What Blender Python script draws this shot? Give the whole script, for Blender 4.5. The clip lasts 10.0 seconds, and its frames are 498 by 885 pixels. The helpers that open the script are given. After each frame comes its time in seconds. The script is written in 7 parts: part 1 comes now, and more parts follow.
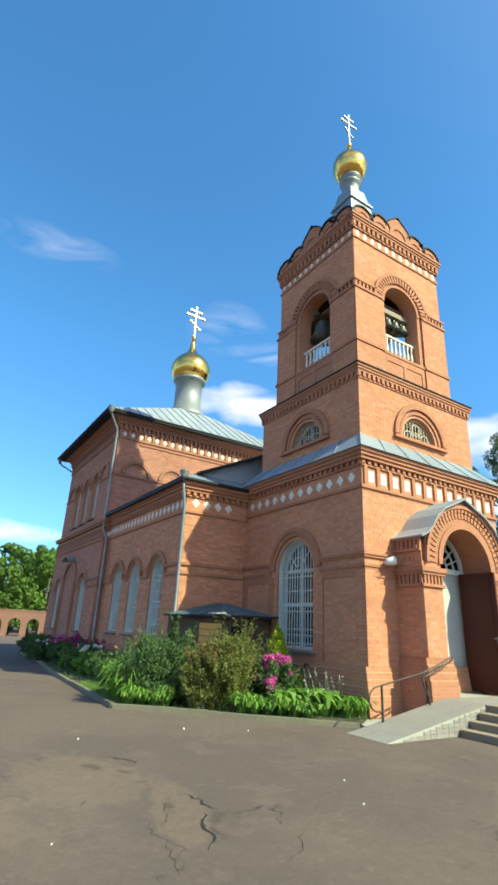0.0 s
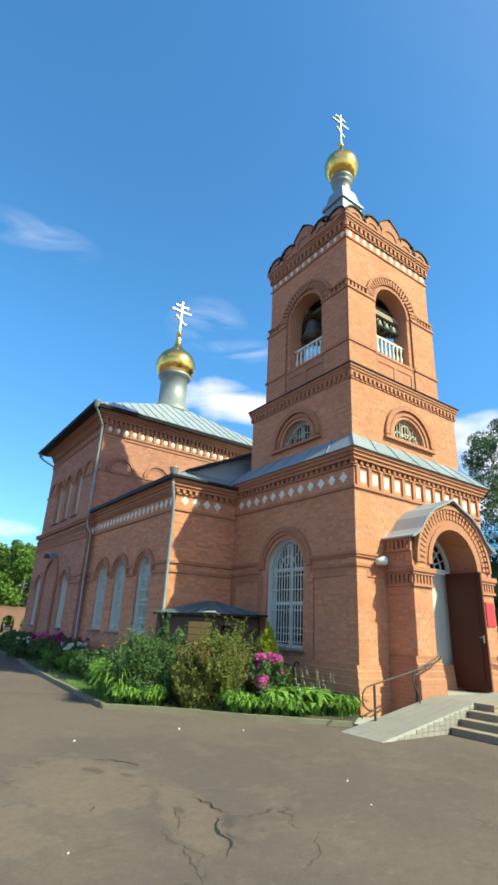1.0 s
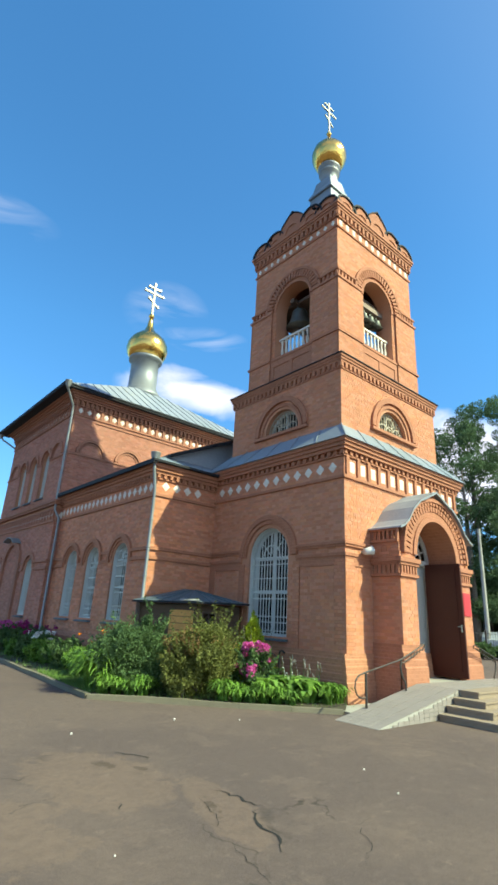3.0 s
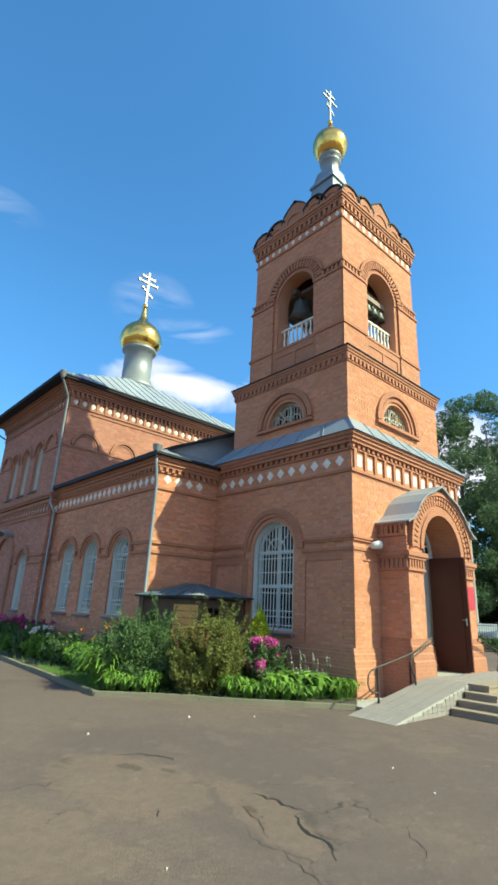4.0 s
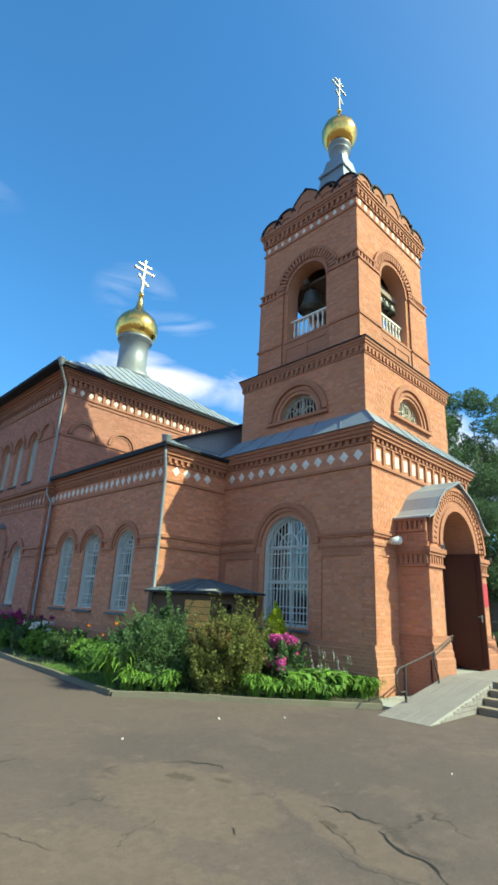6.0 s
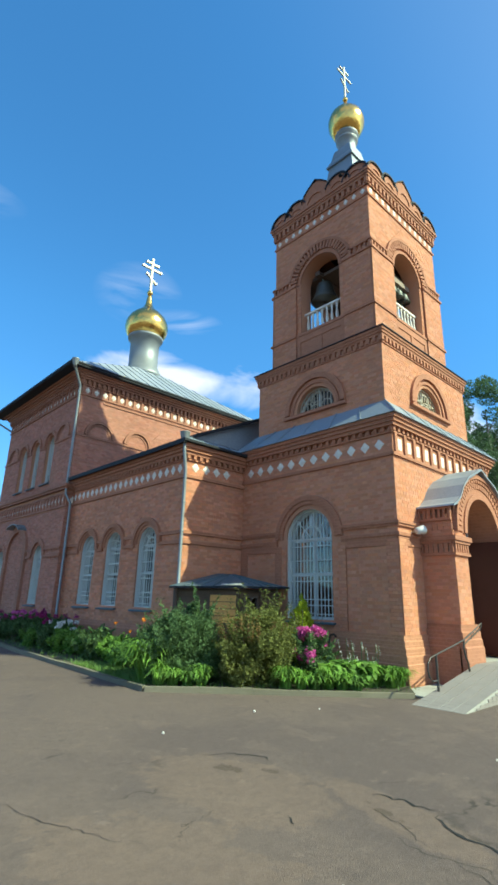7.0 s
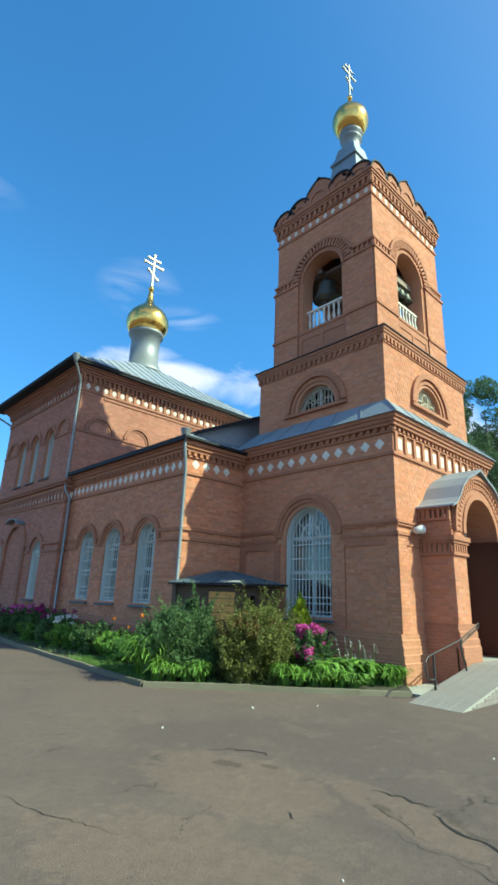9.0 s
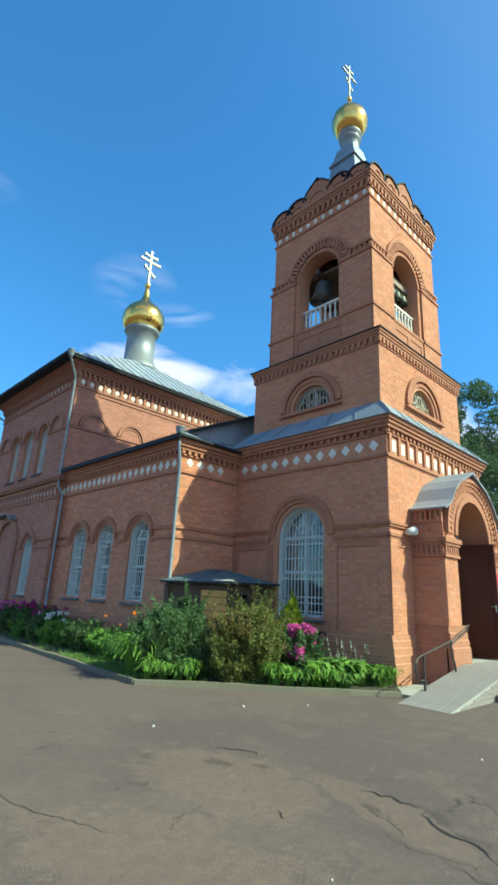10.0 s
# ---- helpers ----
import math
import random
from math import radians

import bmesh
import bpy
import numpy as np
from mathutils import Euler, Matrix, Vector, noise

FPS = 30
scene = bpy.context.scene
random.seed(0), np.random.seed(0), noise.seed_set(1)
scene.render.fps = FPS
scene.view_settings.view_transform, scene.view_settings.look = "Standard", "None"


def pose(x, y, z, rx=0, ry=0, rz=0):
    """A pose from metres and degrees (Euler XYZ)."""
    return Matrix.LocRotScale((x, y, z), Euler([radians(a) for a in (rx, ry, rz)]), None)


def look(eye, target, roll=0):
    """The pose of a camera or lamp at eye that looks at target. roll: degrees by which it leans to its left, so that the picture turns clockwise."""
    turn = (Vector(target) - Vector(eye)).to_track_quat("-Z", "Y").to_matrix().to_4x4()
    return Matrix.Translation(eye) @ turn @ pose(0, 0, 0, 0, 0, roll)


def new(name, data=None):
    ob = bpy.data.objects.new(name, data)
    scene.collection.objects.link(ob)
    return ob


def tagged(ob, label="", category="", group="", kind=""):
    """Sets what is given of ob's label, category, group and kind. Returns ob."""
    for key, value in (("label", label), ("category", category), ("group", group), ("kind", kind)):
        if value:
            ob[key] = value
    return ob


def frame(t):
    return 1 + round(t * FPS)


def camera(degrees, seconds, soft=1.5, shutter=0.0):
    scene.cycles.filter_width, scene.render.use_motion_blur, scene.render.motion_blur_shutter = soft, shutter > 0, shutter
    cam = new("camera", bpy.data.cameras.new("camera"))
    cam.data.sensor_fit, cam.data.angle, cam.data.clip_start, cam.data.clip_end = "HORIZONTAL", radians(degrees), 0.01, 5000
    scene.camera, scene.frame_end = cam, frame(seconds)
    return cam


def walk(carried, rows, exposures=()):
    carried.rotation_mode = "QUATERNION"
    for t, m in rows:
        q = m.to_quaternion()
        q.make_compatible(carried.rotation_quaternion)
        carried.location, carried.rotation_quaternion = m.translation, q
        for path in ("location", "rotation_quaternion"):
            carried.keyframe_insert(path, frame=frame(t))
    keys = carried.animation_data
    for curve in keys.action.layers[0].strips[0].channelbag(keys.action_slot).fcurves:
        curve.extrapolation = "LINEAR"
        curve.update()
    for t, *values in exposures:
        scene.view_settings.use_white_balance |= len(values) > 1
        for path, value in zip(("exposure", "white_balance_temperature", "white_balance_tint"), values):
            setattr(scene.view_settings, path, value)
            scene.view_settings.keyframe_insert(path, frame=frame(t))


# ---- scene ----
cam = camera(52.8, 10.0, soft=3.0)
PATH = [
    (0, (-7.845, -7.725, 1.495), (-6.851, -6.137, 2.194), 2.8),
    (0.5, (-7.985, -7.628, 1.51), (-6.959, -6.059, 2.206), 2.9),
    (1, (-8.12, -7.521, 1.543), (-7.051, -5.977, 2.232), 2.8),
    (1.5, (-8.268, -7.412, 1.542), (-7.15, -5.9, 2.222), 2.6),
    (2, (-8.405, -7.271, 1.511), (-7.244, -5.787, 2.184), 2.5),
    (2.5, (-8.498, -7.068, 1.487), (-7.308, -5.606, 2.156), 3.0),
    (4, (-8.835, -6.426, 1.535), (-7.571, -5.013, 2.17), 2.8),
    (4.5, (-8.951, -6.185, 1.542), (-7.663, -4.789, 2.168), 3.1),
    (5, (-9.048, -5.961, 1.571), (-7.736, -4.584, 2.189), 2.9),
    (5.5, (-9.096, -5.786, 1.566), (-7.773, -4.421, 2.186), 3.3),
    (7, (-9.34, -5.431, 1.502), (-8.036, -4.038, 2.103), 1.5),
    (7.5, (-9.387, -5.407, 1.495), (-8.099, -3.994, 2.084), 1.1),
    (8, (-9.397, -5.408, 1.493), (-8.107, -3.997, 2.079), 1.2),
    (8.5, (-9.388, -5.41, 1.499), (-8.088, -4.009, 2.088), 1.6),
    (9, (-9.387, -5.415, 1.5), (-8.077, -4.024, 2.091), 2.2),
    (9.5, (-9.394, -5.417, 1.508), (-8.072, -4.036, 2.097), 2.6),
    (10, (-9.414, -5.416, 1.516), (-8.085, -4.041, 2.102), 2.9),
]
walk(cam, [(t, look(eye, target, roll)) for t, eye, target, roll in PATH], [(0.0, 0.88, 6650, 9), (2.5, 0.85, 6600, 9), (5.5, 0.81, 6450, 8), (7.5, 0.74, 6100, 5), (10.0, 0.71, 6000, 4)])

# ---- world, sun ----
SUN = Vector((-0.475, 1.0, -0.98)).normalized()
world = bpy.data.worlds.new("sky")
scene.world = world
world.use_nodes = True
wt = world.node_tree
wt.nodes.clear()


def wn(kind, **kw):
    n = wt.nodes.new(kind)
    for k, v in kw.items():
        n.inputs[k].default_value = v
    return n


sky = wt.nodes.new("ShaderNodeTexSky")
sky.sky_type, sky.sun_disc = "NISHITA", False
sky.sun_elevation, sky.sun_rotation = math.asin(-SUN.z), math.atan2(-SUN.x, -SUN.y)
sky.air_density, sky.dust_density, sky.ozone_density = 1.0, 0.3, 1.2
tc = wt.nodes.new("ShaderNodeTexCoord")
# soft cumulus and thin streaks, from noise on the dome of the sky
sep = wt.nodes.new("ShaderNodeSeparateXYZ")
wt.links.new(tc.outputs["Generated"], sep.inputs[0])


def wmath(op, a, b=None, clamp=False):
    n = wt.nodes.new("ShaderNodeMath")
    n.operation, n.use_clamp = op, clamp
    for i, s in enumerate((a, b)):
        if s is None:
            continue
        if isinstance(s, (int, float)):
            n.inputs[i].default_value = s
        else:
            wt.links.new(s, n.inputs[i])
    return n.outputs[0]


def wnoise(scale, detail, stretch, distortion=0.0, shift=(0, 0, 0)):
    mp = wt.nodes.new("ShaderNodeMapping")
    mp.inputs["Scale"].default_value, mp.inputs["Location"].default_value = stretch, shift
    wt.links.new(tc.outputs["Generated"], mp.inputs["Vector"])
    n = wn("ShaderNodeTexNoise", Scale=scale, Detail=detail, Distortion=distortion)
    wt.links.new(mp.outputs[0], n.inputs["Vector"])
    return n.outputs["Fac"]


def blob(direction, width, height, power=1.0):
    """1 at a direction of the sky, falling to 0 at that many radians beside or above it."""
    d = Vector(direction).normalized()
    az = wmath("SUBTRACT", wmath("ARCTAN2", sep.outputs[0], sep.outputs[1]), math.atan2(d.x, d.y))
    el = wmath("SUBTRACT", sep.outputs[2], d.z)
    r = wmath("ADD", wmath("POWER", wmath("ABSOLUTE", wmath("DIVIDE", az, width)), 2.0), wmath("POWER", wmath("ABSOLUTE", wmath("DIVIDE", el, height)), 2.0))
    return wmath("MULTIPLY", wmath("SUBTRACT", 1.0, r, True), power)


puffs = wnoise(6.0, 8, (1, 1, 1.8), 0.5)
cumulus = wmath("ADD", wmath("ADD", blob((0.47, 0.77, 0.415), 0.15, 0.05), blob((0.59, 0.69, 0.40), 0.16, 0.05, 0.8)), wmath("ADD", blob((0.12, 0.98, 0.15), 0.20, 0.03, 0.7), wmath("ADD", blob((0.80, 0.48, 0.33), 0.20, 0.06), blob((0.93, 0.35, 0.25), 0.3, 0.08))))
heap = wmath("MULTIPLY", wmath("SUBTRACT", wmath("ADD", cumulus, wmath("MULTIPLY", puffs, 3.0)), 1.85), 1.2, True)
heap = wmath("MULTIPLY", heap, wmath("MULTIPLY", cumulus, 3.0, True))
wisp = wnoise(7.0, 6, (1.0, 0.6, 3.5), 0.8, (0.3, 0.1, 0.0))
streaks = wmath("ADD", wmath("ADD", blob((0.08, 0.79, 0.615), 0.15, 0.028, 0.75), blob((0.40, 0.74, 0.54), 0.10, 0.05, 0.75)), blob((0.48, 0.715, 0.503), 0.10, 0.025))
veil = wmath("MULTIPLY", wmath("MULTIPLY", wmath("SUBTRACT", wisp, 0.42), 2.2, True), wmath("MULTIPLY", streaks, 0.45, True))
# unseen cumulus outside the view, added as neutral fill light for the shaded walls
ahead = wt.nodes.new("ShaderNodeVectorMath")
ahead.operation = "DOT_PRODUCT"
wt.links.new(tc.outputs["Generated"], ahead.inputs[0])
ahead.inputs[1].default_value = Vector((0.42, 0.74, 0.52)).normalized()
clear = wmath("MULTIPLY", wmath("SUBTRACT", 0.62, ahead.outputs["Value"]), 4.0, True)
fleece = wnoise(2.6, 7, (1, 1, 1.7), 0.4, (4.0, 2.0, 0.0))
fill_clouds = wmath("MULTIPLY", wmath("MULTIPLY", wmath("SUBTRACT", fleece, 0.44), 5.0, True), clear)
cover = wmath("MAXIMUM", wmath("MAXIMUM", wmath("MULTIPLY", heap, 0.66), veil), wmath("MULTIPLY", fill_clouds, 0.40))
haze = wmath("MULTIPLY", wmath("SUBTRACT", 0.11, sep.outputs[2]), 1.5, True)
cover = wmath("MAXIMUM", cover, haze)
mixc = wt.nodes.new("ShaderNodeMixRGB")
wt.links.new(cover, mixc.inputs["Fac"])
tint = wt.nodes.new("ShaderNodeMixRGB")
tint.blend_type = "MULTIPLY"
tint.inputs["Fac"].default_value = 1.0
# hazier and warmer towards the sun, deep blue away from it
away = wt.nodes.new("ShaderNodeVectorMath")
away.operation = "DOT_PRODUCT"
wt.links.new(tc.outputs["Generated"], away.inputs[0])
away.inputs[1].default_value = -SUN
sunward = wt.nodes.new("ShaderNodeMapRange")
sunward.interpolation_type = "SMOOTHSTEP"
sunward.inputs["From Min"].default_value, sunward.inputs["From Max"].default_value = 0.36, 0.97
wt.links.new(away.outputs["Value"], sunward.inputs["Value"])
shade = wt.nodes.new("ShaderNodeMixRGB")
shade.inputs["Color2"].default_value = (1.0, 1.10, 1.06, 1)
height = wt.nodes.new("ShaderNodeMapRange")
height.inputs["From Min"].default_value, height.inputs["From Max"].default_value = 0.08, 0.5
wt.links.new(sep.outputs[2], height.inputs["Value"])
deep = wt.nodes.new("ShaderNodeMixRGB")
deep.inputs["Color1"].default_value, deep.inputs["Color2"].default_value = (0.37, 0.65, 0.88, 1), (0.40, 0.91, 1.16, 1)
wt.links.new(height.outputs[0], deep.inputs["Fac"])
wt.links.new(deep.outputs[0], shade.inputs["Color1"])
wt.links.new(sunward.outputs[0], shade.inputs["Fac"])
wt.links.new(shade.outputs[0], tint.inputs["Color2"])
wt.links.new(sky.outputs[0], tint.inputs["Color1"])
wt.links.new(tint.outputs[0], mixc.inputs["Color1"])
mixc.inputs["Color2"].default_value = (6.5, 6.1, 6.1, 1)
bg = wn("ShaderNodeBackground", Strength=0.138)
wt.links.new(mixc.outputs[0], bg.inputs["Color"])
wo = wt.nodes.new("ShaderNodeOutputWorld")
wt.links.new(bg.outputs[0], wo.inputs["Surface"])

sun = new("sun", bpy.data.lights.new("sun", "SUN"))
sun.data.energy, sun.data.angle, sun.data.color = 5.0, radians(0.6), (0.92, 1.0, 0.66)
sun.matrix_world = look((20, -50, 45), Vector((20, -50, 45)) + SUN)


# ---- materials ----
def mat(name, color, rough=0.8, scale=3.0, var=0.2, bump=0.3, fine=40.0, metal=0.0, island=0.0, each=0.0, dirt=None, dirt_amount=0.4, brick=False, bump_at=0.01, spec=0.5):
    m = bpy.data.materials.new(name)
    m.use_nodes = True
    nt = m.node_tree
    p = nt.nodes["Principled BSDF"]
    p.inputs["Roughness"].default_value, p.inputs["Metallic"].default_value = rough, metal
    p.inputs["Specular IOR Level"].default_value = spec
    geo = nt.nodes.new("ShaderNodeNewGeometry")
    info = nt.nodes.new("ShaderNodeObjectInfo")

    def noise_at(s, detail=4):
        n = nt.nodes.new("ShaderNodeTexNoise")
        n.inputs["Scale"].default_value, n.inputs["Detail"].default_value = s, detail
        nt.links.new(geo.outputs["Position"], n.inputs["Vector"])
        return n.outputs["Fac"]

    def ma(op, a, b, clamp=False):
        n = nt.nodes.new("ShaderNodeMath")
        n.operation, n.use_clamp = op, clamp
        for i, s in enumerate((a, b)):
            if isinstance(s, (int, float)):
                n.inputs[i].default_value = s
            else:
                nt.links.new(s, n.inputs[i])
        return n.outputs[0]

    big, small = noise_at(scale), noise_at(fine, 6)
    value = ma("ADD", 1.0 - var, ma("MULTIPLY", ma("ADD", big, small), var))
    if island:
        value = ma("MULTIPLY", value, ma("ADD", 1.0 - island, ma("MULTIPLY", geo.outputs["Random Per Island"], 2 * island)))
    if each:
        value = ma("MULTIPLY", value, ma("ADD", 1.0 - each, ma("MULTIPLY", info.outputs["Random"], 2 * each)))
    hsv = nt.nodes.new("ShaderNodeHueSaturation")
    hsv.inputs["Color"].default_value = (*color, 1)
    nt.links.new(value, hsv.inputs["Value"])
    if island or each:
        rnd = geo.outputs["Random Per Island"] if island else info.outputs["Random"]
        w = ma("FRACT", ma("MULTIPLY", rnd, 17.31), 0.0)
        nt.links.new(ma("ADD", 0.495, ma("MULTIPLY", w, 0.008)), hsv.inputs["Hue"])
        nt.links.new(ma("ADD", 0.94, ma("MULTIPLY", ma("FRACT", ma("MULTIPLY", rnd, 7.77), 0.0), 0.12)), hsv.inputs["Saturation"])
    out = hsv.outputs[0]
    if brick:
        sp = nt.nodes.new("ShaderNodeSeparateXYZ")
        nt.links.new(geo.outputs["Position"], sp.inputs[0])
        cb = nt.nodes.new("ShaderNodeCombineXYZ")
        nt.links.new(ma("ADD", sp.outputs[0], sp.outputs[1]), cb.inputs[0])
        nt.links.new(sp.outputs[2], cb.inputs[1])
        bt = nt.nodes.new("ShaderNodeTexBrick")
        bt.inputs["Scale"].default_value, bt.inputs["Brick Width"].default_value, bt.inputs["Row Height"].default_value = 1.0, 0.117, 0.068
        bt.inputs["Mortar Size"].default_value, bt.inputs["Mortar Smooth"].default_value = 0.006, 0.3
        bt.inputs["Color1"].default_value, bt.inputs["Color2"].default_value, bt.inputs["Mortar"].default_value = (1, 1, 1, 1), (0.8, 0.78, 0.76, 1), (1.15, 1.2, 1.3, 1)
        nt.links.new(cb.outputs[0], bt.inputs["Vector"])
        mu = nt.nodes.new("ShaderNodeMixRGB")
        mu.blend_type = "MULTIPLY"
        mu.inputs[0].default_value = 0.8
        nt.links.new(out, mu.inputs[1])
        nt.links.new(bt.outputs["Color"], mu.inputs[2])
        out = mu.outputs[0]
    if dirt:
        ramp = nt.nodes.new("ShaderNodeValToRGB")
        ramp.color_ramp.elements[0].position, ramp.color_ramp.elements[1].position = 0.52, 0.72
        nt.links.new(noise_at(scale * 0.6, 8), ramp.inputs[0])
        mx = nt.nodes.new("ShaderNodeMixRGB")
        nt.links.new(ma("MULTIPLY", ramp.outputs[0], dirt_amount), mx.inputs[0])
        nt.links.new(out, mx.inputs[1])
        mx.inputs[2].default_value = (*dirt, 1)
        out = mx.outputs[0]
    nt.links.new(out, p.inputs["Base Color"])
    if bump:
        b = nt.nodes.new("ShaderNodeBump")
        b.inputs["Strength"].default_value, b.inputs["Distance"].default_value = bump, bump_at
        nt.links.new(small, b.inputs["Height"])
        nt.links.new(b.outputs[0], p.inputs["Normal"])
    return m


M_BRICK = mat("fired_brick", (0.485, 0.207, 0.114), 0.9, 0.7, 0.42, 0.6, 45, island=0.14, dirt=(0.42, 0.185, 0.105), dirt_amount=0.35)
M_BRICK_DARK = mat("old_purple_brick", (0.37, 0.155, 0.105), 0.9, 0.7, 0.4, 0.6, 45, island=0.2, dirt=(0.40, 0.20, 0.13), dirt_amount=0.35)
M_BRICK_NAVE = mat("nave_brick", (0.50, 0.205, 0.114), 0.9, 0.7, 0.42, 0.6, 45, island=0.18, dirt=(0.42, 0.22, 0.13), dirt_amount=0.35)
M_BRICK_ONE = mat("fired_brick_single", (0.485, 0.207, 0.114), 0.9, 0.7, 0.42, 0.6, 45, each=0.13, dirt=(0.42, 0.185, 0.105), dirt_amount=0.35)
M_MORTAR = mat("lime_mortar", (0.46, 0.215, 0.128), 0.95, 1.0, 0.3, 0.6, 80, dirt=(0.42, 0.26, 0.17), dirt_amount=0.4)
M_TRIM = mat("moulded_brick", (0.37, 0.150, 0.083), 0.9, 1.0, 0.4, 0.5, 60, brick=True, dirt=(0.28, 0.13, 0.08), dirt_amount=0.5)
M_TRIM_DARK = mat("moulded_old_brick", (0.34, 0.145, 0.09), 0.9, 1.0, 0.4, 0.5, 60, brick=True, dirt=(0.2, 0.1, 0.07), dirt_amount=0.5)
M_COURSE = mat("plinth_brick", (0.43, 0.19, 0.104), 0.9, 0.8, 0.45, 0.5, 60, brick=True, dirt=(0.40, 0.22, 0.13), dirt_amount=0.4)
# brick darkened in colour to stand for the shade of trees
M_GATE = mat("shaded_garden_brick", (0.20, 0.095, 0.07), 0.9, 1.0, 0.4, 0.5, 60, brick=True, dirt=(0.12, 0.08, 0.06), dirt_amount=0.5)
M_WHITE = mat("white_limestone", (0.66, 0.61, 0.54), 0.8, 2.0, 0.2, 0.3, 50)
M_PAINT = mat("white_paint", (0.52, 0.55, 0.54), 0.55, 4.0, 0.12, 0.1, 60)
M_GRILLE = mat("pale_painted_steel", (0.55, 0.57, 0.53), 0.5, 5.0, 0.2, 0.1, 60)
M_ROOF = mat("galvanised_sheet", (0.29, 0.315, 0.36), 0.5, 0.8, 0.35, 0.1, 20, metal=0.2, dirt=(0.25, 0.28, 0.28), dirt_amount=0.5)
M_SKIRT = mat("blue_grey_sheet", (0.215, 0.25, 0.295), 0.5, 0.8, 0.35, 0.1, 20, metal=0.15, dirt=(0.12, 0.15, 0.15), dirt_amount=0.5)
M_ZINC = mat("zinc_pipe", (0.22, 0.235, 0.245), 0.5, 2.0, 0.3, 0.1, 30, metal=0.35)
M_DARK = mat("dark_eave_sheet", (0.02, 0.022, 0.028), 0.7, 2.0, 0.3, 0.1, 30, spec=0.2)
M_GOLD = mat("gilded_copper", (0.78, 0.50, 0.14), 0.2, 3.0, 0.35, 0.5, 9, metal=1.0, bump_at=0.03)
M_CROSS = mat("gilt_cross", (0.42, 0.38, 0.30), 0.5, 3.0, 0.1, 0.0, 20, metal=0.2)
M_STEELX = mat("white_metal_cross", (0.36, 0.36, 0.33), 0.5, 3.0, 0.1, 0.0, 20, metal=0.1)
M_BRONZE = mat("bronze", (0.10, 0.11, 0.10), 0.45, 4.0, 0.3, 0.2, 30, metal=0.6)
M_WOOD = mat("stained_boards", (0.085, 0.048, 0.026), 0.7, 6.0, 0.5, 0.3, 30, each=0.2)
# orange-brown board, its colour raised to stand for a spot of sun
M_PLANK = mat("sunlit_board", (0.62, 0.30, 0.08), 0.65, 6.0, 0.3, 0.2, 30)
M_BEAM = mat("old_timber", (0.09, 0.06, 0.045), 0.85, 5.0, 0.4, 0.3, 30)
M_PALEBEAM = mat("weathered_timber", (0.26, 0.20, 0.16), 0.85, 5.0, 0.4, 0.3, 30)
M_DOOR = mat("brown_painted_door", (0.055, 0.013, 0.009), 0.6, 3.0, 0.3, 0.1, 30, spec=0.25)
M_RED = mat("red_plaque", (0.42, 0.02, 0.03), 0.5, 3.0, 0.15, 0.0, 30)
M_INNERDOOR = mat("pale_grey_door", (0.42, 0.44, 0.42), 0.5, 3.0, 0.15, 0.0, 30)
M_CONC = mat("grey_concrete", (0.33, 0.32, 0.29), 0.9, 2.0, 0.3, 0.5, 50, each=0.1, dirt=(0.2, 0.19, 0.16))
M_TILE = mat("paving_slab", (0.235, 0.205, 0.19), 0.85, 3.0, 0.25, 0.3, 50, island=0.08)
M_STEP = mat("dark_step_stone", (0.25, 0.19, 0.135), 0.85, 3.0, 0.3, 0.3, 50)
M_IRON = mat("dark_iron", (0.06, 0.052, 0.046), 0.5, 5.0, 0.3, 0.1, 40, metal=0.4)
M_SOIL = mat("garden_soil", (0.06, 0.05, 0.03), 0.95, 3.0, 0.5, 0.8, 40, bump_at=0.03)
M_GRASS = mat("grass_blades", (0.10, 0.19, 0.03), 0.7, 1.0, 0.4, 0.0, 20, island=0.35)
M_CRACK = mat("open_crack", (0.012, 0.011, 0.01), 0.95, 6.0, 0.3, 0.2, 60)
M_INNER = mat("dim_plaster", (0.12, 0.11, 0.1), 0.9, 2.0, 0.2, 0.1, 30)
M_SHED = mat("dark_sheet_roof", (0.085, 0.115, 0.135), 0.6, 1.5, 0.3, 0.1, 20, spec=0.3)
M_KERB = mat("weathered_kerb", (0.16, 0.14, 0.095), 0.95, 2.5, 0.4, 0.6, 50, each=0.12, dirt=(0.12, 0.12, 0.06))
M_LAMP = mat("lamp_housing", (0.6, 0.6, 0.58), 0.4, 4.0, 0.1, 0.0, 30)


def leaf_mat(name, color, var=0.35):
    m = mat(name, color, 0.75, 0.8, 0.35, 0.0, 12, island=var, spec=0.15)
    nt = m.node_tree
    p = nt.nodes["Principled BSDF"]
    src = p.inputs["Base Color"].links[0].from_socket
    tr = nt.nodes.new("ShaderNodeBsdfTranslucent")
    nt.links.new(src, tr.inputs["Color"])
    mx = nt.nodes.new("ShaderNodeMixShader")
    mx.inputs[0].default_value = 0.35
    nt.links.new(p.outputs[0], mx.inputs[1])
    nt.links.new(tr.outputs[0], mx.inputs[2])
    nt.links.new(mx.outputs[0], nt.nodes["Material Output"].inputs["Surface"])
    return m


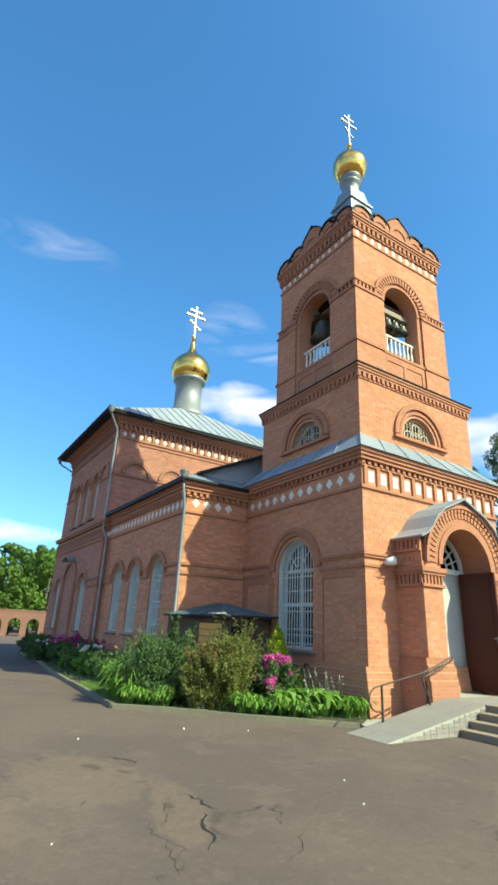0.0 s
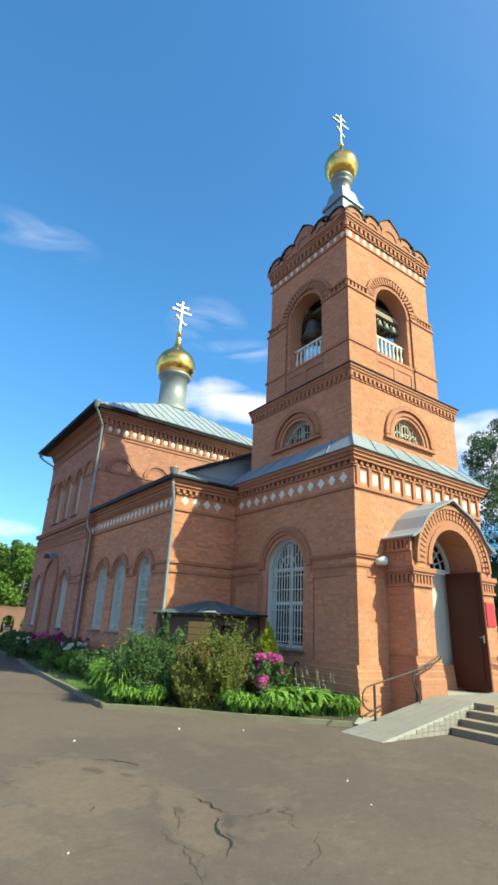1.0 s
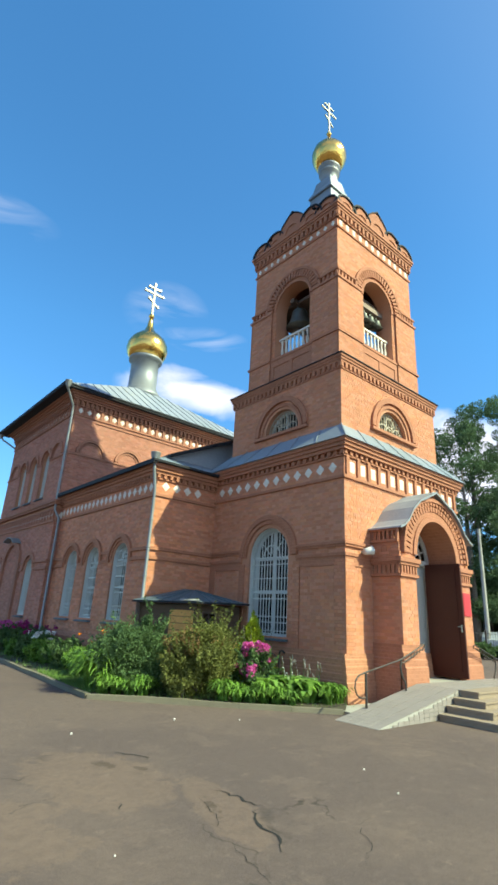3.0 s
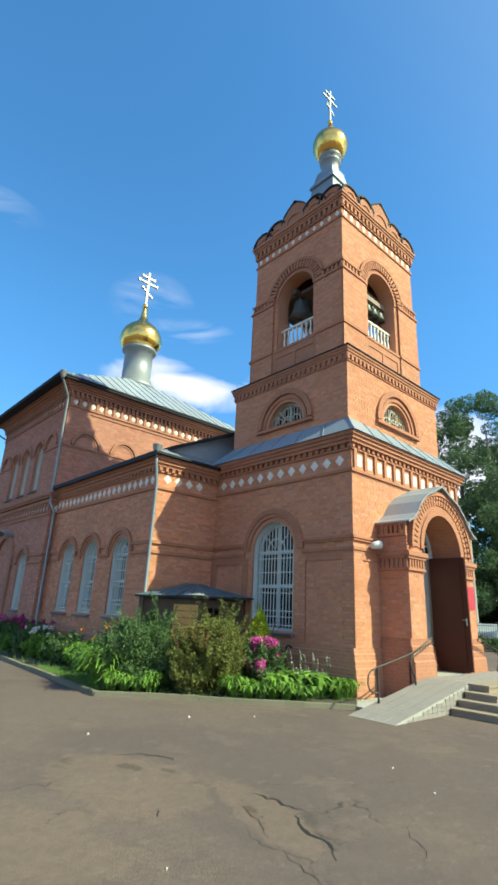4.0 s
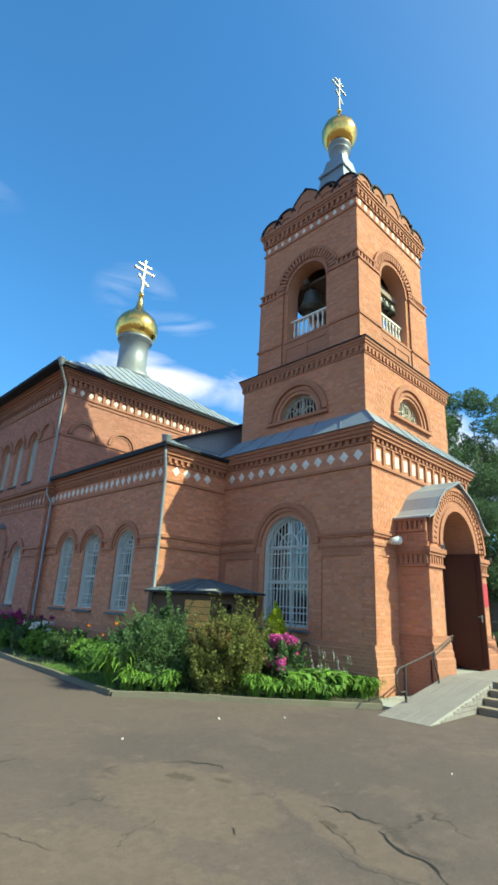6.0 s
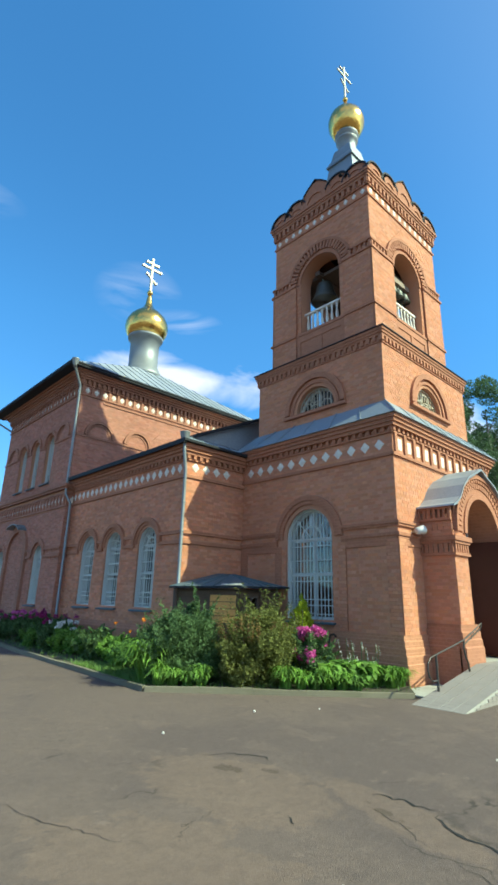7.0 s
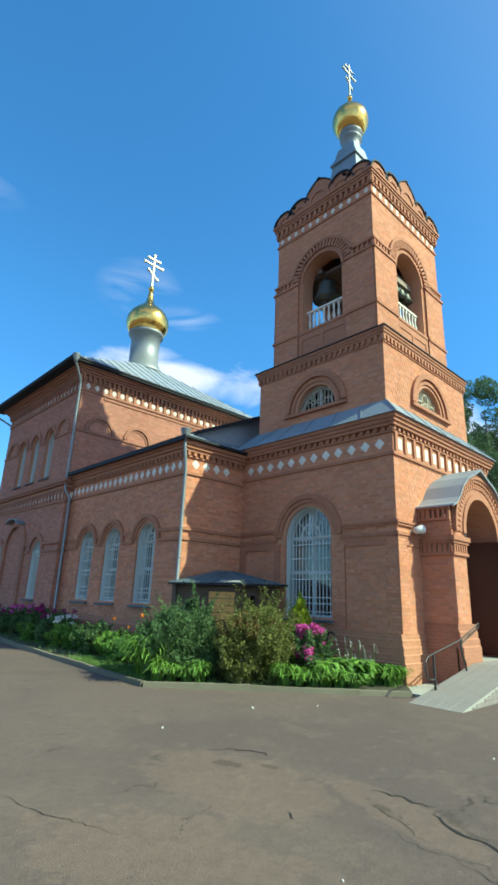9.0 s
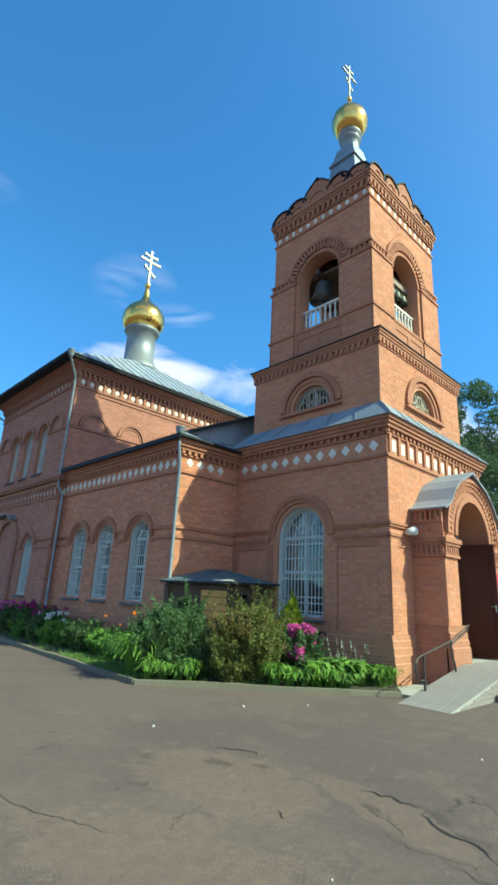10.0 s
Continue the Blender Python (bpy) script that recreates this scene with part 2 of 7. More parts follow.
M_LEAF_TREE = leaf_mat("poplar_leaves", (0.088, 0.145, 0.07))
M_LEAF_FAR = leaf_mat("far_leaves", (0.11, 0.19, 0.04))
M_LEAF_DARK = leaf_mat("dark_green_leaves", (0.09, 0.152, 0.058))
M_LEAF_BROWN = leaf_mat("olive_brown_leaves", (0.150, 0.165, 0.046))
M_LEAF_RUST = leaf_mat("rusty_young_leaves", (0.22, 0.135, 0.055))
M_LEAF_LIGHT = leaf_mat("fresh_green_leaves", (0.155, 0.285, 0.05))
M_LEAF_HOSTA = leaf_mat("mid_green_leaves", (0.13, 0.245, 0.05))
M_LEAF_THUJA = leaf_mat("yellow_green_scales", (0.33, 0.40, 0.03))
M_PETAL = leaf_mat("magenta_petals", (0.60, 0.11, 0.36), 0.25)
M_PETAL_DARK = leaf_mat("crimson_petals", (0.30, 0.03, 0.14), 0.25)
M_PETAL_W = leaf_mat("white_petals", (0.72, 0.70, 0.66), 0.1)
M_PETAL_O = leaf_mat("orange_petals", (0.75, 0.28, 0.05), 0.15)
M_BARK = mat("grey_bark", (0.14, 0.12, 0.10), 0.95, 3.0, 0.4, 0.8, 30, bump_at=0.03)


def glass_mat():
    m = bpy.data.materials.new("window_glass")
    m.use_nodes = True
    nt = m.node_tree
    nt.nodes.clear()
    tr, gl = nt.nodes.new("ShaderNodeBsdfTransparent"), nt.nodes.new("ShaderNodeBsdfGlossy")
    tr.inputs[0].default_value, gl.inputs["Roughness"].default_value = (0.75, 0.8, 0.8, 1), 0.03
    fr, mx, o = nt.nodes.new("ShaderNodeFresnel"), nt.nodes.new("ShaderNodeMixShader"), nt.nodes.new("ShaderNodeOutputMaterial")
    fr.inputs[0].default_value = 1.5
    nt.links.new(fr.outputs[0], mx.inputs[0])
    nt.links.new(tr.outputs[0], mx.inputs[1])
    nt.links.new(gl.outputs[0], mx.inputs[2])
    nt.links.new(mx.outputs[0], o.inputs[0])
    return m


M_GLASS = glass_mat()


M_FAN = mat("beige_painted_steel", (0.40, 0.34, 0.25), 0.6, 5.0, 0.2, 0.1, 60)


def asphalt_mat():
    """Old asphalt: a grey-brown ground, sandy worn sheets with broken edges, dark damp stains, fine grit and hair cracks."""
    m = bpy.data.materials.new("worn_asphalt")
    m.use_nodes = True
    nt = m.node_tree
    p = nt.nodes["Principled BSDF"]
    p.inputs["Roughness"].default_value, p.inputs["Specular IOR Level"].default_value = 0.92, 0.3
    geo = nt.nodes.new("ShaderNodeNewGeometry")

    def tex(scale, detail=6, rough=0.55, distortion=0.0):
        n = nt.nodes.new("ShaderNodeTexNoise")
        n.inputs["Scale"].default_value, n.inputs["Detail"].default_value, n.inputs["Roughness"].default_value, n.inputs["Distortion"].default_value = scale, detail, rough, distortion
        nt.links.new(geo.outputs["Position"], n.inputs["Vector"])
        return n

    def step(src, a, b):
        r = nt.nodes.new("ShaderNodeMapRange")
        r.interpolation_type = "SMOOTHSTEP"
        r.inputs["From Min"].default_value, r.inputs["From Max"].default_value = a, b
        nt.links.new(src, r.inputs["Value"])
        return r.outputs[0]

    def mix(fac, a, b, amount=1.0, blend="MIX"):
        k = nt.nodes.new("ShaderNodeMath")
        k.operation, k.inputs[1].default_value = "MULTIPLY", amount
        nt.links.new(fac, k.inputs[0])
        x = nt.nodes.new("ShaderNodeMixRGB")
        x.blend_type = blend
        nt.links.new(k.outputs[0], x.inputs[0])
        for i, c in ((1, a), (2, b)):
            if isinstance(c, tuple):
                x.inputs[i].default_value = (*c, 1)
            else:
                nt.links.new(c, x.inputs[i])
        return x.outputs[0]

    def patch(cx, cy, a, b, turn, warp=0.7, at=1.0, rough_by=None):
        """1 inside a broken-edged oval, 0 outside."""
        mp = nt.nodes.new("ShaderNodeMapping")
        mp.vector_type = "TEXTURE"
        mp.inputs["Location"].default_value, mp.inputs["Rotation"].default_value, mp.inputs["Scale"].default_value = (cx, cy, 0), (0, 0, radians(turn)), (a, b, 1)
        nt.links.new(geo.outputs["Position"], mp.inputs["Vector"])
        ln = nt.nodes.new("ShaderNodeVectorMath")
        ln.operation = "LENGTH"
        nt.links.new(mp.outputs[0], ln.inputs[0])
        ad = nt.nodes.new("ShaderNodeMath")
        ad.operation, ad.inputs[1].default_value = "MULTIPLY_ADD", warp
        nt.links.new(rough_by or ragged, ad.inputs[0])
        nt.links.new(ln.outputs["Value"], ad.inputs[2])
        r = nt.nodes.new("ShaderNodeMapRange")
        r.interpolation_type = "SMOOTHSTEP"
        r.inputs["From Min"].default_value, r.inputs["From Max"].default_value = at + warp * 0.5 + 0.08, at + warp * 0.5 - 0.08
        nt.links.new(ad.outputs[0], r.inputs["Value"])
        return r.outputs[0]

    ragged, frayed = tex(2.4, 9, 0.72).outputs[0], tex(9.0, 8, 0.7).outputs[0]
    big = tex(0.32, 9, 0.62, 0.3).outputs[0]
    col = mix(step(big, 0.40, 0.58), (0.087, 0.062, 0.056), (0.119, 0.084, 0.070))
    sheet = tex(1.15, 10, 0.72, 0.15).outputs[0]
    col = mix(step(sheet, 0.53, 0.60), col, (0.156, 0.108, 0.087), 0.4)
    for oval in (patch(-5.98, -1.75, 0.62, 1.0, 0, 1.6), patch(-5.46, -3.05, 0.24, 0.85, -16, 1.6), patch(-7.25, -2.4, 0.55, 0.9, 20, 2.4)):
        col = mix(oval, col, (0.180, 0.118, 0.085), 0.5)
    for oval in (patch(-5.73, -1.41, 0.10, 0.18, 20, 4.5, 0.8, frayed), patch(-5.48, -1.73, 0.06, 0.10, 20, 4.5, 0.8, frayed), patch(-5.50, -2.95, 0.06, 0.28, -22, 5.0, 0.5, frayed)):
        col = mix(oval, col, (0.047, 0.032, 0.020), 0.75)
    col = mix(step(tex(9.0, 8, 0.7).outputs[0], 0.35, 0.68), col, (0.059, 0.043, 0.038), 0.35)
    col = mix(step(tex(24.0, 6, 0.7).outputs[0], 0.50, 0.68), col, (0.180, 0.128, 0.107), 0.3)
    col = mix(step(tex(2.6, 9, 0.74, 0.1).outputs[0], 0.58, 0.66), col, (0.070, 0.051, 0.046), 0.6)
    col = mix(step(tex(5.5, 9, 0.76).outputs[0], 0.56, 0.68), col, (0.213, 0.147, 0.118), 0.5)
    grit = tex(110.0, 3, 0.6).outputs[0]
    col = mix(step(grit, 0.35, 0.75), col, (0.242, 0.177, 0.154), 0.32)
    col = mix(step(tex(45.0, 4, 0.6).outputs[0], 0.62, 0.72), col, (0.033, 0.027, 0.024), 0.4)
    # hair cracks along broken cell edges
    wob = tex(1.6, 6, 0.6)
    vm = nt.nodes.new("ShaderNodeVectorMath")
    vm.operation = "MULTIPLY_ADD"
    nt.links.new(wob.outputs["Color"], vm.inputs[0])
    vm.inputs[1].default_value = (1.1, 1.1, 0.0)
    nt.links.new(geo.outputs["Position"], vm.inputs[2])
    vo = nt.nodes.new("ShaderNodeTexVoronoi")
    vo.feature = "DISTANCE_TO_EDGE"
    vo.inputs["Scale"].default_value = 0.75
    nt.links.new(vm.outputs[0], vo.inputs["Vector"])
    line = nt.nodes.new("ShaderNodeMath")
    line.operation, line.inputs[0].default_value = "SUBTRACT", 1.0
    nt.links.new(step(vo.outputs["Distance"], 0.002, 0.010), line.inputs[1])
    gate = nt.nodes.new("ShaderNodeMath")
    gate.operation = "MULTIPLY"
    nt.links.new(line.outputs[0], gate.inputs[0])
    nt.links.new(step(tex(0.7, 4).outputs[0], 0.55, 0.63), gate.inputs[1])
    col = mix(gate.outputs[0], col, (0.028, 0.024, 0.020), 0.7)
    nt.links.new(col, p.inputs["Base Color"])
    hgt = nt.nodes.new("ShaderNodeMath")
    hgt.operation, hgt.inputs[1].default_value = "MULTIPLY_ADD", 0.5
    nt.links.new(step(sheet, 0.50, 0.64), hgt.inputs[0])
    nt.links.new(grit, hgt.inputs[2])
    b = nt.nodes.new("ShaderNodeBump")
    b.inputs["Strength"].default_value, b.inputs["Distance"].default_value = 0.9, 0.009
    nt.links.new(hgt.outputs[0], b.inputs["Height"])
    nt.links.new(b.outputs[0], p.inputs["Normal"])
    return m


M_ASPHALT = asphalt_mat()


# ---- building helpers ----
def thing(name, at, label, category, group="", kind=""):
    ob = new(name)
    ob.location, ob.empty_display_size = at, 0.2
    return tagged(ob, label, category, group, kind)


def root_of(ob):
    while ob.parent:
        ob = ob.parent
    return ob


def part(name, bm, material, parent=None, label="", smooth=False, fix=True, weld=False):
    """Links a bmesh, given in world metres, as one mesh object under a thing or a part."""
    if fix:
        bmesh.ops.recalc_face_normals(bm, faces=bm.faces)
    if weld:
        bmesh.ops.remove_doubles(bm, verts=bm.verts, dist=1e-4)
    if parent:
        bmesh.ops.translate(bm, verts=bm.verts, vec=-root_of(parent).location)
    me = bpy.data.meshes.new(name)
    bm.to_mesh(me)
    bm.free()
    me.materials.append(material)
    if smooth:
        me.polygons.foreach_set("use_smooth", [True] * len(me.polygons))
    ob = new(name, me)
    ob.parent = parent
    return tagged(ob, label) if label else ob


def raw(name, verts, faces, material, parent=None, label="", kind=""):
    """A large mesh straight from arrays, in world metres."""
    v = np.asarray(verts, dtype=float).reshape(-1, 3)
    if parent:
        v = v - np.array(root_of(parent).location)
    me = bpy.data.meshes.new(name)
    me.from_pydata(v.tolist(), [], faces)
    me.materials.append(material)
    ob = new(name, me)
    ob.parent = parent
    return tagged(ob, label, kind=kind)


def part_each(name, bm, material, parent, label=""):
    """Links every separate piece of a bmesh as a part of its own."""
    bmesh.ops.remove_doubles(bm, verts=bm.verts, dist=1e-4)
    bmesh.ops.recalc_face_normals(bm, faces=bm.faces)
    bm.verts.ensure_lookup_table()
    seen, made = set(), []
    for start in bm.verts:
        if start.index in seen:
            continue
        stack, verts = [start], []
        seen.add(start.index)
        while stack:
            v = stack.pop()
            verts.append(v)
            for e in v.link_edges:
                w = e.other_vert(v)
                if w.index not in seen:
                    seen.add(w.index)
                    stack.append(w)
        order = {v.index: i for i, v in enumerate(verts)}
        faces = {f.index: [order[v.index] for v in f.verts] for v in verts for f in v.link_faces}
        made.append(raw(name, [tuple(v.co) for v in verts], list(faces.values()), material, parent, label))
    bm.free()
    return made


class Face:
    """A wall's own axes: u along it, v up, d outwards."""

    def __init__(self, o, u, n):
        self.o, self.u, self.n = Vector((*o, 0)), Vector((*u, 0)), Vector((*n, 0))
        self.flip = self.u.cross(Vector((0, 0, 1))).dot(self.n) < 0

    def p(self, u, v, d):
        return self.o + self.u * u + self.n * d + Vector((0, 0, v))


def hexa(bm, pts):
    v = [bm.verts.new(p) for p in pts]
    for f in ((0, 1, 2, 3), (7, 6, 5, 4), (0, 4, 5, 1), (1, 5, 6, 2), (2, 6, 7, 3), (3, 7, 4, 0)):
        bm.faces.new([v[i] for i in f])


def fbox(bm, F, u0, u1, v0, v1, d0, d1):
    hexa(bm, [F.p(u0, v0, d0), F.p(u1, v0, d0), F.p(u1, v1, d0), F.p(u0, v1, d0), F.p(u0, v0, d1), F.p(u1, v0, d1), F.p(u1, v1, d1), F.p(u0, v1, d1)])


def box(bm, x0, x1, y0, y1, z0, z1):
    hexa(bm, [Vector(p) for p in ((x0, y0, z0), (x1, y0, z0), (x1, y1, z0), (x0, y1, z0), (x0, y0, z1), (x1, y0, z1), (x1, y1, z1), (x0, y1, z1))])


def fprism(bm, F, pts, d0, d1):
    a, b = [bm.verts.new(F.p(u, v, d0)) for u, v in pts], [bm.verts.new(F.p(u, v, d1)) for u, v in pts]
    bm.faces.new(a), bm.faces.new(b[::-1])
    for i in range(len(pts)):
        j = (i + 1) % len(pts)
        bm.faces.new((a[i], a[j], b[j], b[i]))


def profile(bm, F, u0, u1, pts):
    """A moulding of section pts, (d, v), along the wall."""
    a, b = [bm.verts.new(F.p(u0, v, d)) for d, v in pts], [bm.verts.new(F.p(u1, v, d)) for d, v in pts]
    bm.faces.new(a), bm.faces.new(b[::-1])
    for i in range(len(pts)):
        j = (i + 1) % len(pts)
        bm.faces.new((a[i], a[j], b[j], b[i]))


def ring(bm, F, uc, vs, r0, r1, d0, d1, n=20, a0=0.0, a1=180.0):
    for i in range(n):
        a, b = radians(a0 + (a1 - a0) * i / n), radians(a0 + (a1 - a0) * (i + 1) / n)
        q = [(uc + r * math.cos(t), vs + r * math.sin(t)) for r, t in ((r0, a), (r1, a), (r1, b), (r0, b))]
        hexa(bm, [F.p(*x, d0) for x in q] + [F.p(*x, d1) for x in q])


def wall(bm, F, u0, u1, v0, v1, d0, d1, holes=()):
    """A wall with arched holes (uc, width, v of the sill, v of the springing)."""
    at = u0
    for uc, w, vb, vs in sorted(holes):
        r = w / 2
        fbox(bm, F, at, uc - r, v0, v1, d0, d1)
        if vb > v0 + 0.01:
            fbox(bm, F, uc - r, uc + r, v0, vb, d0, d1)
        n = 20
        for i in range(n):
            a, b = math.pi * (1 - i / n), math.pi * (1 - (i + 1) / n)
            ua, ub, va, vb2 = uc + r * math.cos(a), uc + r * math.cos(b), vs + r * math.sin(a), vs + r * math.sin(b)
            q = [(ua, va), (ub, vb2), (ub, v1), (ua, v1)]
            hexa(bm, [F.p(*x, d0) for x in q] + [F.p(*x, d1) for x in q])
        at = uc + r
    fbox(bm, F, at, u1, v0, v1, d0, d1)


def block_arch(uc, w, vb, vs, more=0.0):
    r = w / 2 + more

    def cut(v):
        if v < vb or v > vs + r:
            return None
        h = r if v <= vs else math.sqrt(max(r * r - (v - vs) ** 2, 0))
        return (uc - h, uc + h)
    return cut


def block_rect(u0, u1, v0, v1):
    return lambda v: (u0, u1) if v0 <= v <= v1 else None


LEN, COURSE, JOINT = 0.25, 0.068, 0.008


def brick_list(u0, u1, v0, v1, blocks=()):
    """Rectangles (ua, ub, va, vb) of the bricks of a wall, courses of stretchers and headers by turns, with the blocked parts left out."""
    out = []
    rows = int(round((v1 - v0) / COURSE))
    h = (v1 - v0) / max(rows, 1)
    for k in range(rows):
        va, vb = v0 + k * h + JOINT / 2, v0 + (k + 1) * h - JOINT / 2
        cuts = sorted(c for c in (b((va + vb) / 2) for b in blocks) if c)
        free, at = [], u0
        for a, b in cuts:
            if a > at:
                free.append((at, min(a, u1)))
            at = max(at, b)
        if at < u1:
            free.append((at, u1))
        row = int(round((v0 + k * h) / COURSE))
        for a, b in free:
            s, step = (0.0, 0.25, 0.5, 0.25)[row % 4] * LEN, LEN / (1 + row % 2)
            i = math.floor((a - s) / step)
            while s + i * step < b:
                p, q = max(a, s + i * step), min(b, s + (i + 1) * step)
                if q - p > 0.035:
                    out.append((p + (0 if p == a else JOINT / 2), q - (0 if q == b else JOINT / 2), va, vb))
                i += 1
    return out


def brick_arrays(F, items, d0=-0.01, d1=0.008):
    u = np.array(items)
    rng = np.random.RandomState(len(items))
    dd = d1 + rng.uniform(-0.0015, 0.002, len(u))
    o, U, N = np.array(F.o), np.array(F.u), np.array(F.n)
    V = np.zeros((len(u), 8, 3))
    for i, (a, b, c) in enumerate(((0, 2, 0), (1, 2, 0), (1, 3, 0), (0, 3, 0), (0, 2, 1), (1, 2, 1), (1, 3, 1), (0, 3, 1))):
        d = dd if c else np.full(len(u), d0)
        V[:, i] = o + u[:, a:a + 1] * U + d[:, None] * N
        V[:, i, 2] += u[:, b]
    fs = ((4, 5, 6, 7), (0, 1, 5, 4), (1, 2, 6, 5), (2, 3, 7, 6), (3, 0, 4, 7))
    if F.flip:
        fs = tuple(f[::-1] for f in fs)
    return V.reshape(-1, 3), [tuple(8 * k + i for i in f) for k in range(len(u)) for f in fs]


def lay_bricks(F, u0, u1, v0, v1, blocks, parent, d=0.005, material=None):
    items = brick_list(u0, u1, v0, v1, blocks)
    if items:
        v, f = brick_arrays(F, items, d - 0.02, d)
        raw("brickwork", v, f, material or M_BRICK, parent, "courses of orange-red fired brick with pale joints", "stuff")


def sides(x0, x1, y0, y1):
    """The four outer faces of a block: left, front, right, back, each with its length."""
    return ((Face((x0, y0), (0, 1), (-1, 0)), y1 - y0), (Face((x0, y0), (1, 0), (0, -1)), x1 - x0), (Face((x1, y0), (0, 1), (1, 0)), y1 - y0), (Face((x0, y1), (1, 0), (0, 1)), x1 - x0))


def band(bm, faces, v0, v1, d, d0=-0.02):
    """A string course round a block: mitred by letting two sides overlap the corners."""
    for k, (F, L) in enumerate(faces):
        e = d if k % 2 else 0.0
        fbox(bm, F, -e, L + e, v0, v1, d0, d)


def lathe(bm, x, y, prof, n=32):
    rings = []
    for r, z in prof:
        rings.append([bm.verts.new((x + r * math.cos(2 * math.pi * i / n), y + r * math.sin(2 * math.pi * i / n), z)) for i in range(n)])
    for a, b in zip(rings, rings[1:]):
        for i in range(n):
            bm.faces.new((a[i], a[(i + 1) % n], b[(i + 1) % n], b[i]))
    bm.faces.new(rings[0][::-1]), bm.faces.new(rings[-1])


def tube(bm, pts, r, n=8, r1=None):
    """A pipe through points, with mitred bends."""
    pts = [Vector(p) for p in pts]
    rings = []
    side = None
    for i, p in enumerate(pts):
        d = (pts[min(i + 1, len(pts) - 1)] - pts[max(i - 1, 0)]).normalized()
        if side is None:
            side = d.orthogonal().normalized()
        side = (side - d * side.dot(d)).normalized()
        up = d.cross(side)
        rr = r if r1 is None else r + (r1 - r) * i / (len(pts) - 1)
        rings.append([bm.verts.new(p + rr * (side * math.cos(2 * math.pi * k / n) + up * math.sin(2 * math.pi * k / n))) for k in range(n)])
    for a, b in zip(rings, rings[1:]):
        for k in range(n):
            bm.faces.new((a[k], a[(k + 1) % n], b[(k + 1) % n], b[k]))
    bm.faces.new(rings[0][::-1]), bm.faces.new(rings[-1])


def cloned(name, mesh_ob, offset, parent):
    """One more piece on the mesh of another."""
    ob = new(name, mesh_ob.data)
    ob.parent, ob.location = parent, offset
    return ob

# ---- ground ----
bm = bmesh.new()
box(bm, -400, 400, -400, 400, -0.5, 0.0)
tagged(part("ground", bm, M_ASPHALT, None, "worn grey-brown asphalt yard with cracks and patches"), kind="structure", category="ground")

# ---- church ----
church = thing("church", (2.4, 9.0, 0.0), "orange-red brick Orthodox church with a bell tower and gilded domes", "church")

# tower, lowest stage
TX, TY = 4.95, 4.75
low = sides(0, TX, 0, TY)
left, front = low[0][0], low[1][0]
WIN = (2.39, 1.40, 1.12, 2.96)
DOORHOLE = (2.42, 1.72, 0.45, 2.95)
bm = bmesh.new()
for k, (F, L) in enumerate(low):
    holes = [(WIN,), (DOORHOLE,), (WIN,), ()][k]
    a, b = (0.0, L) if k % 2 == 0 else (0.45, L - 0.45)
    wall(bm, F, a, b, 0.0, 5.3, -0.45, 0.0, holes)
tower_wall = part("tower_wall", bm, M_MORTAR, church, weld=True)

for i, (F, L) in enumerate(low):
    bm = bmesh.new()
    k = 0.10
    e = k if i % 2 else 0.0
    profile(bm, F, -e if e else 0.03, L + (e or -0.03), [(-0.03, 0), (k, 0), (k, 0.40), (0.085, 0.42), (0.085, 0.55), (0.07, 0.57), (0.07, 0.69), (0.055, 0.71), (0.055, 0.82), (0.04, 0.84), (0.04, 0.93), (-0.03, 0.93)])
    part("plinth", bm, M_COURSE, church, "brick plinth stepping out course by course")

bm = bmesh.new()
for k, (F, L) in enumerate(low):
    for v0, v1, d in ((2.80, 2.86, 0.035), (2.86, 2.93, 0.06), (3.06, 3.11, 0.05), (3.11, 3.16, 0.075)):
        e = d if k % 2 else 0.0
        if k % 2 == 0:
            fbox(bm, F, 0.0, WIN[0] - 0.98, v0, v1, -0.02, d)
            fbox(bm, F, WIN[0] + 0.98, L, v0, v1, -0.02, d)
        elif k == 1:
            fbox(bm, F, -e, 0.95, v0, v1, -0.02, d)
            fbox(bm, F, 3.88, L + e, v0, v1, -0.02, d)
        else:
            fbox(bm, F, -e, L + e, v0, v1, -0.02, d)
band(bm, low, 4.57, 4.64, 0.05)
band(bm, low, 5.08, 5.12, 0.05)
band(bm, low, 5.22, 5.30, 0.12)
band(bm, low, 5.30, 5.38, 0.16)
band(bm, low, 5.38, 5.46, 0.20)
part_each("cornice", bm, M_TRIM, church, "stepped brick cornice and string courses")
for i, (F, L) in enumerate(low[:2]):
    bm = bmesh.new()
    # raised corner strip and panel edge
    fbox(bm, F, -0.03 * i, 0.28, 0.93, 2.8, 0.0, 0.03)
    fbox(bm, F, 0.28, 1.3, 2.66, 2.8, 0.0, 0.03)
    fbox(bm, F, 1.3, 1.5, 0.93, 2.8, 0.0, 0.03)
    fbox(bm, F, L - 0.28, L + 0.03 * i, 0.93, 2.8, 0.0, 0.03)
    fbox(bm, F, L - 1.5, L - 1.3, 0.93, 2.8, 0.0, 0.03)
    fbox(bm, F, L - 1.3, L - 0.28, 2.66, 2.8, 0.0, 0.03)
    part_each("pilaster_strip", bm, M_TRIM, church)
bm = bmesh.new()
ring(bm, left, WIN[0], WIN[3], 0.80, 0.90, 0.0, 0.05, 24)
ring(bm, left, WIN[0], WIN[3], 0.90, 1.02, 0.0, 0.08, 24)
part_each("window_arch", bm, M_TRIM, church)


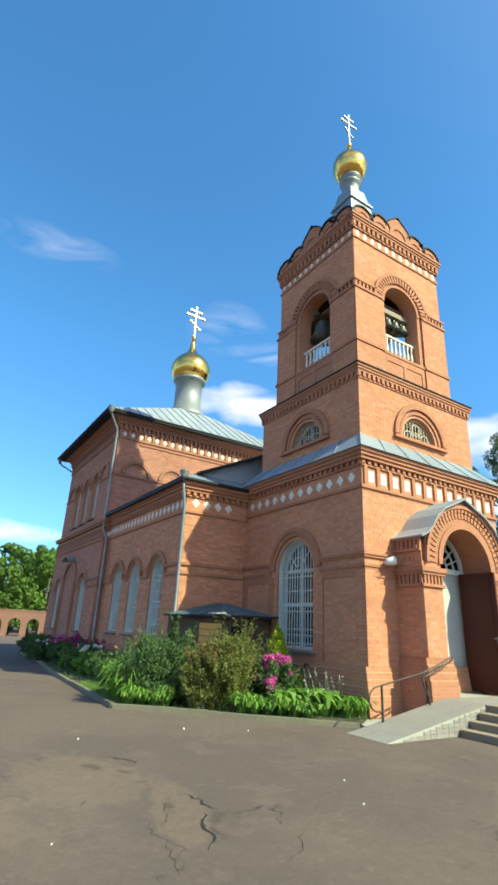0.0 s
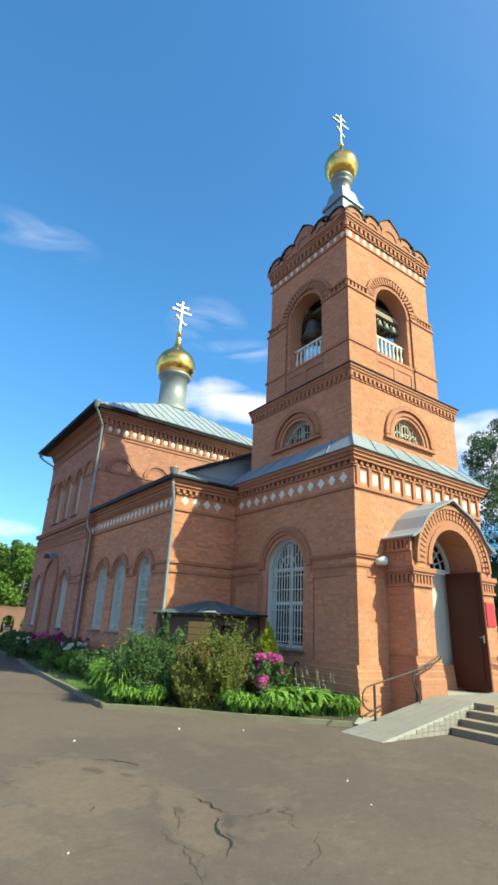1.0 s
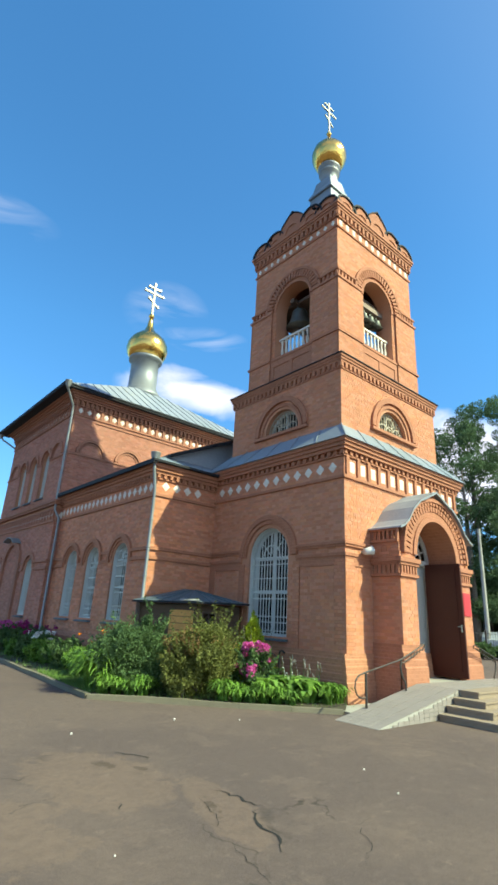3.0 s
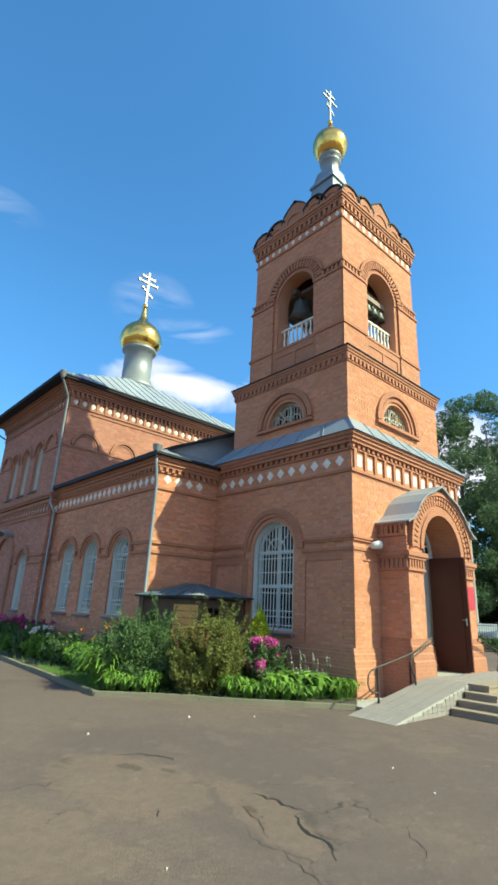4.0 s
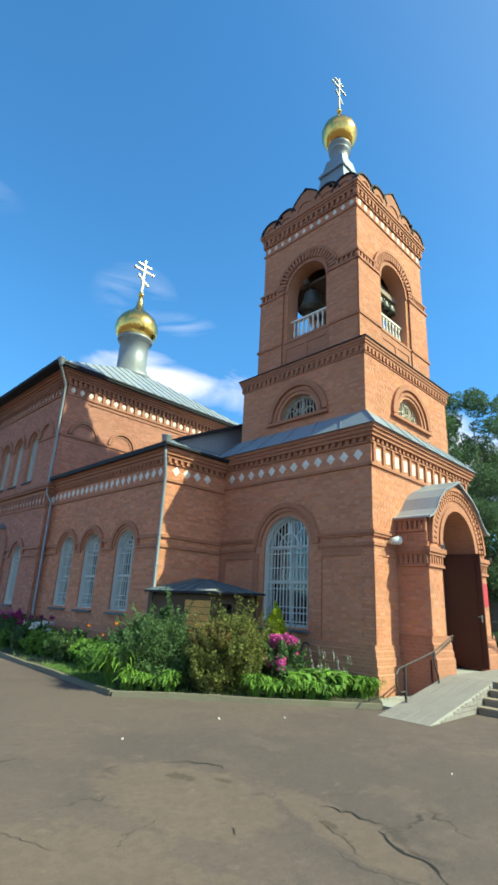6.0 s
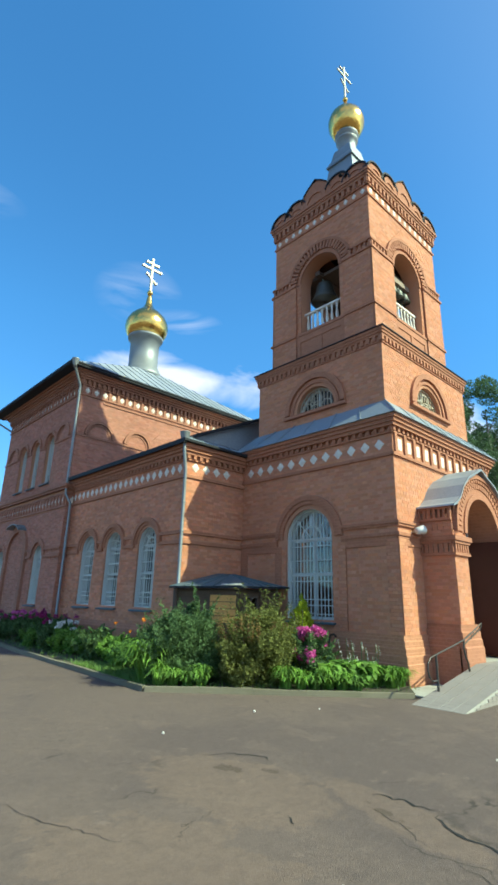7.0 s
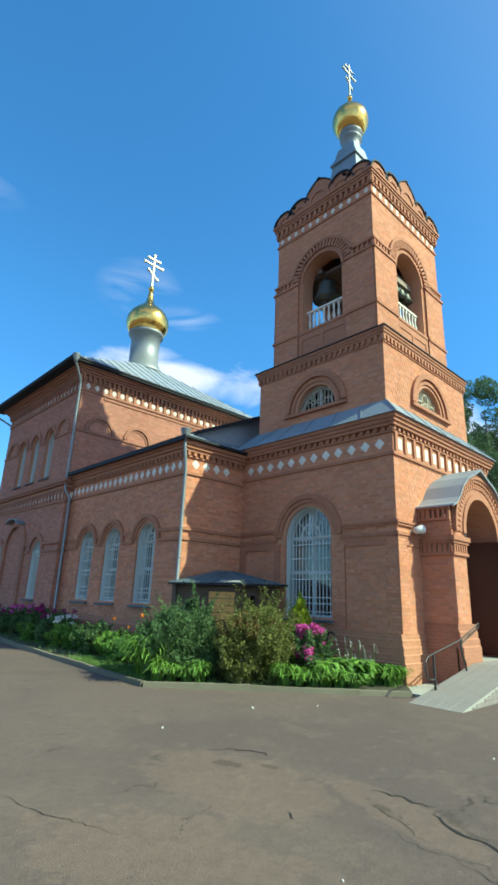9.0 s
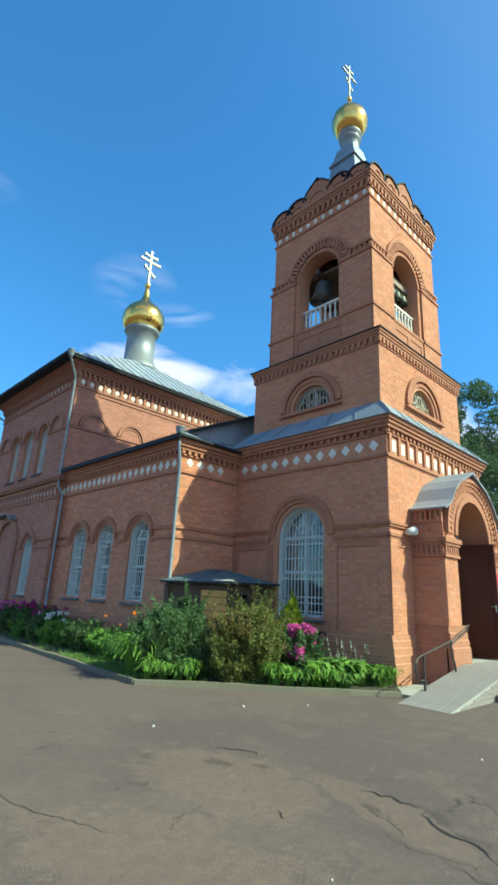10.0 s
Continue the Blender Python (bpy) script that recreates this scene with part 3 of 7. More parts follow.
def dentils(F, L, v0, v1, d, pitch, width, name="dentil", u0=0.0, material=M_TRIM):
    """A row of small brick blocks, joined with its cornice."""
    bm = bmesh.new()
    n = int(round((L - 2 * u0) / pitch))
    for i in range(n + 1):
        c = u0 + (L - 2 * u0) * i / n
        fbox(bm, F, c - width / 2, c + width / 2, v0, v1, -0.02, d)
    return tagged(part(name, bm, material, church), kind="stuff")


def diamonds(F, us, v, h, d=0.02, wide=0.8, square=False):
    """White stone lozenges or square plaques, each a piece of its own on one mesh."""
    shape = ((-0.8, -1), (0.8, -1), (0.8, 1), (-0.8, 1)) if square else ((-1, 0), (0, -1), (1, 0), (0, 1))
    first = None
    for u in us:
        if first is None:
            bm = bmesh.new()
            a, b = [bm.verts.new(F.p(u + x * wide * h, v + y * h, -0.01)) for x, y in shape], []
            b = [bm.verts.new(F.p(u + x * wide * h, v + y * h, d * 0.4)) for x, y in shape]
            top = bm.verts.new(F.p(u, v, d * 1.6))
            for i in range(4):
                j = (i + 1) % 4
                bm.faces.new((a[i], a[j], b[j], b[i]))
                bm.faces.new((b[i], b[j], top))
            bm.faces.new(a)
            first, first_u = part("stone_lozenge", bm, M_WHITE, church, "white stone lozenge"), u
        else:
            cloned("stone_lozenge", first, F.u * (u - first_u), church)


def frieze(F, L, v0, v1, pitch, h, margin, only=99, wide=0.8, material=M_TRIM, square=False, ribs=True):
    """A row of lozenges or plaques, in square brick cells where there are ribs."""
    n = max(1, int(round((L - 2 * margin) / pitch)))
    w = (L - 2 * margin) / n
    if ribs:
        bm = bmesh.new()
        for i in range(n + 1):
            c = margin + i * w
            fbox(bm, F, c - 0.05, c + 0.05, v0, v1, -0.02, 0.05)
        tagged(part("frieze_rib", bm, material, church), kind="stuff")
    diamonds(F, [margin + (i + 0.5) * w for i in range(min(n, only))], (v0 + v1) / 2, h, 0.02, wide, square)


for k, (F, L) in enumerate(low):
    dentils(F, L, 5.12, 5.22, 0.075, 0.19, 0.09)
    if k < 2:
        frieze(F, L, 4.64, 5.08, (0.37, 0.405)[k], 0.13, (0.14, 0.09)[k], 99, (0.95, 0.8)[k], square=k == 1, ribs=k == 1)

# tower, middle stage
mid = sides(0.3, 4.65, 0.3, 4.45)
LUN = 0.63
bm = bmesh.new()
for k, (F, L) in enumerate(mid):
    a, b = (0.0, L) if k % 2 == 0 else (0.35, L - 0.35)
    wall(bm, F, a, b, 5.3, 7.82, -0.35, 0.0, ((L / 2, 2 * LUN, 6.34, 6.35),) if k < 3 else ())
tower_mid = part("tower_wall", bm, M_MORTAR, church, weld=True)
bm = bmesh.new()
band(bm, mid, 7.70, 7.76, 0.06)
band(bm, mid, 7.76, 7.83, 0.085)
band(bm, mid, 7.83, 7.90, 0.11)
band(bm, mid, 7.53, 7.57, 0.03)

part_each("cornice", bm, M_TRIM, church)
for k, (F, L) in enumerate(mid):
    dentils(F, L, 7.57, 7.70, 0.06, 0.17, 0.085)
    if k < 3:
        bm = bmesh.new()
        ring(bm, F, L / 2, 6.34, 0.72, 0.80, 0.0, 0.04, 24)
        ring(bm, F, L / 2, 6.34, 0.86, 1.0, 0.0, 0.08, 24)
        fbox(bm, F, L / 2 - 1.02, L / 2 + 1.02, 6.22, 6.30, 0.0, 0.10)
        part_each("lunette_arch", bm, M_TRIM, church)

# tower, belfry
BX0, BX1, BY0, BY1 = 0.66, 4.37, 0.66, 4.17
bel = sides(BX0, BX1, BY0, BY1)
bm = bmesh.new()
for k, (F, L) in enumerate(bel):
    a, b = (0.0, L) if k % 2 == 0 else (0.45, L - 0.45)
    wall(bm, F, a, b, 7.8, 13.1, -0.45, 0.0, ((L / 2, 1.42, 8.98, 10.66),))
belfry_wall = part("belfry_wall", bm, M_MORTAR, church, weld=True)
for i, (F, L) in enumerate(bel):
    bm = bmesh.new()
    c = L / 2
    for v0, v1, d0, d in ((8.1, 10.62, -0.02, 0.06), (8.90, 8.97, 0.0, 0.10), (10.62, 10.69, -0.02, 0.10), (10.89, 10.95, -0.02, 0.08)):
        e = d if i % 2 else 0.0
        fbox(bm, F, -e, c - 0.86, v0, v1, d0, d)
        fbox(bm, F, c + 0.86, L + e, v0, v1, d0, d)
    # parapet panels below the opening
    fbox(bm, F, c - 0.86, c + 0.86, 8.1, 8.96, -0.02, 0.008)
    fbox(bm, F, c - 0.855, c + 0.855, 8.90, 8.98, -0.02, 0.05)
    fbox(bm, F, c - 0.06, c + 0.06, 8.2, 8.7, -0.02, 0.03)
    fbox(bm, F, c - 0.855, c + 0.855, 8.70, 8.9, -0.02, 0.03)
    fbox(bm, F, c - 0.855, c - 0.72, 8.2, 8.7, -0.02, 0.03)
    fbox(bm, F, c + 0.72, c + 0.855, 8.2, 8.7, -0.02, 0.03)
    ring(bm, F, c, 10.66, 0.71, 0.80, -0.02, 0.03, 22)
    ring(bm, F, c, 10.66, 1.08, 1.16, 0.0, 0.08, 22)
    part_each("pier_moulding", bm, M_TRIM, church)
bm = bmesh.new()
for F, L in bel:
    c = L / 2
    for i in range(25):
        a = 4 + i * (172 / 24)
        ring(bm, F, c, 10.66, 0.84, 1.08, 0.0, 0.07, 1, a - 2.2, a + 2.2)
    for s0, s1 in ((0.0, c - 1.12), (c + 1.12, L)):
        n = max(2, int((s1 - s0) / 0.13))
        for i in range(n + 1):
            u = s0 + (s1 - s0) * i / n
            fbox(bm, F, u - 0.035, u + 0.035, 10.69, 10.89, 0.0, 0.06)
tagged(part("voussoir", bm, M_TRIM, church, "radiating brick voussoirs and upright brick teeth"), kind="stuff")
bm = bmesh.new()
band(bm, bel, 12.44, 12.50, 0.04)
band(bm, bel, 12.78, 12.83, 0.05)
band(bm, bel, 13.02, 13.10, 0.09)
band(bm, bel, 13.10, 13.18, 0.12)
band(bm, bel, 13.18, 13.26, 0.15)
part_each("cornice", bm, M_TRIM, church)
for F, L in bel:
    dentils(F, L, 12.83, 13.02, 0.08, 0.20, 0.10)
    dentils(F, L, 12.78, 12.90, 0.06, 0.20, 0.06)
for k, (F, L) in enumerate(bel[:2]):
    diamonds(F, [0.16 + i * (L - 0.32) / 11 for i in range(12)], 12.64, 0.10, 0.02, 0.8, k == 1)

# gables over the belfry: two round ones on each hand of a pointed one
bm, caps = bmesh.new(), bmesh.new()
for F, L in bel:
    c = L / 2
    fbox(bm, F, 0.02, L - 0.02, 13.20, 13.50, -0.1, 0.07)
    for uc, r, h in ((0.32, 0.42, 0.40), (L - 0.32, 0.42, 0.40), (c - 0.80, 0.46, 0.50), (c + 0.80, 0.46, 0.50)):
        pts = [(uc + r * math.cos(math.pi * i / 14), 13.22 + h * math.sin(math.pi * i / 14)) for i in range(15)]
        fprism(bm, F, pts, -0.1, 0.10)
        ring(bm, F, uc, 13.18, r * 0.55, r * 0.78, 0.08, 0.13, 14)
        for i in range(14):
            a, b = math.pi * i / 14, math.pi * (i + 1) / 14
            q = [(uc + f * math.cos(t), 13.22 + f * h / r * math.sin(t)) for f, t in ((r - 0.01, a), (r + 0.04, a), (r + 0.04, b), (r - 0.01, b))]
            hexa(caps, [F.p(*x, -0.16) for x in q] + [F.p(*x, 0.145) for x in q])
    # small sheet spouts in the valleys between the gables
    for uc in (0.78, L - 0.78):
        hexa(caps, [F.p(uc + x, 13.53 + z, d) for d in (-0.1, 0.2) for x, z in ((-0.05, 0.0), (0.05, 0.0), (0.05, 0.03), (-0.05, 0.03))])
    pts = [(c - 0.55, 13.22)] + [(c + s * x, 13.22 + z) for s, seq in ((-1, ((0.55, 0.26), (0.46, 0.48), (0.28, 0.65), (0.1, 0.78))), (1, ((0.1, 0.78), (0.28, 0.65), (0.46, 0.48), (0.55, 0.26)))) for x, z in seq] + [(c + 0.55, 13.22)]
    fprism(bm, F, pts, -0.1, 0.12)
    top = pts[1:5] + [(c, 13.22 + 0.86)] + pts[5:9]
    for (u0, v0), (u1, v1) in zip(top, top[1:]):
        hexa(caps, [F.p(u0, v0, -0.25), F.p(u1, v1, -0.25), F.p(u1, v1 + 0.045, -0.25), F.p(u0, v0 + 0.045, -0.25), F.p(u0, v0, 0.15), F.p(u1, v1, 0.15), F.p(u1, v1 + 0.045, 0.15), F.p(u0, v0 + 0.045, 0.15)])
    ring(bm, F, c, 13.26, 0.3, 0.42, 0.10, 0.15, 14)
part("gable", bm, M_TRIM, church, "row of round and keel-shaped brick gables")
part("gable_cap", caps, M_DARK, church, "dark sheet metal capping")


def frustum(bm, x0, x1, y0, y1, z0, X0, X1, Y0, Y1, z1):
    hexa(bm, [Vector(p) for p in ((x0, y0, z0), (x1, y0, z0), (x1, y1, z0), (x0, y1, z0), (X0, Y0, z1), (X1, Y0, z1), (X1, Y1, z1), (X0, Y1, z1))])


def seams(bm, a0, a1, b0, b1, n, h=0.03, w=0.012):
    """Standing seams on a sheet roof, from the eave line a to the upper line b."""
    a0, a1, b0, b1 = map(Vector, (a0, a1, b0, b1))
    nrm = (a1 - a0).cross(b0 - a0).normalized()
    if nrm.z < 0:
        nrm = -nrm
    for i in range(n + 1):
        p, q = a0.lerp(a1, i / n), b0.lerp(b1, i / n)
        s = (a1 - a0).normalized() * w
        hexa(bm, [p - s, p + s, q + s, q - s, p - s + nrm * h, p + s + nrm * h, q + s + nrm * h, q - s + nrm * h])


# ceiling of the belfry and tent roof
bm = bmesh.new()
box(bm, BX0 + 0.44, BX1 - 0.44, BY0 + 0.44, BY1 - 0.44, 10.95, 11.05)
part("belfry_ceiling", bm, M_BEAM, church)
TA = (2.40, 2.43)
bm = bmesh.new()


def tier(bm, h0, z0, h1, z1):
    frustum(bm, TA[0] - h0, TA[0] + h0, TA[1] - h0, TA[1] + h0, z0, TA[0] - h1, TA[0] + h1, TA[1] - h1, TA[1] + h1, z1)


frustum(bm, BX0 + 0.1, BX1 - 0.1, BY0 + 0.1, BY1 - 0.1, 13.2, TA[0] - 0.80, TA[0] + 0.80, TA[1] - 0.80, TA[1] + 0.80, 14.3)
for row in ((0.80, 14.3, 0.58, 15.0), (0.58, 15.0, 0.46, 15.9), (0.53, 15.88, 0.53, 15.94), (0.53, 15.94, 0.41, 16.2), (0.41, 16.2, 0.33, 16.62)):
    tier(bm, *row)
part("tent_roof", bm, M_SKIRT, church, "blue-grey sheet metal tent roof")


def onion(axis, drum, dome, ball, name):
    x, y = axis
    bm = bmesh.new()
    lathe(bm, x, y, drum, 40)
    part("drum", bm, M_ZINC, church, "grey sheet metal drum", True)
    bm = bmesh.new()
    lathe(bm, x, y, dome, 36)
    part("onion_dome", bm, M_GOLD, church, "gilded onion dome of smooth sheet panels", True)
    bm = bmesh.new()
    r, z = ball
    lathe(bm, x, y, [(0.01, z - r), (r * 0.7, z - r * 0.7), (r, z), (r * 0.7, z + r * 0.7), (0.01, z + r)], 16)
    part("finial_ball", bm, M_GOLD, church, "", True)


def cross(axis, z0, z1, half, w, material, trefoil):
    """A three-barred cross whose bars lie along x."""
    x, y = axis
    bm = bmesh.new()
    t, H = w * 0.5, z1 - z0
    box(bm, x - w / 2, x + w / 2, y - t, y + t, z0, z1)
    box(bm, x - half, x + half, y - t * 0.9, y + t * 0.9, z0 + 0.70 * H - w / 2, z0 + 0.70 * H + w / 2)
    box(bm, x - half * 0.62, x + half * 0.62, y - t * 0.9, y + t * 0.9, z0 + 0.87 * H - w / 2, z0 + 0.87 * H + w / 2)
    F = Face((x, y), (1, 0), (0, -1))
    a, b = half * 0.52, 0.10 * H
    zc = z0 + 0.40 * H
    fprism(bm, F, [(-a, zc + b - w / 2), (a, zc - b - w / 2), (a, zc - b + w / 2), (-a, zc + b + w / 2)], -t * 0.9, t * 0.9)
    if trefoil:
        for u, v in ((-half, z0 + 0.70 * H), (half, z0 + 0.70 * H), (0, z1), (-half * 0.62, z0 + 0.87 * H), (half * 0.62, z0 + 0.87 * H), (-a, zc + b), (a, zc - b)):
            fprism(bm, F, [(u + w * 0.7 * math.cos(i * math.pi / 6), v + w * 0.7 * math.sin(i * math.pi / 6)) for i in range(12)], -t * 1.25, t * 1.25)
    part("cross", bm, material, church, "three-barred metal cross")


onion(TA, [(0.31, 16.4), (0.315, 16.65), (0.31, 17.02), (0.38, 17.06), (0.38, 17.12), (0.33, 17.16), (0.33, 17.24), (0.41, 17.29), (0.41, 17.36), (0.35, 17.42), (0.35, 17.5)],
      [(0.34, 17.40), (0.42, 17.44), (0.54, 17.57), (0.63, 17.80), (0.64, 18.0), (0.57, 18.24), (0.41, 18.46), (0.24, 18.66), (0.11, 18.84), (0.06, 19.0)], (0.10, 19.12), "tower")
cross(TA, 19.2, 20.76, 0.42, 0.055, M_STEELX, False)

# roof skirts of the tower
bm = bmesh.new()
frustum(bm, -0.26, TX + 0.26, -0.26, TY + 0.26, 5.46, 0.32, 4.63, 0.32, 4.43, 6.04)
part("skirt_roof", bm, M_SKIRT, church, "pale blue-grey sheet metal skirt roof with standing seams")
bm = bmesh.new()
seams(bm, (-0.26, -0.26, 5.465), (TX + 0.26, -0.26, 5.465), (0.3, 0.3, 6.04), (4.65, 0.3, 6.04), 7, 0.014)
seams(bm, (-0.26, -0.26, 5.465), (-0.26, TY + 0.26, 5.465), (0.3, 0.3, 6.04), (0.3, 4.45, 6.04), 6, 0.014)
tagged(part("standing_seam", bm, M_SKIRT, church), kind="stuff")
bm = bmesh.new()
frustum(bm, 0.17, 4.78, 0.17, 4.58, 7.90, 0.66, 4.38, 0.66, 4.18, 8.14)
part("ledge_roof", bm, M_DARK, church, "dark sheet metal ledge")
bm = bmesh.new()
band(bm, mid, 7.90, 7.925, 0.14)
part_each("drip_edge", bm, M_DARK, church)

# nave, low part
NX0, NX1, NY0, NY1 = -2.0, 6.8, 4.72, 11.3
lownave = sides(NX0, NX1, NY0, NY1)
NW = [(6.28 - NY0, 0.88, 1.24, 2.88), (8.08 - NY0, 0.88, 1.24, 2.88), (9.66 - NY0, 0.88, 1.24, 2.88)]
bm = bmesh.new()
wall(bm, lownave[0][0], 0.0, NY1 - NY0, 0.0, 5.2, -0.5, 0.0, NW)
fbox(bm, lownave[1][0], 0.5, 2.0 + 0.4, 0.0, 5.2, -0.5, 0.0)
nave_wall = part("nave_wall", bm, M_MORTAR, church, weld=True)
bm = bmesh.new()
fbox(bm, lownave[1][0], TX + 2.0 - 0.4, 8.3, 0.0, 5.2, -0.5, 0.0)
fbox(bm, lownave[2][0], 0.0, NY1 - NY0, 0.0, 5.2, -0.5, 0.0)
part("nave_wall", bm, M_MORTAR, church, weld=True)
nl, nf = lownave[0][0], lownave[1][0]
visible = ((nl, 0.0, NY1 - NY0), (nf, -0.0, 1.995))
bm = bmesh.new()
for i, (F, a, b) in enumerate(visible):
    for v0, v1, d in ((2.80, 2.88, 0.05), (3.04, 3.12, 0.06), (4.45, 4.52, 0.05), (4.90, 4.94, 0.05), (5.04, 5.12, 0.10), (5.12, 5.20, 0.15), (5.20, 5.30, 0.20)):
        e = d if i else 0.0
        if i == 0 and v0 < 3.2:
            at = a
            for uc, w, _, _ in NW:
                fbox(bm, F, at, uc - 0.6, v0, v1, -0.02, d)
                at = uc + 0.6
            fbox(bm, F, at, b, v0, v1, -0.02, d)
        else:
            fbox(bm, F, a - e, b, v0, v1, -0.02, d)
    profile(bm, F, a - (0.1 if i else 0), b, [(-0.03, 0), (0.10, 0), (0.10, 0.72), (0.0, 0.86), (-0.03, 0.86)])
for uc, w, vb, vs in NW:
    ring(bm, nl, uc, vs, 0.50, 0.58, 0.0, 0.04, 20)
    ring(bm, nl, uc, vs, 0.58, 0.68, 0.0, 0.08, 20)
part_each("cornice", bm, M_TRIM, church)
dentils(nl, NY1 - NY0, 4.94, 5.04, 0.09, 0.19, 0.09)
dentils(nf, 1.99, 4.94, 5.04, 0.09, 0.19, 0.09)
frieze(nl, NY1 - NY0, 4.54, 4.90, 0.30, 0.13, 0.12, ribs=False)
frieze(nf, 1.99, 4.56, 4.94, 0.385, 0.13, 0.11, 4, 0.95, ribs=False)

# nave, high part
HX0, HX1, HY0, HY1 = -2.2, 6.8, 11.25, 18.4
hil = sides(HX0 - 0.06, HX1 + 0.06, HY0 - 0.06, HY1 + 0.06)
hih = sides(HX0, HX1, HY0, HY1)
HLW = [(13.0 - HY0 + 0.06, 0.8, 1.2, 2.8), (16.85 - HY0 + 0.06, 0.8, 1.2, 2.8)]
HUW = [(13.45 - HY0, 0.75, 5.55, 7.1), (14.85 - HY0, 0.75, 5.55, 7.1), (16.2 - HY0, 0.75, 5.55, 7.1)]
bm = bmesh.new()
for k, (F, L) in enumerate(hil):
    a, b = (0.0, L) if k % 2 == 0 else (0.5, L - 0.5)
    if k == 1:
        fbox(bm, F, a, 1.2, 0.0, 5.1, -0.5, 0.0)
        fbox(bm, F, L - 1.2, b, 0.0, 5.1, -0.5, 0.0)
    else:
        wall(bm, F, a, b, 0.0, 5.1, -0.5, 0.0, HLW if k == 0 else ())
part("nave_wall", bm, M_MORTAR, church, weld=True)
bm = bmesh.new()
for k, (F, L) in enumerate(hih):
    a, b = (0.0, L) if k % 2 == 0 else (0.5, L - 0.5)
    wall(bm, F, a, b, 5.1, 9.3, -0.5, 0.0, HUW if k == 0 else ())
high_wall = part("nave_wall", bm, M_MORTAR, church, weld=True)
hl, hf, hul, huf = hil[0][0], hil[1][0], hih[0][0], hih[1][0]
HL, HF = hil[0][1], hil[1][1]
bm = bmesh.new()
for v0, v1, d in ((4.40, 4.46, 0.05), (4.84, 4.90, 0.06), (5.0, 5.08, 0.12), (5.08, 5.16, 0.17)):
    fbox(bm, hl, 0.0, HL, v0, v1, -0.02, d)
    fbox(bm, hf, -d, 1.0, v0, v1, -0.02, d)
for v0, v1 in ((2.75, 2.84), (3.0, 3.08)):
    at = 0.0
    for uc, r in ((HLW[0][0], 0.58), (15.16 - HY0, 1.1), (HLW[1][0], 0.58)):
        fbox(bm, hl, at, uc - r, v0, v1, -0.02, 0.06)
        at = uc + r
    fbox(bm, hl, at, HL, v0, v1, -0.02, 0.06)
    fbox(bm, hf, -0.06, 1.0, v0, v1, -0.02, 0.06)
profile(bm, hl, 0, HL, [(-0.03, 0), (0.10, 0), (0.10, 0.72), (0.0, 0.86), (-0.03, 0.86)])
profile(bm, hf, -0.1, 0.5, [(-0.03, 0), (0.10, 0), (0.10, 0.72), (0.0, 0.86), (-0.03, 0.86)])
for uc, w, vb, vs in HLW:
    ring(bm, hl, uc, vs, 0.50, 0.64, 0.0, 0.07, 18)
ring(bm, hl, 15.1 - HY0 + 0.06, 2.95, 0.86, 1.10, 0.0, 0.10, 24)
fbox(bm, hl, 14.06 - HY0, 14.30 - HY0, 0.86, 2.95, -0.02, 0.10)
fbox(bm, hl, 16.02 - HY0, 16.26 - HY0, 0.86, 2.95, -0.02, 0.10)
# upper walls
band(bm, hih, 8.56, 8.62, 0.05)
band(bm, hih, 8.94, 9.00, 0.06)
band(bm, hih, 9.16, 9.23, 0.14)
band(bm, hih, 9.23, 9.30, 0.20)
band(bm, hih, 9.30, 9.37, 0.28)
band(bm, hih, 9.37, 9.43, 0.38)
fbox(bm, huf, 0.9, HX1 - HX0, 8.42, 8.48, -0.02, 0.04)
for uc, w, vb, vs in HUW:
    ring(bm, hul, uc, vs, 0.44, 0.56, 0.0, 0.07, 18)
for F, ucs in ((hul, (12.3 - HY0, 17.35 - HY0)), (huf, (-1.32 - HX0, 0.28 - HX0, 1.9 - HX0))):
    for uc in ucs:
        ring(bm, F, uc, 7.1, 0.40, 0.46, 0.0, 0.03, 18)
        ring(bm, F, uc, 7.1, 0.50, 0.60, 0.0, 0.08, 18)
fbox(bm, huf, 0.0, HX1 - HX0, 7.0, 7.07, -0.02, 0.05)
at = 0.0
for uc, w, vb, vs in HUW:
    fbox(bm, hul, at, uc - 0.44, 7.0, 7.07, -0.02, 0.05)
    at = uc + 0.44
fbox(bm, hul, at, HY1 - HY0, 7.0, 7.07, -0.02, 0.05)
part_each("cornice", bm, M_TRIM_DARK, church)
frieze(hl, HL, 4.46, 4.84, 0.28, 0.12, 0.12, material=M_TRIM_DARK)
diamonds(hf, [0.22], 4.65, 0.13)
frieze(hul, HY1 - HY0, 8.62, 8.94, 0.30, 0.11, 0.12, material=M_TRIM_DARK)
frieze(huf, HX1 - HX0, 8.62, 8.94, 0.355, 0.125, 0.05, material=M_TRIM_DARK)
for F, L in hih[:2]:
    dentils(F, L, 9.00, 9.16, 0.12, 0.2, 0.1, material=M_TRIM_DARK)
    dentils(F, L, 8.94, 9.04, 0.09, 0.2, 0.06, material=M_TRIM_DARK)
bm = bmesh.new()
ring(bm, hl, 15.1 - HY0 + 0.06, 2.95, 1.12, 1.15, 0.0, 0.34, 12, 60, 128)
part("side_door_hood", bm, M_ZINC, church, "small curved metal hood over a bricked-up side portal")

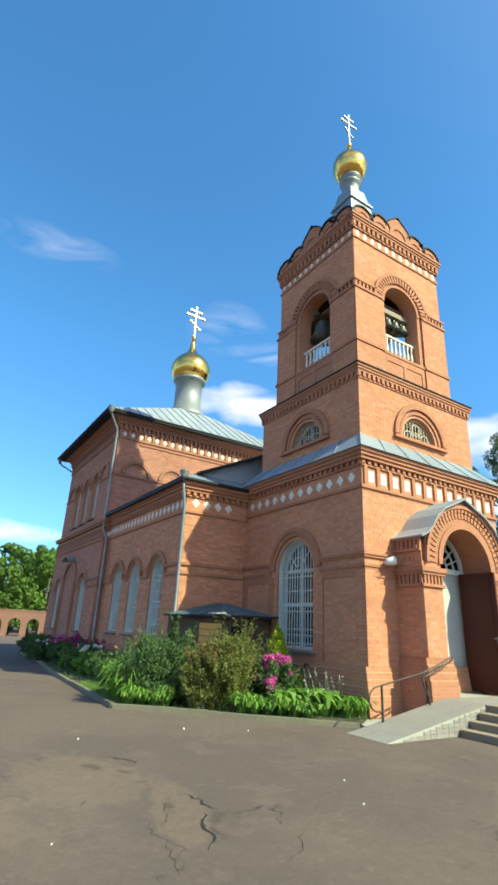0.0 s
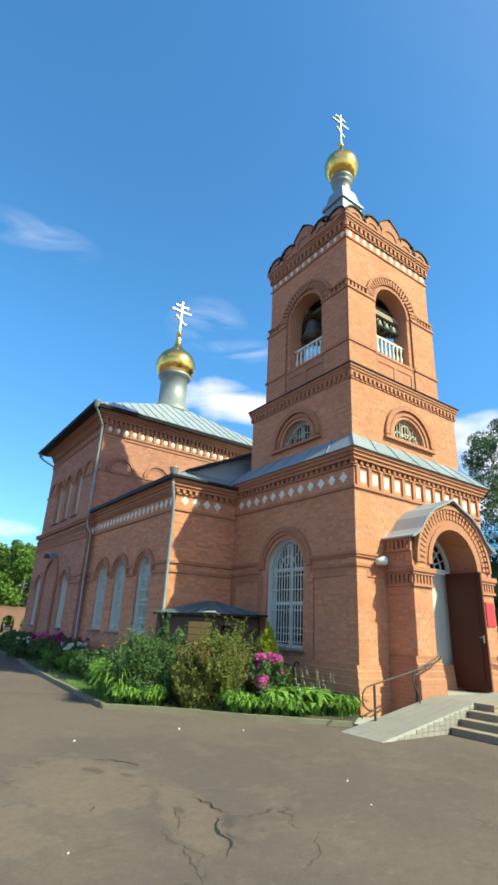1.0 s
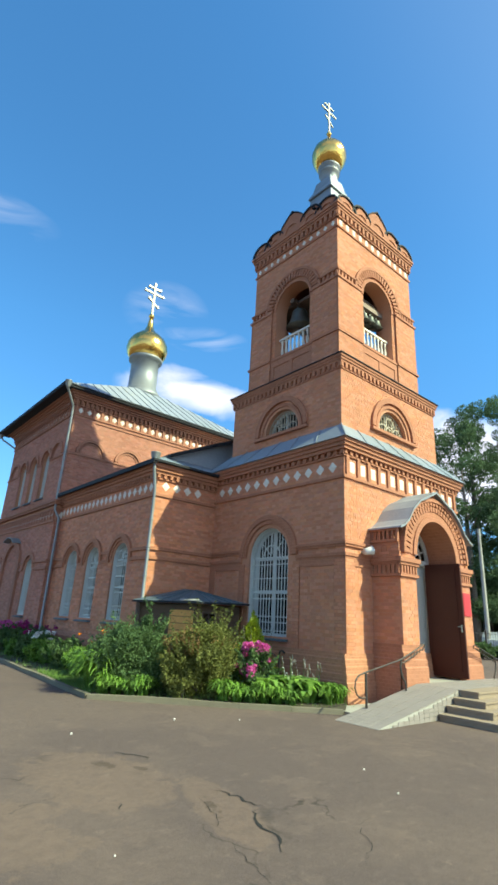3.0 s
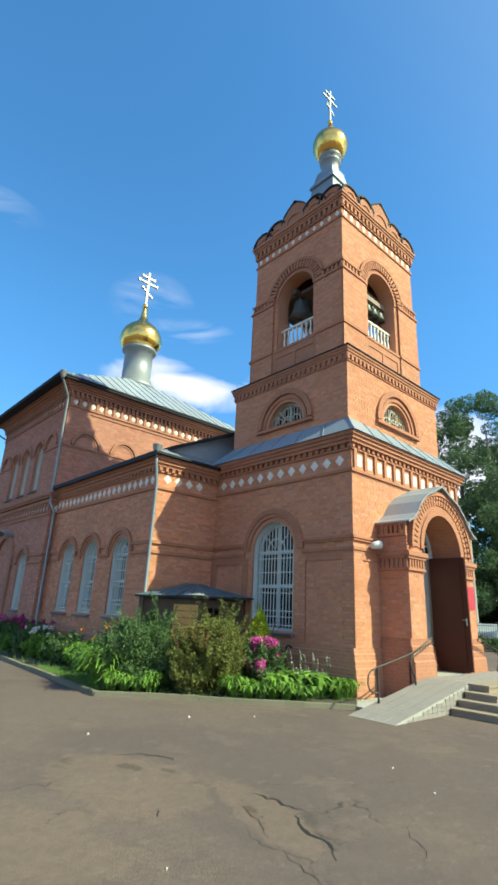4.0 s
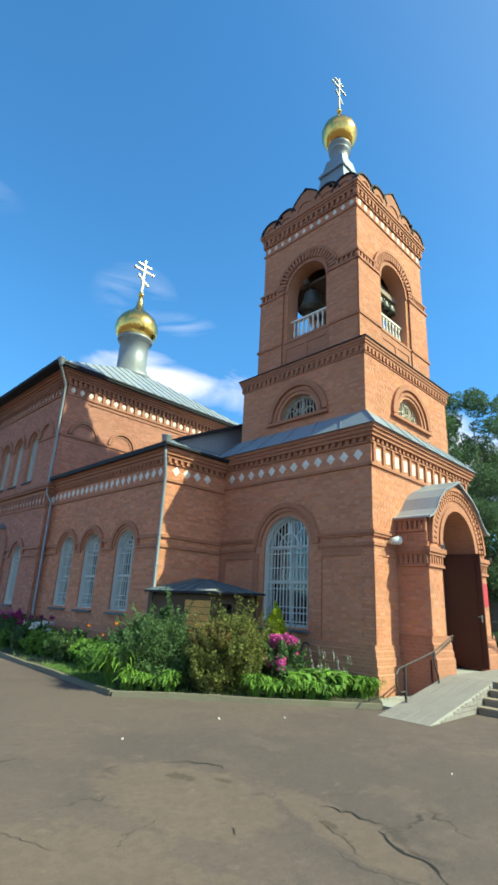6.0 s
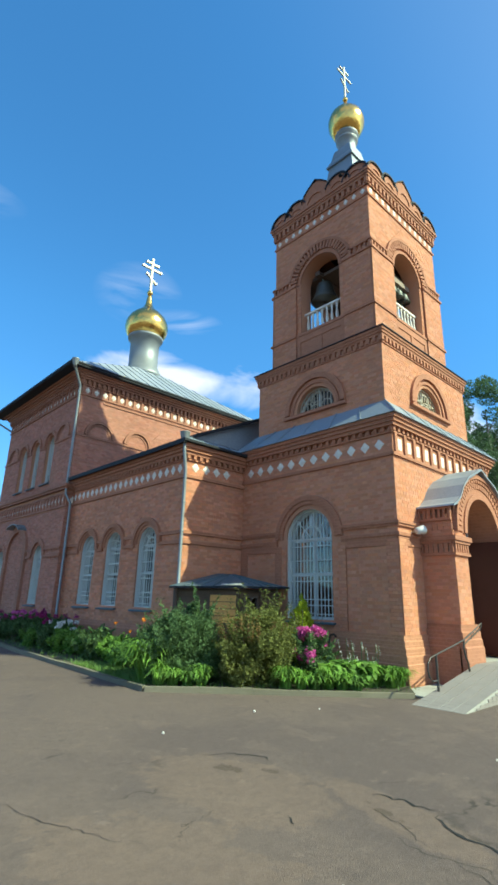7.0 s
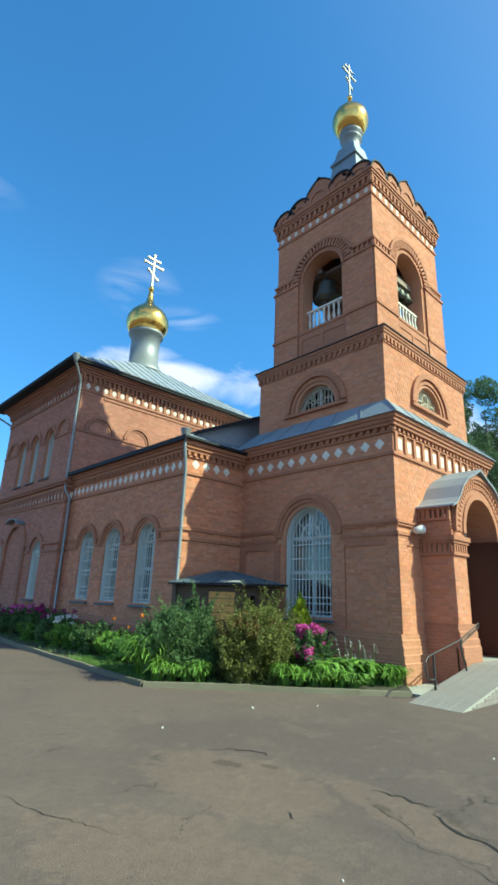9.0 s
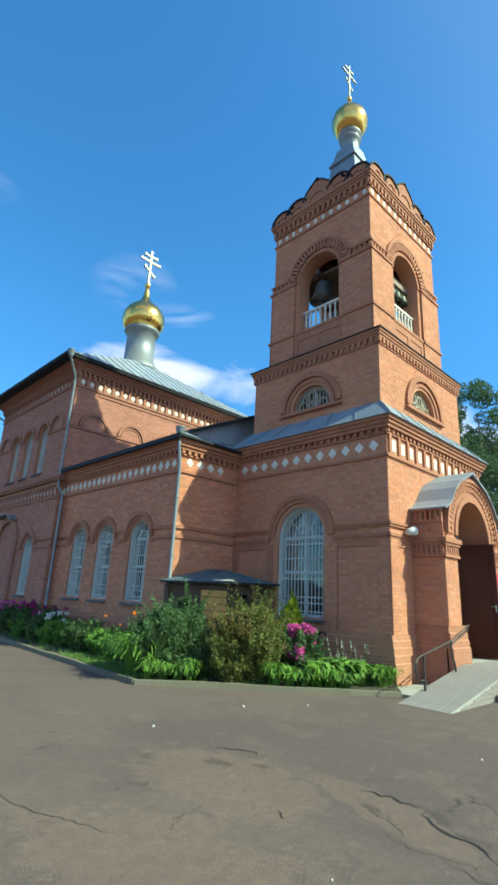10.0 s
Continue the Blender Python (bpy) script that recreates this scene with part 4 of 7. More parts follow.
# roofs of the nave
bm = bmesh.new()
o = 0.72
AX, AY, AZ = 2.3, 14.82, 11.95
of = 0.55
corners = [(HX0 - o, HY0 - of), (HX1 + o, HY0 - of), (HX1 + o, HY1 + o), (HX0 - o, HY1 + o)]
EZ = 9.50
lowv = [bm.verts.new((x, y, EZ)) for x, y in corners]
upv = [bm.verts.new((AX + sx * 0.75, AY + sy * 0.7, AZ)) for sx, sy in ((-1, -1), (1, -1), (1, 1), (-1, 1))]
for i in range(4):
    bm.faces.new((lowv[i], lowv[(i + 1) % 4], upv[(i + 1) % 4], upv[i]))
bm.faces.new(upv)
seam = bmesh.new()
for i in range(1, 22):
    x = corners[0][0] + (corners[1][0] - corners[0][0]) * i / 22
    s = 0.0
    while s < 0.98 and corners[0][0] + (AX - 0.75 - corners[0][0]) * (s + 0.02) <= x <= corners[1][0] + (AX + 0.75 - corners[1][0]) * (s + 0.02):
        s += 0.02
    y0, y1 = corners[0][1], AY - 0.7
    seams(seam, (x - 0.005, y0, EZ), (x + 0.005, y0, EZ), (x - 0.005, y0 + (y1 - y0) * s, EZ + (AZ - EZ) * s), (x + 0.005, y0 + (y1 - y0) * s, EZ + (AZ - EZ) * s), 1, 0.03, 0.006)
part("hipped_roof", bm, M_ROOF, church, "grey-green standing-seam metal hipped roof")
tagged(part("standing_seam", seam, M_ROOF, church), kind="stuff")
bm = bmesh.new()
for (x0, y0), (x1, y1) in zip(corners, corners[1:] + corners[:1]):
    d = Vector((x1 - x0, y1 - y0, 0)).normalized()
    n = Vector((d.y, -d.x, 0)) * 0.03
    thick = 0.06 if d.x > 0.5 else 0.09
    a, b = Vector((x0, y0, EZ + 0.04 - thick)), Vector((x1, y1, EZ + 0.04 - thick))
    up = Vector((0, 0, thick))
    hexa(bm, [a, b, b + up, a + up, a + n, b + n, b + n + up, a + n + up])
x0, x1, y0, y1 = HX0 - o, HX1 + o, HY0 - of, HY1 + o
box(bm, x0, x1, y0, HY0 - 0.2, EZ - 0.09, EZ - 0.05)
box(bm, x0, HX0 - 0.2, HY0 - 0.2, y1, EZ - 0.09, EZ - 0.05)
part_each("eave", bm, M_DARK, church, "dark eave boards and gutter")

# low nave roof: a side slope, a hipped skirt in front and a sheet-clad gable above it
bm = bmesh.new()
ex, ey, ez, slope = NX0 - 0.30, NY0 - 0.28, 5.36, 0.46
GY = 5.3
rx = 2.4
rz = ez + slope * (rx - ex)
kx = ex + 0.9
kz = ez + slope * 0.9
ev = [Vector(p) for p in ((ex, ey, ez), (ex, NY1, ez), (rx, NY1, rz), (rx, GY, rz), (kx, GY, kz))]
bm.faces.new([bm.verts.new(p) for p in ev])
ev = [Vector(p) for p in ((ex, ey, ez), (kx, GY, kz), (6.0, GY, kz), (7.1, ey, ez))]
bm.faces.new([bm.verts.new(p) for p in ev])
ev = [Vector(p) for p in ((2 * rx - ex, ey, ez), (2 * rx - ex, NY1, ez), (rx, NY1, rz), (rx, GY, rz), (2 * rx - kx, GY, kz))]
bm.faces.new([bm.verts.new(p) for p in ev])
part("nave_roof", bm, M_SKIRT, church, "blue-grey sheet metal roof with standing seams", fix=False)
bm = bmesh.new()
seams(bm, (ex, ey, ez), (ex, NY1, ez), (kx, GY, kz), (rx, NY1, rz), 14, 0.025)
seams(bm, (ex, ey, ez), (0.3, ey, ez), (kx, GY, kz), (0.6, GY, kz), 5, 0.025)
tagged(part("standing_seam", bm, M_SKIRT, church), kind="stuff")
bm = bmesh.new()
Fg = Face((0, GY), (1, 0), (0, -1))
fprism(bm, Fg, [(kx, kz), (2 * rx - kx, kz), (rx, rz)], -0.05, 0.02)
part("gable_cladding", bm, M_ROOF, church, "pale blue sheet-clad gable wall")
bm = bmesh.new()
for x_a, x_b in ((kx - 0.1, rx), (2 * rx - kx + 0.1, rx)):
    za, zb = kz - 0.05, rz
    hexa(bm, [Vector(p) for p in ((x_a, GY - 0.25, za), (x_b, GY - 0.25, zb), (x_b, GY + 0.3, zb), (x_a, GY + 0.3, za), (x_a, GY - 0.25, za + 0.09), (x_b, GY - 0.25, zb + 0.09), (x_b, GY + 0.3, zb + 0.09), (x_a, GY + 0.3, za + 0.09))])
part_each("verge", bm, M_DARK, church)
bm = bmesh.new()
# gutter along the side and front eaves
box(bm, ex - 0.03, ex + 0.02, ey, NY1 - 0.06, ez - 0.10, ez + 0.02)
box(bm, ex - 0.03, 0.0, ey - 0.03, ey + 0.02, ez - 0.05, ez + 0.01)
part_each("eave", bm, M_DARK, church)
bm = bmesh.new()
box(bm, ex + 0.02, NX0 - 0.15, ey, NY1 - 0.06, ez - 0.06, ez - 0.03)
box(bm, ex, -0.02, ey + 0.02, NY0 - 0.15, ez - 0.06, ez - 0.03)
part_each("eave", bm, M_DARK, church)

DA = (2.3, 14.9)
def lowered(prof):
    return [(r, 12.2 + (z - 12.2) * 0.955) for r, z in prof]


onion(DA, lowered([(1.05, 11.75), (0.98, 12.0), (0.82, 12.16), (0.80, 12.3), (0.72, 12.32), (0.71, 13.95), (0.85, 14.0), (0.87, 14.06), (0.87, 14.14), (0.72, 14.18)]),
      lowered([(0.70, 14.1), (0.88, 14.22), (1.02, 14.45), (1.08, 14.75), (1.04, 15.05), (0.9, 15.35), (0.68, 15.6), (0.46, 15.8), (0.27, 16.0), (0.18, 16.25), (0.13, 16.6), (0.08, 16.95)]), (0.16, 16.74), "nave")
cross(DA, 16.85, 18.8, 0.54, 0.10, M_CROSS, True)


# ---- windows ----
def arch_line(uc, w, vb, vs, n=16):
    r = w / 2
    return [(uc - r, vb)] + [(uc - r * math.cos(math.pi * i / n), vs + r * math.sin(math.pi * i / n)) for i in range(n + 1)] + [(uc + r, vb)]


def strip(bm, F, outer, inner, d0, d1, close=True):
    m = len(outer)
    for i in range(m if close else m - 1):
        j = (i + 1) % m
        q = (outer[i], outer[j], inner[j], inner[i])
        hexa(bm, [F.p(*x, d0) for x in q] + [F.p(*x, d1) for x in q])


def window(F, uc, w, vb, vs, depth=0.22, grille="bars", sill=True, lining=0.0):
    r = w / 2
    bm = bmesh.new()
    strip(bm, F, arch_line(uc, w, vb, vs), arch_line(uc, w - 0.14, vb + 0.07, vs), -depth - 0.06, -depth)
    if lining:
        strip(bm, F, arch_line(uc, w, vb, vs), arch_line(uc, w - 0.03, vb + 0.015, vs), -depth, -lining)
    fbox(bm, F, uc - 0.03, uc + 0.03, vb + 0.05, vs + r - 0.05, -depth - 0.05, -depth + 0.005)
    if vs - vb > 0.5:
        for v in (vs - 0.02, vb + (vs - vb) * 0.55):
            fbox(bm, F, uc - r + 0.05, uc + r - 0.05, v - 0.04, v + 0.04, -depth - 0.05, -depth + 0.003)
    win = part("window", bm, M_PAINT, church, "white-painted arched window with steel grille")
    bm = bmesh.new()
    fprism(bm, F, arch_line(uc, w - 0.1, vb + 0.05, vs), -depth - 0.035, -depth - 0.03)
    pane = part("pane", bm, M_GLASS, win)
    pane.visible_shadow = False
    if sill:
        bm = bmesh.new()
        profile(bm, F, uc - r - 0.06, uc + r + 0.06, [(-0.15, vb - 0.06), (0.10, vb - 0.08), (0.10, vb - 0.045), (-0.15, vb + 0.005)])
        part("window_sill", bm, M_SHED, win, "dark grey metal sill")
    bm = bmesh.new()
    g = -depth + 0.10
    t = 0.009
    if grille == "bars":
        # close upright bars that run up into the arch, ties in pairs and a small fan on the springing line
        n = max(6, int(round(w / 0.105)))
        t = 0.0095
        for i in range(n + 1):
            x = -r + 0.035 + (w - 0.07) * i / n
            top = vs + math.sqrt(max((r - 0.03) ** 2 - x * x, 0.0))
            fbox(bm, F, uc + x - t, uc + x + t, vb + 0.02, top, g - t, g + t)
        for f in (0.02, 0.07, 0.17, 0.24, 0.46, 0.54, 0.72, 0.90, 0.99):
            v = vb + (vs - vb) * f
            fbox(bm, F, uc - r, uc + r, v - t * 1.15, v + t * 1.15, g + t, g + 2.2 * t)
        ring(bm, F, uc, vs, r - 0.045, r - 0.02, g - t, g + t, 20)
        ring(bm, F, uc, vs, r * 0.40, r * 0.40 + 0.028, g + t, g + 2 * t, 16)
        for a in (45, 90, 135):
            ca, sa = math.cos(radians(a)), math.sin(radians(a))
            q = [(uc + k * ca - j * sa, vs + k * sa + j * ca) for k, j in ((r * 0.1, -t), (r * 0.85, -t), (r * 0.85, t), (r * 0.1, t))]
            hexa(bm, [F.p(*x, g + t) for x in q] + [F.p(*x, g + 2 * t) for x in q])
    elif grille == "fan":
        t = 0.0105
        ring(bm, F, uc, vs, r - 0.05, r - 0.02, g - t, g + t, 20)
        for i in range(11):
            x = (-0.88 + 1.76 * i / 10) * r
            fbox(bm, F, uc + x - t, uc + x + t, vs, vs + math.sqrt(max((r - 0.03) ** 2 - x * x, 0.0)), g - t, g + t)
        for x in (-0.5, 0.0, 0.5):
            ring(bm, F, uc + x * r, vs + 0.12 * r, r * 0.24, r * 0.24 + 0.026, g + t, g + 2 * t, 14, 0, 360)
        ring(bm, F, uc, vs + 0.5 * r, r * 0.24, r * 0.24 + 0.026, g + t, g + 2 * t, 14, 0, 360)
        fbox(bm, F, uc - r, uc + r, vs + 0.02, vs + 0.045, g + t, g + 2 * t)
    if len(bm.verts):
        part("grille", bm, M_FAN if grille == "fan" else M_GRILLE, win, "painted steel grille")
    else:
        bm.free()
    return win


window(left, *WIN, 0.24, "bars", True, 0.05)
window(low[2][0], *WIN, 0.24, "bars", True)
for F, L in mid[:3]:
    window(F, L / 2, 2 * LUN, 6.34, 6.35, 0.22, "fan", False)
for q in NW:
    window(nl, *q, 0.26, "bars", True, 0.04)
for q in HLW:
    window(hl, *q, 0.26, "bars", True, 0.04)
for q in HUW:
    window(hul, *q, 0.30, "bars", True, 0.12)


# ---- porch ----
PX0, PX1, PY = 0.92, 3.90, -0.72
pc = (PX0 + PX1) / 2
porch = sides(PX0, PX1, PY, 0.0)
Fp = porch[1][0]
PL = PX1 - PX0
PR = 0.89
bm = bmesh.new()

fbox(bm, Fp, 0.0, PL / 2 - PR, 0.0, 3.0, -0.45, 0.0)
box(bm, PX0, PX0 + 0.45, PY + 0.45, 0.0, 0.0, 3.52)
porch_wall = part("porch_wall", bm, M_MORTAR, church, weld=True)
bm = bmesh.new()
fbox(bm, Fp, PL / 2 + PR, PL, 0.0, 3.0, -0.45, 0.0)
box(bm, PX1 - 0.45, PX1, PY + 0.45, 0.0, 0.0, 3.52)
part("porch_wall", bm, M_MORTAR, church, weld=True)
bm = bmesh.new()
n = 24
for i in range(n):
    a, b = math.pi * (1 - i / n), math.pi * (1 - (i + 1) / n)
    q = [(PL / 2 + r * math.cos(t), 3.0 + r * math.sin(t)) for r, t in ((PR, a), (PR, b), (1.42, b), (1.42, a))]
    hexa(bm, [Fp.p(*x, -0.72) for x in q] + [Fp.p(*x, 0.0) for x in q])
part("porch_arch", bm, M_TRIM, church, "deep round brick arch", weld=True)
for k, (F, L) in enumerate(porch[:3]):
    bm = bmesh.new()
    spans = ((0.0, PL / 2 - PR), (PL / 2 + PR, PL)) if k == 1 else ((0.0, L),)
    for s0, s1 in spans:
        e = 0.001
        for v0, v1, d in ((2.50, 2.56, 0.05), (2.74, 2.80, 0.06), (2.80, 2.90, 0.09), (3.22, 3.28, 0.05), (3.46, 3.52, 0.06)):
            x0, x1 = (s0 - d, s1 + (d if s0 == 0 and k == 1 else d)) if k == 1 else (s0, s1)
            if k == 1 and v0 > 3.2:
                continue
            fbox(bm, F, x0, x1, v0, v1, -0.02, d)
        m = int((s1 - s0) / 0.11)
        for i in range(m + 1):
            u = s0 + 0.03 + (s1 - s0 - 0.06) * i / m
            fbox(bm, F, u - 0.028, u + 0.028, 2.56, 2.74, -0.02, 0.04)
            if k != 1:
                fbox(bm, F, u - 0.028, u + 0.028, 3.28, 3.46, -0.02, 0.035)
        k0 = 0.11
        profile(bm, F, s0 - (k0 if k == 1 else 0), s1 + (k0 if k == 1 else 0), [(-0.03, 0), (k0, 0), (k0, 0.72), (0.085, 0.75), (0.085, 0.86), (0.06, 0.89), (0.06, 1.0), (0.035, 1.03), (0.035, 1.15), (-0.03, 1.15)])
    part_each("porch_moulding", bm, M_TRIM, church)
bm = bmesh.new()
ring(bm, Fp, PL / 2, 3.0, PR - 0.03, PR + 0.10, 0.0, 0.05, 26)
ring(bm, Fp, PL / 2, 3.0, PR + 0.10, PR + 0.20, 0.0, 0.02, 26)
ring(bm, Fp, PL / 2, 3.0, 1.33, 1.41, 0.0, 0.08, 26)
for i in range(31):
    a = 3 + i * (174 / 30)
    ring(bm, Fp, PL / 2, 3.0, PR + 0.21, PR + 0.33, 0.0, 0.04, 1, a - 2.0, a + 2.0)
    ring(bm, Fp, PL / 2, 3.0, PR + 0.35, 1.36, 0.0, 0.055, 1, a - 1.9, a + 1.9)
part_each("porch_moulding", bm, M_TRIM, church)
bm, edge = bmesh.new(), bmesh.new()
seq = [(-1.60, 3.50), (-1.45, 3.56)] + [(1.44 * math.cos(math.pi * (1 - i / 12)), 2.985 + 1.44 * math.sin(math.pi * (1 - i / 12))) for i in range(2, 6)] + [(-0.22, 4.45), (0.0, 4.55)]
seq = seq + [(-u, v) for u, v in seq[-2::-1]]
for (u0, v0), (u1, v1) in zip(seq, seq[1:]):
    p0, p1 = PL / 2 + u0, PL / 2 + u1
    hexa(bm, [Fp.p(p0, v0, -0.72), Fp.p(p1, v1, -0.72), Fp.p(p1, v1 + 0.035, -0.72), Fp.p(p0, v0 + 0.035, -0.72), Fp.p(p0, v0, 0.13), Fp.p(p1, v1, 0.13), Fp.p(p1, v1 + 0.035, 0.13), Fp.p(p0, v0 + 0.035, 0.13)])
    hexa(edge, [Fp.p(p0, v0 - 0.015, 0.128), Fp.p(p1, v1 - 0.015, 0.128), Fp.p(p1, v1 + 0.04, 0.128), Fp.p(p0, v0 + 0.04, 0.128), Fp.p(p0, v0 - 0.015, 0.145), Fp.p(p1, v1 - 0.015, 0.145), Fp.p(p1, v1 + 0.04, 0.145), Fp.p(p0, v0 + 0.04, 0.145)])
part("porch_roof", bm, M_ROOF, church, "curved grey sheet metal porch roof", weld=True)
part("roof_edge", edge, M_ZINC, church, weld=True)
bm = bmesh.new()
fprism(bm, Fp, [(PL / 2 - 0.32, 4.36), (PL / 2 + 0.32, 4.36), (PL / 2, 4.53)], -0.5, 0.03)
part("porch_gable", bm, M_TRIM, church)

# doors
doorway = thing("entrance_door", (pc, 0.0, 0.45), "tall brown painted double door, one leaf standing open", "door")
Fd = Face((0, -0.02), (1, 0), (0, -1))
bm = bmesh.new()
strip(bm, Fd, arch_line(pc, 1.78, 0.46, 3.0), arch_line(pc, 1.62, 0.46, 3.0), -0.12, 0.0, False)
fbox(bm, Fd, pc - 0.85, pc + 0.85, 2.94, 3.06, -0.12, 0.0)
part("door_frame", bm, M_PAINT, doorway, "white door frame with arched fanlight")
bm = bmesh.new()
for rr in (0.3, 0.55, 0.78):
    ring(bm, Fd, pc, 3.04, rr, rr + 0.03, -0.05, -0.02, 18)
for a in range(20, 180, 20):
    ca, sa = math.cos(radians(a)), math.sin(radians(a))
    q = [(pc + k * ca - s * sa, 3.04 + k * sa + s * ca) for k, s in ((0.3, -0.012), (0.8, -0.012), (0.8, 0.012), (0.3, 0.012))]
    hexa(bm, [Fd.p(*x, -0.05) for x in q] + [Fd.p(*x, -0.02) for x in q])
part("fanlight_grille", bm, M_PAINT, doorway)
bm = bmesh.new()
fprism(bm, Fd, arch_line(pc, 1.64, 3.05, 3.05), -0.07, -0.065)
part("pane", bm, M_GLASS, doorway)
bm = bmesh.new()
fbox(bm, Fd, pc - 0.82, pc + 0.82, 0.47, 2.95, -0.14, -0.10)
for u0, u1 in ((pc - 0.74, pc - 0.1), (pc + 0.1, pc + 0.74)):
    for v0, v1 in ((0.6, 1.5), (1.65, 2.8)):
        fbox(bm, Fd, u0, u1, v0, v1, -0.10, -0.085)
part("inner_leaf", bm, M_INNERDOOR, doorway, "white inner door leaf")
bm = bmesh.new()
box(bm, 3.09, 3.14, -0.92, -0.02, 0.47, 2.97)
for z0, z1 in ((0.62, 1.6), (1.75, 2.85)):
    box(bm, 3.076, 3.09, -0.80, -0.14, z0, z1)
leaf = part("open_leaf", bm, M_DOOR, doorway, "dark brown door leaf standing open")
bm = bmesh.new()
box(bm, 3.05, 3.09, -0.88, -0.86, 1.44, 1.60)
box(bm, 3.03, 3.055, -0.88, -0.79, 1.55, 1.57)
part("door_handle", bm, M_ZINC, leaf, "steel handle")

plaque = thing("plaque", (3.62, PY, 1.8), "plain red rectangular plaque fixed to the porch pillar", "sign")
bm = bmesh.new()
fbox(bm, Face((0, PY), (1, 0), (0, -1)), 3.50, 3.84, 1.80, 2.33, 0.0, 0.03)
part("board", bm, M_RED, plaque)

lamp = thing("flood_lamp", (0.55, -0.1, 3.0), "small white floodlight on a bracket beside the porch", "lamp")
bm = bmesh.new()
tube(bm, [(0.56, 0.0, 2.98), (0.56, -0.14, 2.98)], 0.025)
part("bracket", bm, M_LAMP, lamp)
bm = bmesh.new()
lathe(bm, 0.0, 0.0, [(0.04, -0.1), (0.07, -0.09), (0.085, 0.05), (0.1, 0.1), (0.095, 0.115)], 20)
bmesh.ops.transform(bm, matrix=pose(0.56, -0.18, 3.0, 0, 78, -20), verts=bm.verts)
part("lamp_head", bm, M_LAMP, lamp, "", True)
bm = bmesh.new()
lathe(bm, 0.0, 0.0, [(0.09, 0.116), (0.08, 0.13), (0.01, 0.135)], 20)
bmesh.ops.transform(bm, matrix=pose(0.56, -0.18, 3.0, 0, 78, -20), verts=bm.verts)
part("lamp_glass", bm, M_GLASS, lamp)

# ---- ramp and steps ----
LZ = 0.45
bm = bmesh.new()
box(bm, 1.1, 4.4, -1.75, -0.0, 0.0, LZ - 0.03)
hexa(bm, [Vector(p) for p in ((-1.4, -1.72, 0.0), (1.1, -1.72, 0.0), (1.1, -0.86, 0.0), (-1.4, -0.86, 0.0), (-1.4, -1.72, 0.004), (1.1, -1.72, LZ - 0.03), (1.1, -0.86, LZ - 0.03), (-1.4, -0.86, 0.004))])
ramp = tagged(part("ramp", bm, M_CONC, None, "low paved entrance ramp and landing of grey slabs"), category="ramp")
steps = thing("steps", (1.5, -2.2, 0.0), "four low dark stone steps up to the landing", "steps")
for k in range(4):
    bm = bmesh.new()
    z1 = 0.1125 * (k + 1)
    box(bm, 0.30 + 0.27 * k, 4.4, -2.80 + 0.24 * k, -1.752, z1 - 0.1125, z1 - 0.035)
    box(bm, 0.28 + 0.27 * k, 4.4, -2.82 + 0.24 * k, -1.752, z1 - 0.035, z1)
    part("step", bm, M_STEP, steps)


def slab(x0, x1, y0, y1):
    z = lambda x: min(LZ, 0.005 + (x + 1.4) / 2.5 * (LZ - 0.005)) - 0.03
    bm = bmesh.new()
    g = 0.006
    hexa(bm, [Vector(p) for p in ((x0 + g, y0 + g, z(x0)), (x1 - g, y0 + g, z(x1)), (x1 - g, y1 - g, z(x1)), (x0 + g, y1 - g, z(x0)), (x0 + g, y0 + g, z(x0) + 0.03), (x1 - g, y0 + g, z(x1) + 0.03), (x1 - g, y1 - g, z(x1) + 0.03), (x0 + g, y1 - g, z(x0) + 0.03))])
    part("slab", bm, M_TILE, ramp)


xs = [-1.4 + 0.125 * i for i in range(21)]
for x0, x1 in zip(xs, xs[1:]):
    for j in range(4):
        slab(x0, x1, -1.72 + 0.215 * j, -1.72 + 0.215 * (j + 1))
for i in range(13):
    for j in range(4):
        slab(1.1 + 0.25 * i, 1.35 + 0.25 * i, -1.75 + 0.22 * j, -1.75 + 0.22 * (j + 1))

# side of the ramp faced with small tiles
bm = bmesh.new()
for i in range(16):
    x0 = -1.35 + i * 0.152
    top = (x0 + 0.075 + 1.4) / 2.5 * LZ - 0.035
    z = 0.005
    while z + 0.03 < top:
        z1 = min(z + 0.07, top)
        box(bm, x0, x0 + 0.145, -1.732, -1.715, z, z1 - 0.006)
        z = z1
part("side_tile", bm, M_TILE, ramp)


